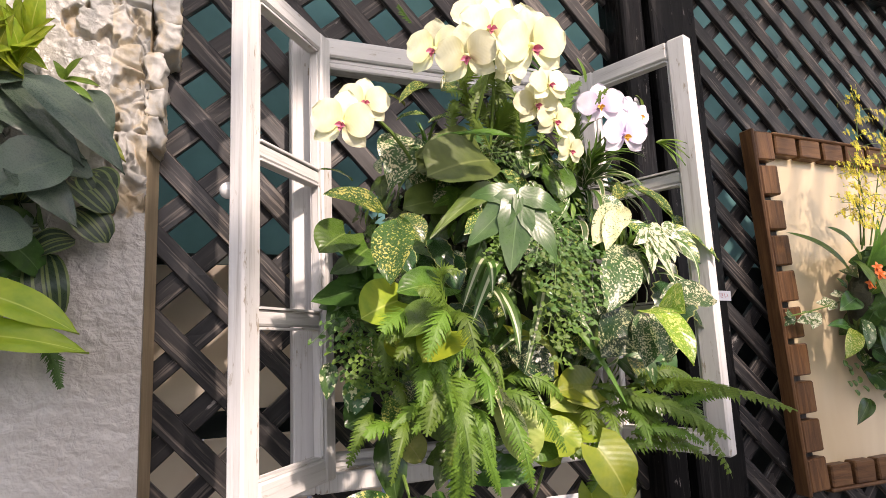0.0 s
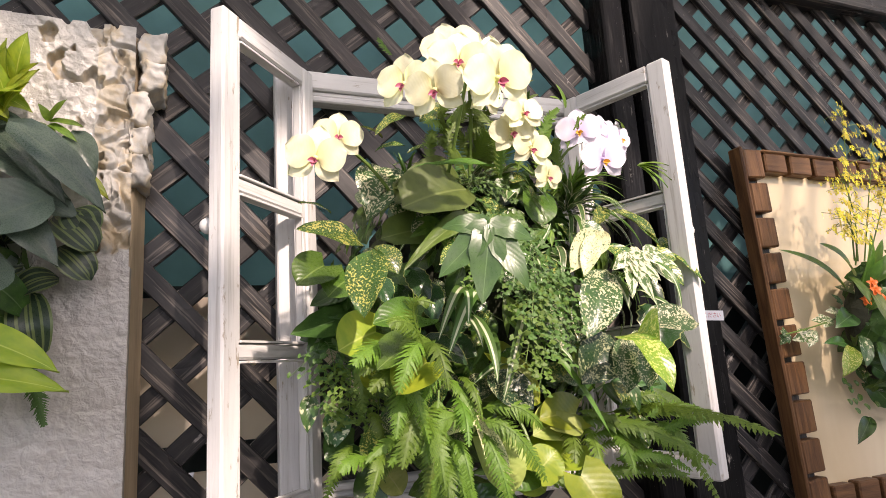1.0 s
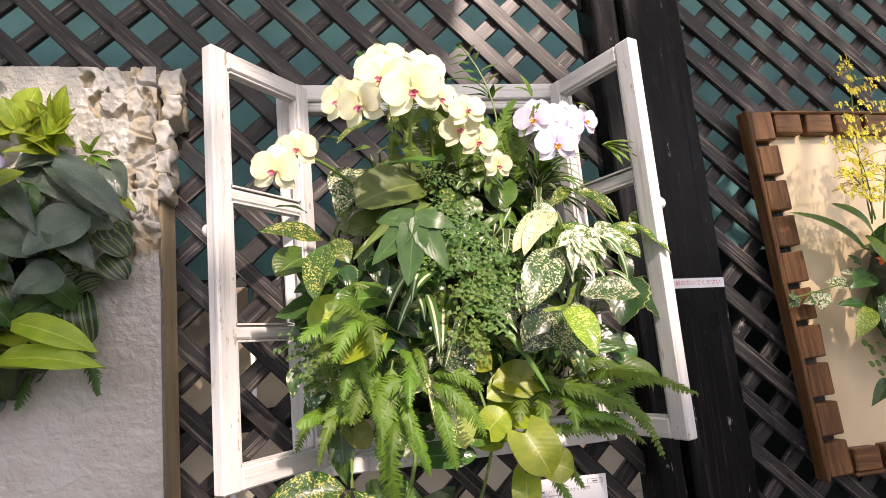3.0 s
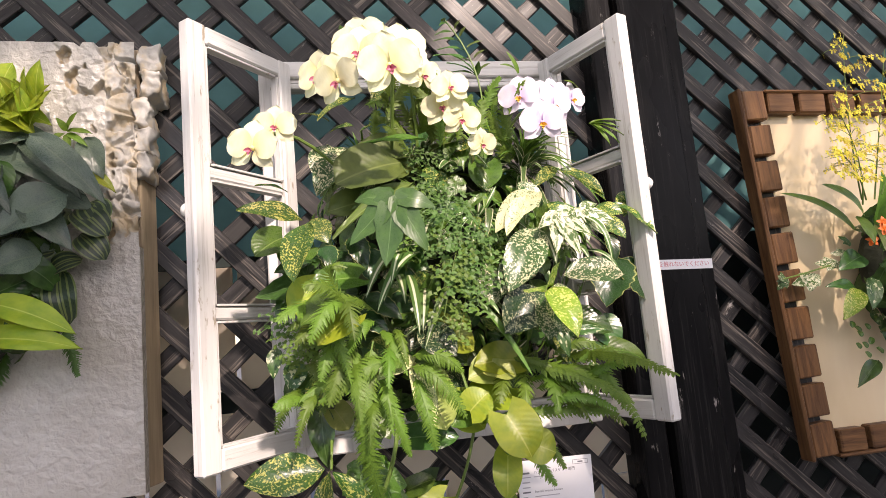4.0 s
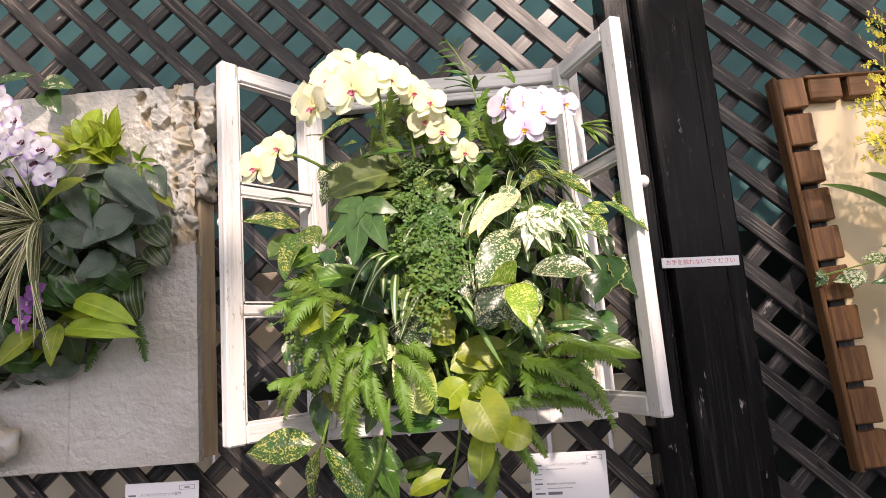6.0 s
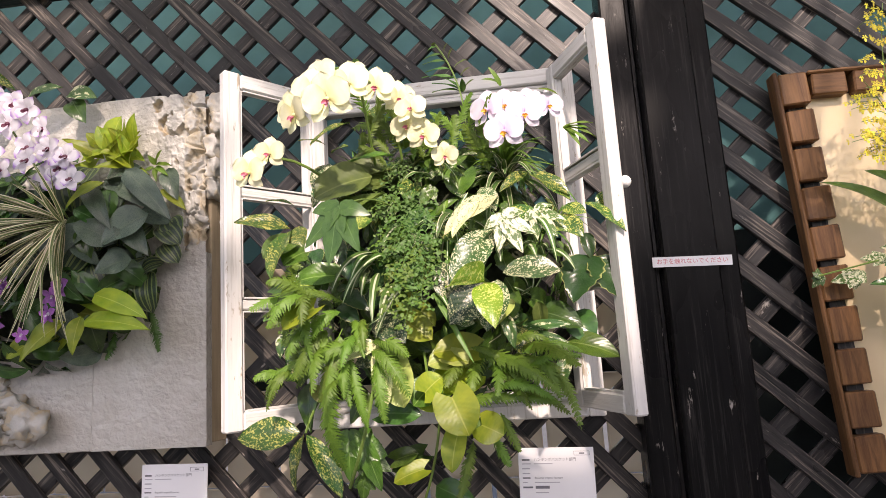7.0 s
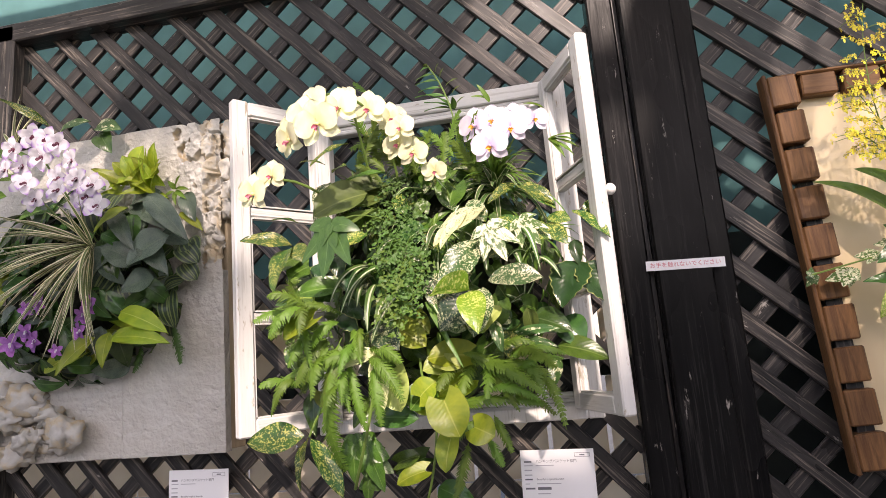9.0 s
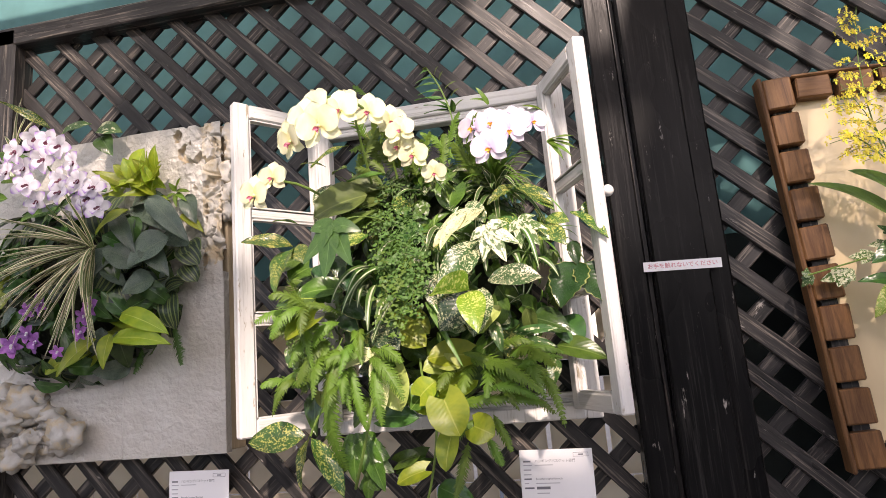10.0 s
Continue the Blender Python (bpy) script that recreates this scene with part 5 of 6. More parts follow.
dwarf_dracaena = thing("dwarf_dracaena", "grassy green and cream-edged dracaena tuft", "dracaena", group="plants of the window basket")
tuft(dwarf_dracaena, STRAP, (0.130, -0.170, 1.696), 60, (0.07, 0.14), 0.0065, 7, bias=(0.2, -0.6, 0.9), droop=0.7)
tuft(dwarf_dracaena, STRAP_CREAM, (0.130, -0.180, 1.681), 26, (0.06, 0.11), 0.011, 8, bias=(0.2, -0.8, 0.2), droop=0.6)
tuft(dwarf_dracaena, STRAP_CREAM, (-0.038, -0.160, 1.718), 24, (0.06, 0.10), 0.011, 9, bias=(0.0, -0.8, 0.2), droop=0.5)
put(dwarf_dracaena, "lance", DEEP, (-0.040, -0.240, 1.691), (-0.082, -0.270, 1.676), 0.018, face=(0,-0.5,0.8))
put(dwarf_dracaena, "strap", STRAP_CREAM, (-0.001, -0.240, 1.679), (-0.040, -0.300, 1.662), 0.016, face=(0,-0.5,0.8), arch=0.15)
put(dwarf_dracaena, "strap", STRAP_CREAM, (0.033, -0.290, 1.601), (0.014, -0.330, 1.551), 0.012, arch=0.2)
tuft(dwarf_dracaena, STRAP, (-0.141, -0.170, 1.700), 30, (0.05, 0.10), 0.006, 15, bias=(-0.2, -0.7, 0.6), droop=0.6)
tuft(dwarf_dracaena, STRAP, (0.209, -0.170, 1.582), 26, (0.05, 0.10), 0.006, 16, bias=(0.3, -0.7, 0.3), droop=0.6)
tuft(dwarf_dracaena, SPIDER, (0.032, -0.220, 1.596), 20, (0.05, 0.10), 0.008, 17, bias=(0.0, -0.8, 0.1), droop=0.8)

finger_palm = thing("finger_palm", "bright green fingered palm leaves above the basket", "palm", group="plants of the window basket")
put(finger_palm, "lance", FERN, (0.239, -0.235, 1.750), (0.291, -0.250, 1.722), 0.01, face=(0,-0.6,0.8))
put(finger_palm, "lance", FERN, (0.239, -0.235, 1.750), (0.281, -0.250, 1.709), 0.01, face=(0,-0.6,0.8))
put(finger_palm, "lance", FERN, (0.239, -0.235, 1.750), (0.265, -0.250, 1.705), 0.01, face=(0,-0.6,0.8))
put(finger_palm, "lance", FERN, (0.239, -0.235, 1.750), (0.284, -0.250, 1.737), 0.01, face=(0,-0.6,0.8))
put(finger_palm, "lance", FERN, (0.239, -0.235, 1.750), (0.289, -0.250, 1.747), 0.01, face=(0,-0.6,0.8))
put(finger_palm, "lance", FERN, (0.239, -0.235, 1.750), (0.258, -0.250, 1.728), 0.01, face=(0,-0.6,0.8))
put(finger_palm, "lance", FERN_DEEP, (0.021, -0.190, 1.953), (0.003, -0.200, 1.942), 0.01, face=(0,-0.7,0.7))
put(finger_palm, "lance", FERN_DEEP, (0.030, -0.190, 1.936), (-0.007, -0.200, 1.924), 0.01, face=(0,-0.7,0.7))
put(finger_palm, "lance", FERN_DEEP, (0.038, -0.190, 1.920), (-0.009, -0.200, 1.914), 0.01, face=(0,-0.7,0.7))
put(finger_palm, "lance", FERN_DEEP, (0.046, -0.190, 1.903), (-0.004, -0.200, 1.898), 0.01, face=(0,-0.7,0.7))
put(finger_palm, "lance", FERN_DEEP, (0.056, -0.190, 1.882), (-0.012, -0.200, 1.888), 0.01, face=(0,-0.7,0.7))
put(finger_palm, "lance", OLIVE, (0.033, -0.190, 1.941), (0.043, -0.200, 1.954), 0.01, face=(0,-0.7,0.7))
put(finger_palm, "lance", OLIVE, (0.041, -0.190, 1.927), (0.052, -0.200, 1.942), 0.01, face=(0,-0.7,0.7))
put(finger_palm, "lance", OLIVE, (0.051, -0.190, 1.907), (0.078, -0.200, 1.915), 0.01, face=(0,-0.7,0.7))
put(finger_palm, "lance", OLIVE, (0.062, -0.190, 1.888), (0.082, -0.200, 1.899), 0.01, face=(0,-0.7,0.7))
put(finger_palm, "lance", OLIVE, (0.069, -0.190, 1.864), (0.088, -0.200, 1.874), 0.01, face=(0,-0.7,0.7))
put(finger_palm, "lance", OLIVE, (0.013, -0.190, 1.955), (0.016, -0.200, 1.957), 0.01, face=(0,-0.7,0.7))
part("stalk", tube(arc((0.017, -0.190, 1.958), (0.065, -0.200, 1.773), (0.015, -0.01, 0), 8), 0.0016, 5), STEM, finger_palm)
put(finger_palm, "lance", FERN_DEEP, (0.065, -0.190, 1.855), (0.008, -0.210, 1.870), 0.012, face=(0,-0.6,0.8))
put(finger_palm, "lance", FERN_DEEP, (0.065, -0.190, 1.855), (0.016, -0.210, 1.885), 0.012, face=(0,-0.6,0.8))
put(finger_palm, "lance", FERN_DEEP, (0.065, -0.190, 1.855), (0.007, -0.210, 1.852), 0.012, face=(0,-0.6,0.8))
put(finger_palm, "lance", FERN_DEEP, (0.065, -0.190, 1.855), (0.065, -0.210, 1.874), 0.012, face=(0,-0.6,0.8))
put(finger_palm, "strap", FERN, (0.136, -0.200, 1.855), (0.115, -0.210, 1.891), 0.01)
put(finger_palm, "strap", FERN, (0.131, -0.200, 1.863), (0.101, -0.210, 1.867), 0.008)
put(finger_palm, "strap", FERN, (0.239, -0.210, 1.820), (0.201, -0.240, 1.824), 0.01)

sword_fern = thing("sword_fern", "bright green feathery fern fronds spilling from the basket", "fern", group="plants of the window basket")
frond(sword_fern, FERN, (0.124, -0.240, 1.366), (0.210, -0.452, 1.343), (0, 0.0, 0.020), 0.026, 33, seed=0)
frond(sword_fern, FERN, (0.113, -0.240, 1.358), (0.213, -0.340, 1.247), (0.02, -0.01, 0.03), 0.022, 28, seed=1)
frond(sword_fern, FERN, (0.050, -0.250, 1.364), (0.186, -0.370, 1.303), (0,-0.01,0.02), 0.026, 28, seed=2)
frond(sword_fern, FERN, (0.070, -0.250, 1.358), (0.049, -0.320, 1.306), (0,-0.01,0.01), 0.024, 20, seed=3)
frond(sword_fern, FERN, (0.102, -0.260, 1.356), (0.093, -0.330, 1.299), (0,-0.01,0.01), 0.022, 20, seed=4)
frond(sword_fern, FERN, (0.044, -0.250, 1.360), (0.012, -0.320, 1.318), (0,-0.01,0.01), 0.024, 20, seed=5)
frond(sword_fern, FERN, (-0.004, -0.270, 1.287), (0.187, -0.320, 1.285), (0,0,0.012), 0.02, 31, seed=6)
frond(sword_fern, FERN, (0.045, -0.250, 1.224), (0.016, -0.270, 1.134), (0,0,0), 0.02, 26, seed=7)
frond(sword_fern, FERN, (0.078, -0.240, 1.230), (0.102, -0.260, 1.183), (0,0,0), 0.017, 20, seed=8)
frond(sword_fern, FERN, (0.092, -0.240, 1.266), (0.120, -0.260, 1.205), (0,0,0), 0.017, 20, seed=9)
frond(sword_fern, FERN, (0.073, -0.260, 1.262), (0.011, -0.290, 1.218), (0,0,0.01), 0.018, 23, seed=10)
frond(sword_fern, FERN, (-0.212, -0.310, 1.471), (-0.278, -0.385, 1.454), (0,-0.01,0.012), 0.026, 26, seed=11)
frond(sword_fern, FERN, (-0.180, -0.300, 1.420), (-0.221, -0.350, 1.342), (0,-0.01,0.015), 0.028, 26, seed=12)
frond(sword_fern, FERN, (-0.155, -0.300, 1.420), (-0.155, -0.310, 1.195), (-0.02,-0.03,0), 0.032, 49, seed=13)
frond(sword_fern, FERN, (-0.182, -0.310, 1.410), (-0.190, -0.350, 1.343), (0,0,0.01), 0.026, 23, seed=14)
frond(sword_fern, FERN, (-0.109, -0.310, 1.387), (-0.234, -0.340, 1.345), (0,-0.01,0.02), 0.026, 31, seed=15)
frond(sword_fern, FERN, (-0.104, -0.310, 1.394), (-0.039, -0.340, 1.367), (0,-0.01,0.015), 0.024, 26, seed=16)
frond(sword_fern, FERN, (-0.106, -0.310, 1.380), (-0.041, -0.340, 1.306), (0,-0.01,0.02), 0.026, 31, seed=17)
frond(sword_fern, FERN, (-0.101, -0.300, 1.365), (-0.084, -0.330, 1.267), (0,-0.01,0.01), 0.024, 31, seed=18)
frond(sword_fern, FERN, (-0.192, -0.360, 1.469), (-0.239, -0.410, 1.423), (0,-0.01,0.02), 0.024, 23, seed=19)
frond(sword_fern, FERN, (-0.192, -0.360, 1.469), (-0.185, -0.410, 1.423), (0,-0.01,0.02), 0.024, 23, seed=20)
frond(sword_fern, FERN, (-0.192, -0.360, 1.472), (-0.244, -0.400, 1.493), (0,-0.01,0.012), 0.02, 20, seed=21)
frond(sword_fern, FERN, (-0.192, -0.360, 1.472), (-0.187, -0.390, 1.514), (-0.02,-0.01,0.02), 0.018, 20, seed=22)
frond(sword_fern, FERN, (-0.191, -0.310, 1.446), (-0.258, -0.370, 1.426), (0,-0.01,0.012), 0.022, 28, seed=70)
frond(sword_fern, FERN, (-0.205, -0.310, 1.432), (-0.229, -0.360, 1.375), (0,-0.01,0.012), 0.022, 28, seed=71)
frond(sword_fern, FERN, (-0.154, -0.300, 1.398), (-0.188, -0.330, 1.304), (0,-0.01,0.01), 0.022, 31, seed=72)
frond(sword_fern, FERN, (-0.149, -0.290, 1.377), (-0.116, -0.310, 1.260), (0,-0.01,0.0), 0.02, 31, seed=73)
frond(sword_fern, FERN, (-0.172, -0.300, 1.359), (-0.180, -0.320, 1.255), (0,-0.01,0.0), 0.02, 31, seed=74)
frond(sword_fern, FERN, (0.141, -0.270, 1.338), (0.126, -0.330, 1.301), (0,0,0), 0.018, 20, seed=75)
frond(sword_fern, FERN, (-0.020, -0.280, 1.303), (0.046, -0.320, 1.269), (0,0,0.01), 0.018, 23, seed=76)

rng = random.Random(77)
for i in range(22):
    c = Vector((rng.uniform(-0.26, -0.12), rng.uniform(-0.33, -0.27), rng.uniform(1.33, 1.47)))
    a = radians(rng.uniform(170, 300))
    reach = rng.uniform(0.05, 0.09)
    frond(sword_fern, FERN, c, c + Vector((math.cos(a) * reach, rng.uniform(-0.06, -0.02), math.sin(a) * reach)), (0, -0.01, 0.014), rng.uniform(0.014, 0.021), 20, face=(rng.uniform(-0.4, 0.3), -0.85, 0.5), seed=300 + i)
for i in range(12):
    c = Vector((rng.uniform(0.05, 0.16), rng.uniform(-0.31, -0.25), rng.uniform(1.30, 1.38)))
    a = radians(rng.uniform(-70, 15))
    reach = rng.uniform(0.05, 0.10)
    frond(sword_fern, FERN, c, c + Vector((math.cos(a) * reach, rng.uniform(-0.06, -0.02), math.sin(a) * reach)), (0, -0.01, 0.014), rng.uniform(0.014, 0.021), 22, face=(rng.uniform(-0.2, 0.4), -0.85, 0.5), seed=340 + i)

upper_fern = thing("upper_fern", "upright mid green fern fronds among the orchid stems", "fern", group="plants of the window basket")
frond(upper_fern, FERN, (-0.101, -0.220, 1.806), (-0.080, -0.260, 1.856), (0,0,0), 0.026, 18, seed=50)
frond(upper_fern, FERN, (-0.083, -0.220, 1.787), (-0.135, -0.260, 1.778), (0,0,0.01), 0.024, 18, seed=51)
frond(upper_fern, FERN, (-0.092, -0.220, 1.796), (-0.022, -0.270, 1.829), (0,0,0.01), 0.03, 20, seed=52)
frond(upper_fern, FERN, (-0.048, -0.220, 1.744), (-0.045, -0.260, 1.775), (0,0,0), 0.03, 18, seed=53)
frond(upper_fern, FERN, (-0.115, -0.220, 1.815), (-0.133, -0.260, 1.857), (0,0,0.01), 0.026, 18, seed=54)
frond(upper_fern, FERN, (0.103, -0.200, 1.692), (0.063, -0.240, 1.772), (0,0,0.01), 0.03, 20, seed=55)
frond(upper_fern, FERN, (0.103, -0.200, 1.692), (0.095, -0.230, 1.787), (0,0,0.01), 0.03, 20, seed=56)
frond(upper_fern, FERN, (-0.032, -0.220, 1.727), (-0.051, -0.250, 1.807), (0.01,0,0), 0.034, 23, seed=57)
frond(upper_fern, FERN, (-0.049, -0.220, 1.743), (-0.086, -0.250, 1.795), (0,0,0), 0.03, 20, seed=58)
frond(upper_fern, FERN, (-0.012, -0.220, 1.737), (0.000, -0.250, 1.785), (0,0,0), 0.034, 23, seed=59)
frond(upper_fern, FERN, (-0.135, -0.120, 1.956), (-0.161, -0.130, 1.979), (0,0,0), 0.014, 13, seed=60)

rng = random.Random(91)
for i in range(16):
    c = Vector((rng.uniform(-0.13, 0.12), rng.uniform(-0.27, -0.22), rng.uniform(1.70, 1.77)))
    a = radians(rng.uniform(40, 150))
    reach = rng.uniform(0.05, 0.085)
    frond(upper_fern, FERN, c, c + Vector((math.cos(a) * reach, rng.uniform(-0.05, 0.0), math.sin(a) * reach)), (0, 0, 0.010), rng.uniform(0.014, 0.020), 18, seed=400 + i)

maidenhair_fern = thing("maidenhair_fern", "delicate maidenhair fern with small fan leaflets", "fern", group="plants of the window basket")
maidenhair(maidenhair_fern, MAIDEN_DEEP, (-0.026, -0.240, 1.655), (-0.076, -0.300, 1.605), (0, -0.015, 0.015), 0.0405, 152, 0.0046, 100)
maidenhair(maidenhair_fern, MAIDEN_DEEP, (-0.010, -0.260, 1.637), (-0.060, -0.330, 1.536), (0, -0.015, 0.015), 0.0473, 209, 0.0046, 101)
maidenhair(maidenhair_fern, MAIDEN_DEEP, (-0.006, -0.280, 1.611), (-0.038, -0.345, 1.483), (0, -0.015, 0.015), 0.054, 247, 0.005, 102)
maidenhair(maidenhair_fern, MAIDEN, (-0.015, -0.300, 1.566), (-0.061, -0.350, 1.446), (0, -0.015, 0.015), 0.0378, 171, 0.0053, 103)
maidenhair(maidenhair_fern, MAIDEN_DEEP, (0.001, -0.300, 1.564), (-0.013, -0.350, 1.456), (0, -0.015, 0.015), 0.0378, 190, 0.0053, 104)
maidenhair(maidenhair_fern, MAIDEN, (0.010, -0.300, 1.552), (-0.043, -0.345, 1.416), (0, -0.015, 0.015), 0.0297, 152, 0.0053, 105)
maidenhair(maidenhair_fern, MAIDEN_DEEP, (-0.107, -0.230, 1.692), (-0.015, -0.270, 1.674), (0, -0.015, 0.015), 0.0297, 95, 0.0046, 106)
maidenhair(maidenhair_fern, MAIDEN, (-0.060, -0.240, 1.648), (-0.121, -0.300, 1.600), (0, -0.015, 0.015), 0.0338, 114, 0.0046, 107)
maidenhair(maidenhair_fern, MAIDEN, (-0.243, -0.200, 1.458), (-0.253, -0.240, 1.393), (0, -0.015, 0.015), 0.0473, 209, 0.005, 108)
maidenhair(maidenhair_fern, MAIDEN_DEEP, (-0.271, -0.190, 1.490), (-0.263, -0.220, 1.414), (0, -0.015, 0.015), 0.0473, 171, 0.005, 109)
maidenhair(maidenhair_fern, MAIDEN, (-0.217, -0.220, 1.441), (-0.219, -0.250, 1.384), (0, -0.015, 0.015), 0.0405, 133, 0.005, 110)
maidenhair(maidenhair_fern, MAIDEN, (-0.055, -0.250, 1.583), (-0.097, -0.280, 1.539), (0, -0.015, 0.015), 0.0297, 95, 0.0043, 111)
maidenhair(maidenhair_fern, MAIDEN, (0.065, -0.220, 1.598), (0.045, -0.260, 1.541), (0, -0.015, 0.015), 0.027, 76, 0.0043, 112)



yellow_moth_orchid = thing("yellow_moth_orchid", "pale yellow moth orchid with magenta-throated flowers on arching stems", "orchid", group="plants of the window basket")
moth_flower(yellow_moth_orchid, (-0.300, -0.327, 1.694), (-0.35, -0.9, -0.1), 0.0792, YELLOW_PETAL, MAGENTA, -11)
moth_flower(yellow_moth_orchid, (-0.270, -0.312, 1.728), (-0.1, -0.95, 0.05), 0.0669, YELLOW_PETAL, MAGENTA, -4)
moth_flower(yellow_moth_orchid, (-0.183, -0.421, 1.748), (-0.55, -0.75, -0.25), 0.0739, YELLOW_PETAL, MAGENTA, 3)
moth_flower(yellow_moth_orchid, (-0.121, -0.452, 1.754), (-0.1, -1, -0.25), 0.0862, YELLOW_PETAL, MAGENTA, 10)
moth_flower(yellow_moth_orchid, (-0.206, -0.386, 1.769), (-0.7, -0.7, -0.1), 0.0739, YELLOW_PETAL, MAGENTA, -5)
moth_flower(yellow_moth_orchid, (-0.100, -0.405, 1.797), (-0.1, -1, 0), 0.0774, YELLOW_PETAL, MAGENTA, 2)
moth_flower(yellow_moth_orchid, (-0.110, -0.350, 1.830), (-0.4, -1, 0.1), 0.0704, YELLOW_PETAL, MAGENTA, 9)
moth_flower(yellow_moth_orchid, (-0.079, -0.305, 1.832), (0, -1, -0.1), 0.0739, YELLOW_PETAL, MAGENTA, -6)
moth_flower(yellow_moth_orchid, (-0.046, -0.270, 1.822), (0.25, -1, -0.2), 0.0651, YELLOW_PETAL, MAGENTA, 1)
moth_flower(yellow_moth_orchid, (-0.027, -0.303, 1.756), (-0.25, -0.95, 0), 0.0686, YELLOW_PETAL, MAGENTA, 8)
moth_flower(yellow_moth_orchid, (0.000, -0.306, 1.735), (-0.1, -1, -0.1), 0.0634, YELLOW_PETAL, MAGENTA, -7)
moth_flower(yellow_moth_orchid, (0.032, -0.289, 1.702), (0.1, -0.95, -0.2), 0.051, YELLOW_PETAL, MAGENTA, 0)
moth_flower(yellow_moth_orchid, (-0.150, -0.400, 1.812), (-0.35, -1, 0.15), 0.080, YELLOW_PETAL, MAGENTA, 14)
moth_flower(yellow_moth_orchid, (-0.155, -0.425, 1.782), (-0.3, -1, 0.0), 0.078, YELLOW_PETAL, MAGENTA, -8)
moth_flower(yellow_moth_orchid, (-0.017, -0.322, 1.778), (-0.1, -1, 0.1), 0.062, YELLOW_PETAL, MAGENTA, 5)
for a, b, s in (((-0.09, -0.16, 1.58), (-0.290, -0.305, 1.715), (-0.02, -0.02, 0.06)), ((-0.06, -0.16, 1.58), (-0.07, -0.27, 1.825), (0.01, 0.0, 0.02)), ((-0.07, -0.27, 1.825), (-0.195, -0.40, 1.755), (0, -0.04, 0.05)), ((-0.03, -0.16, 1.60), (0.02, -0.27, 1.71), (0, 0, 0.07)), ((-0.10, -0.15, 1.60), (-0.10, -0.33, 1.82), (0, 0, 0.0))):
    part("flower_stem", tube(arc(a, b, s, 9), 0.0026, 6), STEM, yellow_moth_orchid)

lavender_moth_orchid = thing("lavender_moth_orchid", "lavender-white moth orchid with a cluster of open flowers", "orchid", group="plants of the window basket")
moth_flower(lavender_moth_orchid, (0.136, -0.281, 1.737), (-0.2, -0.95, -0.15), 0.0774, WHITE_PETAL, GOLD_LIP)
moth_flower(lavender_moth_orchid, (0.172, -0.245, 1.778), (0.15, -1, -0.1), 0.072, WHITE_PETAL, GOLD_LIP)
moth_flower(lavender_moth_orchid, (0.217, -0.221, 1.798), (0.3, -0.9, -0.05), 0.063, WHITE_PETAL, GOLD_LIP)
moth_flower(lavender_moth_orchid, (0.110, -0.265, 1.785), (-0.5, -0.85, 0), 0.0756, WHITE_PETAL, GOLD_LIP)
moth_flower(lavender_moth_orchid, (0.140, -0.235, 1.800), (-0.1, -1, 0.1), 0.0738, WHITE_PETAL, GOLD_LIP)
moth_flower(lavender_moth_orchid, (0.182, -0.228, 1.805), (0.1, -1, 0.1), 0.063, WHITE_PETAL, GOLD_LIP)
part("flower_stem", tube(arc((0.08, -0.15, 1.60), (0.19, -0.21, 1.80), (-0.03, -0.02, 0.05), 9), 0.0024, 6), STEM, lavender_moth_orchid)


# ---- planting of the relief panel ----
core = thing("moss_pocket", "dark moss pocket holding the plants on the relief panel", "planter", pose(-0.83, -0.135, 1.60))
bm = bmesh.new()
bmesh.ops.create_icosphere(bm, subdivisions=4, radius=1.0)
bmesh.ops.scale(bm, vec=(0.19, 0.05, 0.165), verts=bm.verts)
roughen(bm, 0.014, 22)
part("moss", bm, SOIL, core)

panel_foliage = thing("panel_foliage", "mixed dark green foliage packed over the relief panel", "foliage", group="plants of the relief panel")
fill(panel_foliage, (("ovate", DEEP, 0.55), ("elliptic", DEEP, 0.5), ("ovate", SLATE, 0.6), ("lance", GREEN, 0.3), ("round", MELON, 0.8), ("ovate", SLATE, 0.5), ("ovate", DEEP, 0.5), ("lance", DEEP, 0.35)), 230,
     (-0.83, -0.14, 1.60), (0.255, 0.10, 0.225), (0.05, 0.085), 21)

slate_philodendron = thing("slate_philodendron", "large slate-green philodendron leaves with a dull sheen", "philodendron", group="plants of the relief panel")
put(slate_philodendron, "ovate", SLATE, (-0.693, -0.152, 1.763), (-0.547, -0.165, 1.678), 0.044)
put(slate_philodendron, "ovate", SLATE, (-0.686, -0.152, 1.768), (-0.601, -0.165, 1.780), 0.05)
put(slate_philodendron, "ovate", SLATE, (-0.797, -0.173, 1.739), (-0.834, -0.204, 1.685), 0.09, face=(0,-0.8,0.6))
put(slate_philodendron, "ovate", SLATE, (-0.739, -0.160, 1.754), (-0.710, -0.171, 1.655), 0.042)
put(slate_philodendron, "ovate", SLATE, (-0.640, -0.152, 1.669), (-0.731, -0.176, 1.637), 0.075, face=(0,-0.85,0.5))
put(slate_philodendron, "ovate", SLATE, (-0.684, -0.152, 1.635), (-0.735, -0.178, 1.573), 0.07)
put(slate_philodendron, "ovate", SLATE, (-0.782, -0.170, 1.657), (-0.753, -0.183, 1.575), 0.07)
put(slate_philodendron, "ovate", SLATE, (-0.763, -0.166, 1.682), (-0.795, -0.194, 1.604), 0.07)
put(slate_philodendron, "ovate", SLATE, (-0.552, -0.152, 1.776), (-0.522, -0.165, 1.703), 0.04)
put(slate_philodendron, "ovate", SLATE, (-0.611, -0.152, 1.692), (-0.537, -0.165, 1.654), 0.05)
put(slate_philodendron, "ovate", SLATE, (-0.843, -0.182, 1.784), (-0.871, -0.214, 1.714), 0.07)
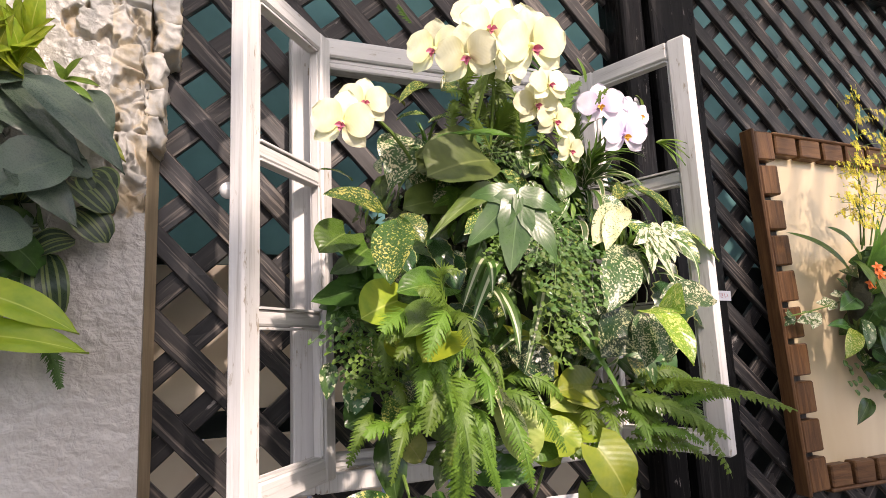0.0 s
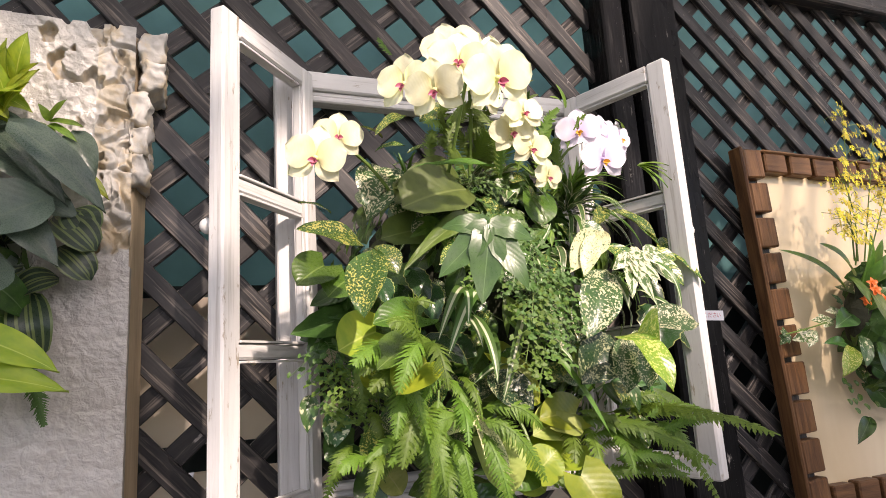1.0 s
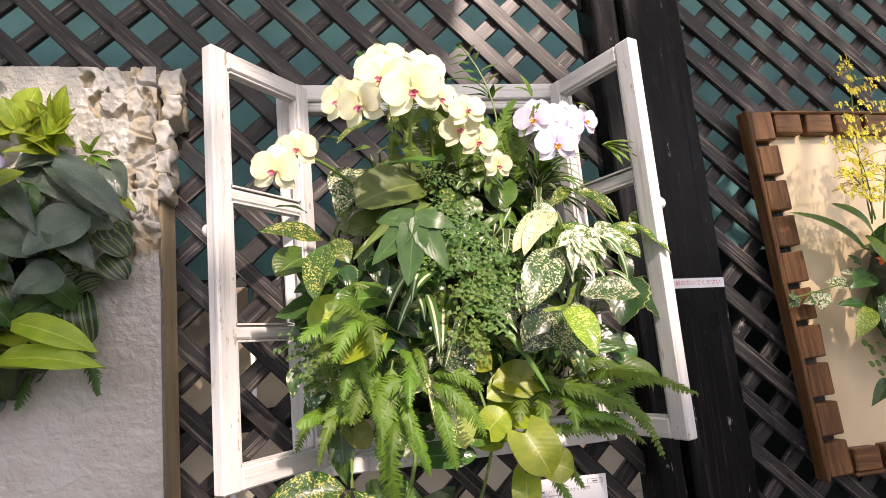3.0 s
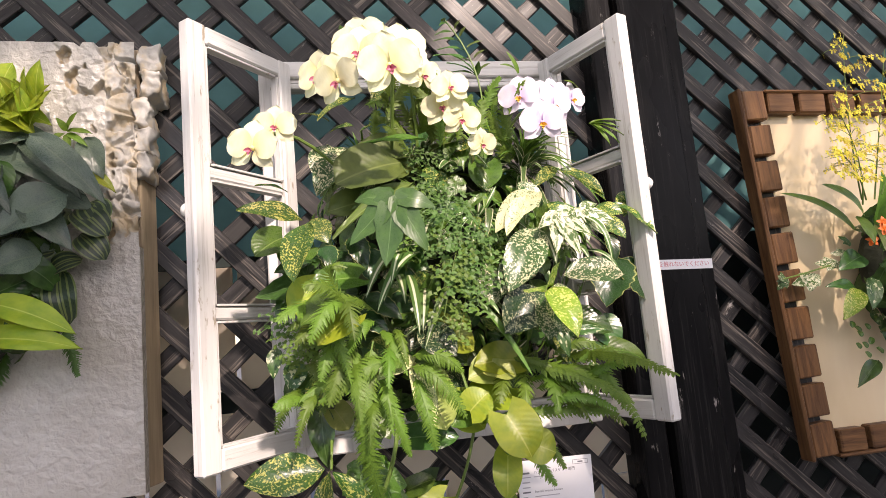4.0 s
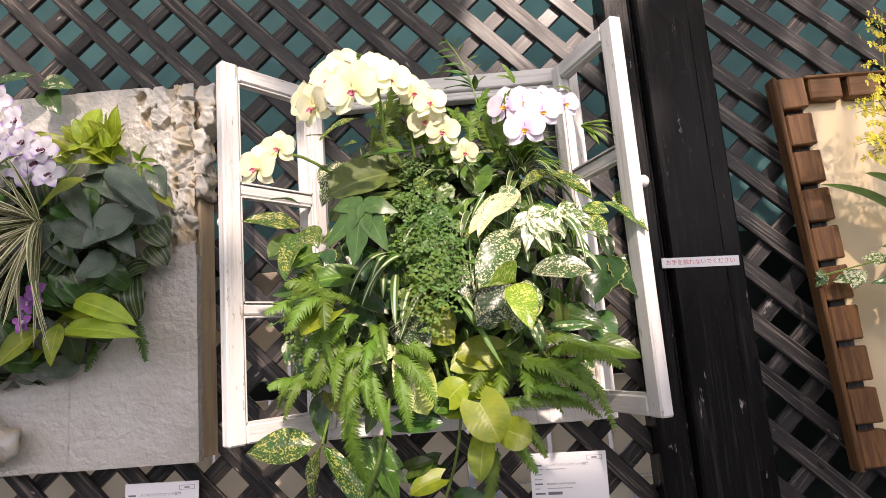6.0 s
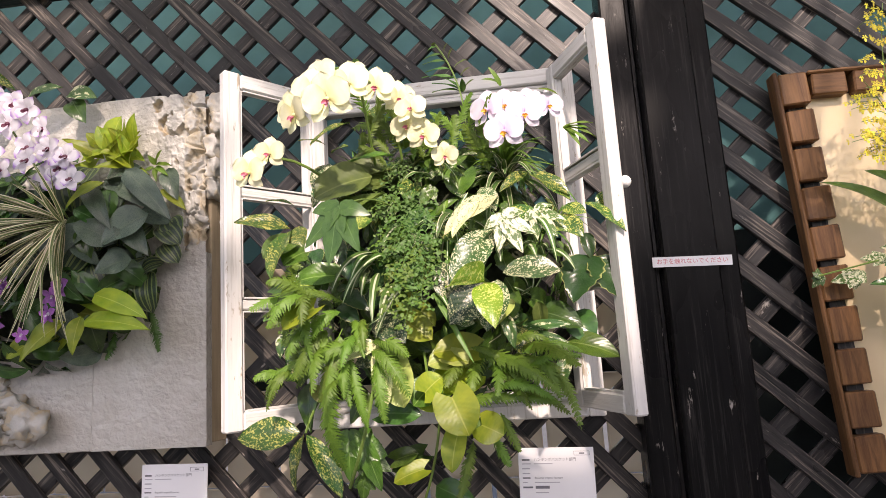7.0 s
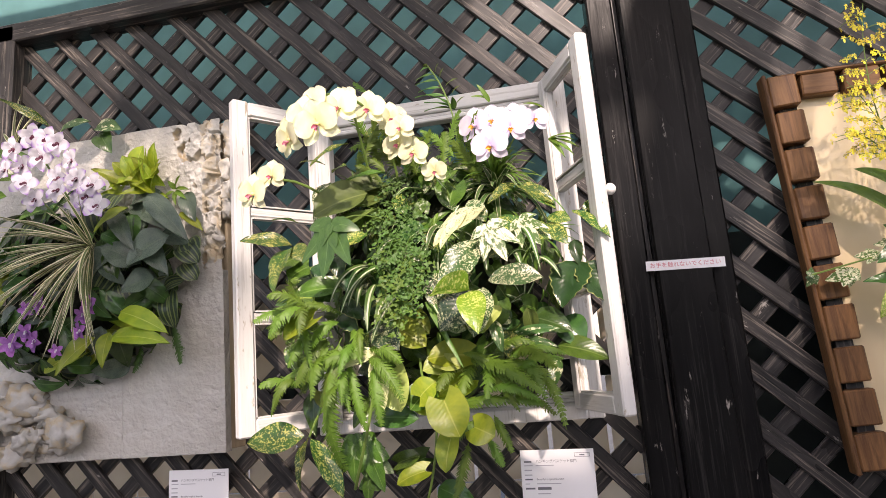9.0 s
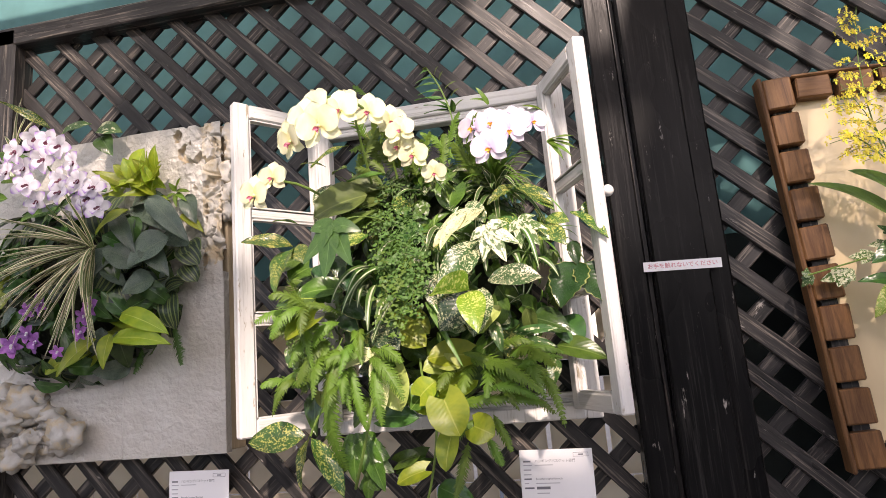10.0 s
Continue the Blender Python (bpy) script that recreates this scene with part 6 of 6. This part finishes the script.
put(slate_philodendron, "ovate", SLATE, (-0.642, -0.160, 1.775), (-0.548, -0.175, 1.667), 0.036, face=(0,-0.8,0.6))

big_slate_philodendron = thing("slate_philodendron", "broad slate-blue philodendron leaves overlapping beside the dracaena", "philodendron", group="plants of the relief panel")
put(big_slate_philodendron, "ovate", SLATE, (-0.65, -0.15, 1.783), (-0.535, -0.17, 1.661), 0.05, face=(0.1, -0.85, 0.5))
put(big_slate_philodendron, "ovate", SLATE, (-0.738, -0.15, 1.762), (-0.665, -0.17, 1.652), 0.04, face=(0.1, -0.85, 0.5))
put(big_slate_philodendron, "ovate", SLATE, (-0.596, -0.15, 1.685), (-0.685, -0.17, 1.623), 0.085, face=(0.1, -0.85, 0.5))
put(big_slate_philodendron, "ovate", SLATE, (-0.665, -0.15, 1.63), (-0.749, -0.17, 1.674), 0.07, face=(0.1, -0.85, 0.5))
put(big_slate_philodendron, "ovate", SLATE, (-0.737, -0.15, 1.676), (-0.769, -0.17, 1.613), 0.06, face=(0.1, -0.85, 0.5))
put(big_slate_philodendron, "ovate", SLATE, (-0.631, -0.15, 1.594), (-0.698, -0.17, 1.568), 0.07, face=(0.1, -0.85, 0.5))
put(big_slate_philodendron, "ovate", SLATE, (-0.659, -0.15, 1.68), (-0.583, -0.17, 1.593), 0.05, face=(0.1, -0.85, 0.5))
panel_lime_philodendron = thing("panel_lime_philodendron", "lime-green philodendron leaves on the relief panel", "philodendron", group="plants of the relief panel")
put(panel_lime_philodendron, "heart", LIME, (-0.674, -0.152, 1.832), (-0.646, -0.165, 1.907), 0.0517)
put(panel_lime_philodendron, "ovate", LIME, (-0.679, -0.152, 1.829), (-0.701, -0.168, 1.879), 0.0345)
put(panel_lime_philodendron, "ovate", LIME, (-0.686, -0.152, 1.830), (-0.728, -0.175, 1.803), 0.0299)
put(panel_lime_philodendron, "heart", LIME, (-0.714, -0.155, 1.788), (-0.787, -0.191, 1.712), 0.0598, face=(0,-0.8,0.6))
put(panel_lime_philodendron, "ovate", LIME, (-0.663, -0.152, 1.827), (-0.594, -0.165, 1.792), 0.0345)
put(panel_lime_philodendron, "ovate", LIME, (-0.674, -0.152, 1.794), (-0.584, -0.165, 1.762), 0.023, face=(0,-0.6,0.8))
put(panel_lime_philodendron, "ovate", LIME, (-0.701, -0.152, 1.819), (-0.741, -0.178, 1.838), 0.0345)
put(panel_lime_philodendron, "ovate", LIME, (-0.694, -0.152, 1.811), (-0.766, -0.184, 1.851), 0.0299)
put(panel_lime_philodendron, "ovate", LIME, (-0.702, -0.152, 1.839), (-0.722, -0.173, 1.864), 0.0299)
put(panel_lime_philodendron, "ovate", LIME, (-0.714, -0.155, 1.813), (-0.730, -0.175, 1.823), 0.046)
put(panel_lime_philodendron, "heart", LIME, (-0.729, -0.159, 1.536), (-0.604, -0.165, 1.471), 0.0575, face=(0,-0.8,0.6))
put(panel_lime_philodendron, "heart", LIME, (-0.741, -0.162, 1.493), (-0.596, -0.165, 1.452), 0.0552, face=(0,-0.85,0.5))
put(panel_lime_philodendron, "heart", LIME, (-0.777, -0.170, 1.455), (-0.858, -0.214, 1.401), 0.0575)
put(panel_lime_philodendron, "heart", LIME, (-0.789, -0.173, 1.463), (-0.790, -0.194, 1.417), 0.0575)
put(panel_lime_philodendron, "heart", LIME, (-0.746, -0.163, 1.474), (-0.761, -0.186, 1.408), 0.0517)
put(panel_lime_philodendron, "heart", LIME, (-0.925, -0.202, 1.618), (-0.952, -0.230, 1.542), 0.0575)
put(panel_lime_philodendron, "heart", LIME, (-0.894, -0.195, 1.628), (-0.901, -0.224, 1.587), 0.0575)
put(panel_lime_philodendron, "ovate", FERN, (-0.578, -0.152, 1.787), (-0.557, -0.165, 1.814), 0.012)
put(panel_lime_philodendron, "ovate", FERN, (-0.578, -0.152, 1.787), (-0.536, -0.165, 1.777), 0.012)
put(panel_lime_philodendron, "ovate", FERN, (-0.578, -0.152, 1.783), (-0.543, -0.165, 1.756), 0.012)
put(panel_lime_philodendron, "ovate", FERN, (-0.578, -0.152, 1.787), (-0.589, -0.165, 1.805), 0.012)
put(panel_lime_philodendron, "ovate", FERN, (-0.581, -0.152, 1.783), (-0.601, -0.165, 1.764), 0.012)
put(panel_lime_philodendron, "ovate", FERN, (-0.578, -0.152, 1.783), (-0.569, -0.165, 1.746), 0.012)
put(panel_lime_philodendron, "ovate", LIME, (-0.567, -0.152, 1.732), (-0.504, -0.165, 1.680), 0.026, face=(0.2,-0.7,0.6))

rng = random.Random(33)
for i in range(18):
    a = rng.uniform(-0.5, 3.6)
    reach = rng.uniform(0.035, 0.07)
    c = Vector((-0.640 + rng.uniform(-0.03, 0.03), -0.165, 1.800 + rng.uniform(-0.02, 0.03)))
    put(panel_lime_philodendron, "ovate", LIME, c, c + Vector((math.cos(a) * reach, -0.035, math.sin(a) * reach)), rng.uniform(0.022, 0.036), face=(rng.uniform(-0.5, 0.5), -0.8, 0.5))

watermelon_peperomia = thing("watermelon_peperomia", "round watermelon-striped peperomia leaves", "peperomia", group="plants of the relief panel")
put(watermelon_peperomia, "round", MELON, (-0.585, -0.152, 1.662), (-0.613, -0.165, 1.622), 0.052, arch=0.2, fold=0.1)
put(watermelon_peperomia, "round", MELON, (-0.611, -0.152, 1.655), (-0.647, -0.165, 1.614), 0.03, arch=0.2, fold=0.1)
put(watermelon_peperomia, "round", MELON, (-0.568, -0.152, 1.660), (-0.516, -0.165, 1.613), 0.05, arch=0.2, fold=0.1)
put(watermelon_peperomia, "round", MELON, (-0.561, -0.152, 1.620), (-0.520, -0.165, 1.576), 0.045, arch=0.2, fold=0.1)
put(watermelon_peperomia, "round", MELON, (-0.596, -0.152, 1.599), (-0.637, -0.165, 1.583), 0.05, arch=0.2, fold=0.1)
put(watermelon_peperomia, "round", MELON, (-0.633, -0.152, 1.584), (-0.644, -0.165, 1.540), 0.04, arch=0.2, fold=0.1)
put(watermelon_peperomia, "round", MELON, (-0.611, -0.152, 1.569), (-0.656, -0.165, 1.566), 0.04, arch=0.2, fold=0.1)
put(watermelon_peperomia, "round", MELON, (-0.557, -0.152, 1.582), (-0.601, -0.165, 1.560), 0.04, arch=0.2, fold=0.1)
put(watermelon_peperomia, "round", MELON, (-0.589, -0.152, 1.565), (-0.573, -0.165, 1.480), 0.048, arch=0.2, fold=0.1)
put(watermelon_peperomia, "round", MELON, (-0.633, -0.152, 1.623), (-0.688, -0.165, 1.602), 0.04, arch=0.2, fold=0.1)
put(watermelon_peperomia, "round", MELON, (-0.654, -0.152, 1.593), (-0.706, -0.170, 1.581), 0.05, arch=0.2, fold=0.1)
put(watermelon_peperomia, "round", MELON, (-0.546, -0.152, 1.670), (-0.523, -0.165, 1.633), 0.05, arch=0.2, fold=0.1)
put(watermelon_peperomia, "ovate", LIME_SOFT, (-0.611, -0.152, 1.637), (-0.656, -0.165, 1.620), 0.022)

panel_fern = thing("panel_fern", "small fern fronds hanging under the panel plants", "fern", group="plants of the relief panel")
frond(panel_fern, FERN_DEEP, (-0.587, -0.150, 1.485), (-0.563, -0.160, 1.403), (0,0,0), 0.018, 26, seed=200)
frond(panel_fern, FERN_DEEP, (-0.662, -0.150, 1.448), (-0.675, -0.160, 1.394), (0,0,0), 0.018, 26, seed=201)
frond(panel_fern, FERN_DEEP, (-0.721, -0.150, 1.453), (-0.733, -0.160, 1.393), (0,0,0), 0.018, 26, seed=202)
frond(panel_fern, FERN_DEEP, (-1.015, -0.150, 1.675), (-1.057, -0.160, 1.720), (0,0,0), 0.018, 26, seed=203)
frond(panel_fern, FERN_DEEP, (-0.983, -0.150, 1.685), (-1.038, -0.160, 1.690), (0,0,0), 0.018, 26, seed=204)
frond(panel_fern, FERN_DEEP, (-0.745, -0.150, 1.603), (-0.692, -0.160, 1.570), (0,0,0), 0.018, 26, seed=205)

striped_dracaena = thing("striped_dracaena", "spiky dracaena with pink, cream and green striped leaves", "dracaena", group="plants of the relief panel")
rng = random.Random(12)
CROWN = Vector((-0.766, -0.175, 1.677))
for i in range(58):
    a = radians(-66 - 142 * (i % 26) / 25 + rng.uniform(-5, 5) if i < 52 else rng.uniform(60, 170))
    reach = rng.uniform(0.13, 0.255) if i < 52 else rng.uniform(0.08, 0.12)
    tip = CROWN + Vector((math.cos(a) * reach, -0.045 - 0.07 * rng.random(), math.sin(a) * reach - 0.035 * abs(math.cos(a))))
    put(striped_dracaena, "strap", DRACAENA, CROWN + Vector((rng.uniform(-0.008, 0.008), 0, rng.uniform(-0.008, 0.008))), tip, rng.uniform(0.0065, 0.0095), face=(rng.uniform(-0.5, 0.5), -0.75, 0.65), arch=rng.choice((0.01, 0.03, 0.06, 0.10)), fold=0.4)
for tx, tz in ((-0.994, 2.083), (-0.972, 2.043), (-0.945, 2.028), (-1.009, 2.007), (-1.038, 1.990)):
    put(striped_dracaena, "strap", DRACAENA, (-1.004, -0.150, 1.947), (tx, -0.150, tz), 0.010, arch=0.05)

low_lime_philodendron = thing("lime_philodendron", "long pointed lime leaves low on the relief panel", "philodendron", group="plants of the relief panel")
put(low_lime_philodendron, "ovate", LIME, (-0.697, -0.17, 1.525), (-0.573, -0.185, 1.468), 0.05, face=(0.1, -0.8, 0.6))
put(low_lime_philodendron, "ovate", LIME, (-0.709, -0.18, 1.472), (-0.561, -0.195, 1.446), 0.046, face=(0.1, -0.8, 0.6))
put(low_lime_philodendron, "ovate", LIME, (-0.758, -0.17, 1.476), (-0.84, -0.185, 1.402), 0.055, face=(0.1, -0.8, 0.6))
put(low_lime_philodendron, "ovate", LIME, (-0.732, -0.16, 1.486), (-0.736, -0.175, 1.409), 0.036, face=(0.1, -0.8, 0.6))
put(low_lime_philodendron, "ovate", LIME, (-0.682, -0.17, 1.754), (-0.741, -0.2, 1.7), 0.042, face=(-0.2, -0.8, 0.5))

tiger_leaf_plant = thing("tiger_leaf_plant", "dark banded leaf plant behind the white flowers", "foliage plant", group="plants of the relief panel")
put(tiger_leaf_plant, "lance", AUCUBA, (-0.874, -0.187, 1.968), (-0.973, -0.230, 2.034), 0.022)
put(tiger_leaf_plant, "ovate", MARBLE, (-0.769, -0.166, 1.958), (-0.702, -0.168, 1.939), 0.045)
put(tiger_leaf_plant, "ovate", DEEP, (-0.762, -0.164, 1.943), (-0.723, -0.173, 1.885), 0.045)
put(tiger_leaf_plant, "ovate", MARBLE, (-0.849, -0.182, 1.952), (-0.769, -0.184, 1.965), 0.035)
put(tiger_leaf_plant, "ovate", GREEN, (-0.899, -0.193, 1.879), (-1.022, -0.230, 1.915), 0.03)
put(tiger_leaf_plant, "ovate", GREEN, (-0.937, -0.202, 1.847), (-1.002, -0.230, 1.849), 0.04)
put(tiger_leaf_plant, "ovate", GREEN, (-0.961, -0.207, 1.808), (-1.014, -0.230, 1.783), 0.05)
put(tiger_leaf_plant, "ovate", GREEN, (-0.982, -0.207, 1.894), (-1.037, -0.230, 1.896), 0.04)
put(tiger_leaf_plant, "ovate", GREEN, (-0.856, -0.185, 1.771), (-0.909, -0.224, 1.743), 0.05)

white_dendrobium = thing("white_dendrobium", "white dendrobium orchid with violet tips and dark eyes", "orchid", group="plants of the relief panel")
rng = random.Random(8)
for x, z in ((-0.856, 1.924), (-0.890, 1.935), (-0.861, 1.880), (-0.789, 1.864), (-0.816, 1.826), (-0.766, 1.815), (-0.731, 1.797), (-0.772, 1.764), (-0.716, 1.749), (-0.941, 1.857), (-0.895, 1.822), (-0.882, 1.788), (-0.820, 1.905), (-0.912, 1.868), (-0.972, 1.876), (-0.800, 1.792), (-0.925, 1.905), (-0.745, 1.775)):
    small_flower(white_dendrobium, (x, -0.205 - rng.uniform(0, 0.03), z), (rng.uniform(-0.3, 0.45), -0.95, rng.uniform(-0.25, 0.25)), rng.uniform(0.056, 0.066), DENDRO_PETAL, PLUM, slim=0.62, roll=rng.uniform(-30, 30))
for a, b in (((-0.80, -0.12, 1.70), (-0.90, -0.20, 1.92)), ((-0.78, -0.12, 1.70), (-0.74, -0.20, 1.80)), ((-0.84, -0.12, 1.70), (-0.96, -0.20, 1.86))):
    part("flower_stem", tube(arc(a, b, (0, -0.02, 0.02), 8), 0.0022, 6), STEM, white_dendrobium)

violet_dendrobium = thing("violet_dendrobium", "small violet orchid flowers low in the panel planting", "orchid", group="plants of the relief panel")
small_flower(violet_dendrobium, (-0.702, -0.250, 1.536), (-0.30, -0.95, -0.1), 0.05, VIOLET_PETAL, DENDRO_PETAL, roll=0)
small_flower(violet_dendrobium, (-0.720, -0.250, 1.517), (0.00, -0.95, -0.1), 0.04, VIOLET_PETAL, DENDRO_PETAL, roll=53)
small_flower(violet_dendrobium, (-0.889, -0.250, 1.471), (0.30, -0.95, -0.1), 0.05, VIOLET_PETAL, DENDRO_PETAL, roll=46)
small_flower(violet_dendrobium, (-0.831, -0.250, 1.474), (-0.15, -0.95, -0.1), 0.046, VIOLET_PETAL, DENDRO_PETAL, roll=39)
small_flower(violet_dendrobium, (-0.854, -0.250, 1.494), (0.15, -0.95, -0.1), 0.04, VIOLET_PETAL, DENDRO_PETAL, roll=32)
small_flower(violet_dendrobium, (-0.820, -0.250, 1.552), (-0.30, -0.95, -0.1), 0.05, VIOLET_PETAL, DENDRO_PETAL, roll=25)
small_flower(violet_dendrobium, (-0.853, -0.250, 1.540), (0.00, -0.95, -0.1), 0.04, VIOLET_PETAL, DENDRO_PETAL, roll=18)
small_flower(violet_dendrobium, (-0.780, -0.250, 1.450), (0.30, -0.95, -0.1), 0.03, VIOLET_PETAL, DENDRO_PETAL, roll=11)
small_flower(violet_dendrobium, (-0.726, -0.250, 1.485), (-0.15, -0.95, -0.1), 0.04, VIOLET_PETAL, DENDRO_PETAL, roll=4)

# the panel and its planting sit back against the lattice
RELIEF_SHIFT = Matrix.Translation((-0.0111, 0.0683, -0.0696)) @ Matrix.Scale(1.051, 4)
for hung in (relief, core, panel_foliage, slate_philodendron, panel_lime_philodendron, watermelon_peperomia, panel_fern, tiger_leaf_plant, violet_dendrobium):
    hung.matrix_basis = RELIEF_SHIFT @ hung.matrix_basis



# ---- planting of the block frame ----
pocket = thing("moss_pocket", "dark moss pocket holding the plants on the block frame", "planter", pose(1.03, -0.075, 1.47))
bm = bmesh.new()
bmesh.ops.create_icosphere(bm, subdivisions=4, radius=1.0)
bmesh.ops.scale(bm, vec=(0.14, 0.05, 0.15), verts=bm.verts)
roughen(bm, 0.012, 22)
part("moss", bm, SOIL, pocket)

frame_foliage = thing("frame_foliage", "dark green and marbled foliage filling the block frame", "foliage", group="plants of the block frame")
fill(frame_foliage, (("ovate", DEEP, 0.55), ("ovate", MARBLE, 0.5), ("ovate", GREEN, 0.5), ("lance", GREEN, 0.3), ("ivy", DEEP, 1.0)), 120,
     (1.05, -0.08, 1.46), (0.17, 0.10, 0.19), (0.04, 0.08), 31)

strap_leaved_orchid = thing("strap_leaved_orchid", "green strap leaves of the yellow orchid", "orchid", group="plants of the block frame")
put(strap_leaved_orchid, "strap", STRAP, (0.850, -0.110, 1.553), (0.733, -0.062, 1.648), 0.040, face=(-0.1, -0.6, 0.8), arch=0.09)
put(strap_leaved_orchid, "strap", STRAP, (0.868, -0.120, 1.583), (0.782, -0.120, 1.650), 0.044, face=(-0.1, -0.7, 0.7), arch=0.09)
put(strap_leaved_orchid, "lance", STRAP, (0.850, -0.120, 1.580), (0.835, -0.165, 1.515), 0.028)
put(strap_leaved_orchid, "lance", OLIVE, (0.880, -0.130, 1.560), (0.858, -0.180, 1.460), 0.034)
for tx, tz in ((0.900, 1.668), (0.935, 1.655), (0.965, 1.630), (0.985, 1.600), (0.925, 1.612)):
    put(strap_leaved_orchid, "strap", STRAP, (0.905, -0.110, 1.563), (tx, -0.150, tz), 0.026, arch=0.06)
put(strap_leaved_orchid, "lance", DEEP, (0.850, -0.110, 1.290), (0.772, -0.130, 1.246), 0.030, face=(0, -0.7, 0.7))

marbled_ivy = thing("marbled_ivy", "cream and green marbled ivy leaves at the frame edge", "ivy", group="plants of the block frame")
put(marbled_ivy, "ivy", MARBLE, (0.699, -0.075, 1.463), (0.683, -0.070, 1.447), 0.9)
put(marbled_ivy, "ivy", MARBLE, (0.694, -0.075, 1.467), (0.700, -0.070, 1.484), 0.8)
put(marbled_ivy, "ivy", WHITE_LOBED, (0.755, -0.085, 1.461), (0.716, -0.075, 1.458), 0.95)
put(marbled_ivy, "ivy", WHITE_LOBED, (0.762, -0.085, 1.464), (0.752, -0.080, 1.436), 0.8)
put(marbled_ivy, "ivy", WHITE_LOBED, (0.800, -0.095, 1.490), (0.768, -0.085, 1.496), 0.9)
put(marbled_ivy, "ivy", WHITE_LOBED, (0.826, -0.100, 1.508), (0.800, -0.095, 1.512), 0.9)
put(marbled_ivy, "ivy", MARBLE, (0.840, -0.100, 1.530), (0.822, -0.100, 1.546), 0.8)
put(marbled_ivy, "ovate", DEEP, (0.862, -0.105, 1.500), (0.790, -0.115, 1.474), 0.046)
put(marbled_ivy, "ovate", DEEP, (0.836, -0.100, 1.440), (0.768, -0.100, 1.444), 0.026)
put(marbled_ivy, "ovate", LIME_SPOT, (0.838, -0.110, 1.432), (0.772, -0.125, 1.376), 0.040)
put(marbled_ivy, "ovate", MARBLE, (0.870, -0.110, 1.455), (0.838, -0.130, 1.390), 0.034)
put(marbled_ivy, "ovate", DEEP, (0.905, -0.120, 1.440), (0.868, -0.150, 1.360), 0.046)
part("trailing_stem", tube(arc((0.86, -0.08, 1.50), (0.690, -0.072, 1.466), (0, -0.02, 0.0), 8), 0.0016, 6), STEM, marbled_ivy)
rng = random.Random(19)
for i in range(14):
    x, z = rng.uniform(0.83, 0.93), rng.uniform(1.29, 1.40)
    put(marbled_ivy, "round", GREEN, (x, -0.075, z), (x - rng.uniform(-0.012, 0.014), -0.080, z - 0.013), 0.012)
small_flower(strap_leaved_orchid, (0.845, -0.150, 1.525), (-0.3, -0.9, 0.2), 0.026, ORANGE, ORANGE)
small_flower(strap_leaved_orchid, (0.880, -0.150, 1.545), (-0.3, -0.9, 0.2), 0.026, ORANGE, ORANGE)
small_flower(strap_leaved_orchid, (0.900, -0.150, 1.525), (-0.3, -0.9, 0.2), 0.026, ORANGE, ORANGE)
small_flower(strap_leaved_orchid, (0.889, -0.140, 1.561), (-0.3, -0.9, 0.2), 0.026, ORANGE, ORANGE)

yellow_dancing_orchid = thing("yellow_dancing_orchid", "yellow dancing-lady orchid sprays with many tiny flowers", "orchid", group="plants of the block frame")
def spray(plant, stems, seed):
    r = random.Random(seed)
    for a, b, s, side_len, count in stems:
        pts = arc(a, b, s, 12)
        part("flower_stem", tube(pts, [0.0018 - 0.0001 * i for i in range(13)], 5), STEM, plant)
        for i in range(count):
            k = 3 + int(9 * i / count)
            p = pts[k]
            d = Vector((r.choice((-1, 1)) * r.uniform(0.5, 1.0), r.uniform(-0.5, 0.4), r.uniform(-0.15, 0.4))).normalized()
            q = p + d * side_len * (1.15 - k / 14) * r.uniform(0.5, 1.0)
            branch = arc(p, q, (0, 0, 0.006), 5)
            part("branchlet", tube(branch, 0.0007, 4), STEM, plant)
            for j in range(1, 6):
                c = branch[j] + Vector((r.uniform(-0.006, 0.006), r.uniform(-0.008, 0.002), r.uniform(-0.006, 0.006)))
                f = Vector((r.uniform(-0.6, 0.6), -0.9, r.uniform(-0.4, 0.6)))
                m = aim(c, c + Vector((r.uniform(-0.3, 0.3), -0.2, -1)).normalized() * r.uniform(0.006, 0.010), f, r.uniform(0.006, 0.010))
                part("floret", FLORET, None, plant, m=m)


bm = bmesh.new()
flu = bm.loops.layers.uv.new("UVMap")
for ang, length, w in ((0, 1.0, 0.55), (75, 0.55, 0.3), (-75, 0.55, 0.3), (140, 0.5, 0.26), (-140, 0.5, 0.26)):
    a = radians(ang)
    c, s = math.cos(a), math.sin(a)
    ring = [(0, 0, 0), (-w / 2, length * 0.6, 0.08), (-w * 0.25, length, 0.0), (w * 0.25, length, 0.0), (w / 2, length * 0.6, 0.08)]
    f = bm.faces.new([bm.verts.new((x * c + y * s, -x * s + y * c, z)) for x, y, z in ring])
    for loop in f.loops:
        loop[flu].uv = (0.3, 0.4)
FLORET = mesh_of(bm, "floret", ONCIDIUM_PETAL)
spray(yellow_dancing_orchid, (((0.850, -0.140, 1.600), (0.762, -0.200, 1.790), (0.01, -0.01, 0.0), 0.10, 24), ((0.850, -0.140, 1.610), (0.815, -0.200, 1.930), (-0.03, -0.02, 0.0), 0.11, 30), ((0.860, -0.140, 1.609), (0.760, -0.190, 1.700), (0, -0.01, 0.01), 0.07, 18), ((0.880, -0.140, 1.609), (0.905, -0.200, 1.900), (0, 0, 0), 0.10, 24), ((0.900, -0.140, 1.620), (0.960, -0.190, 1.820), (0, 0, 0), 0.07, 18)), 41)
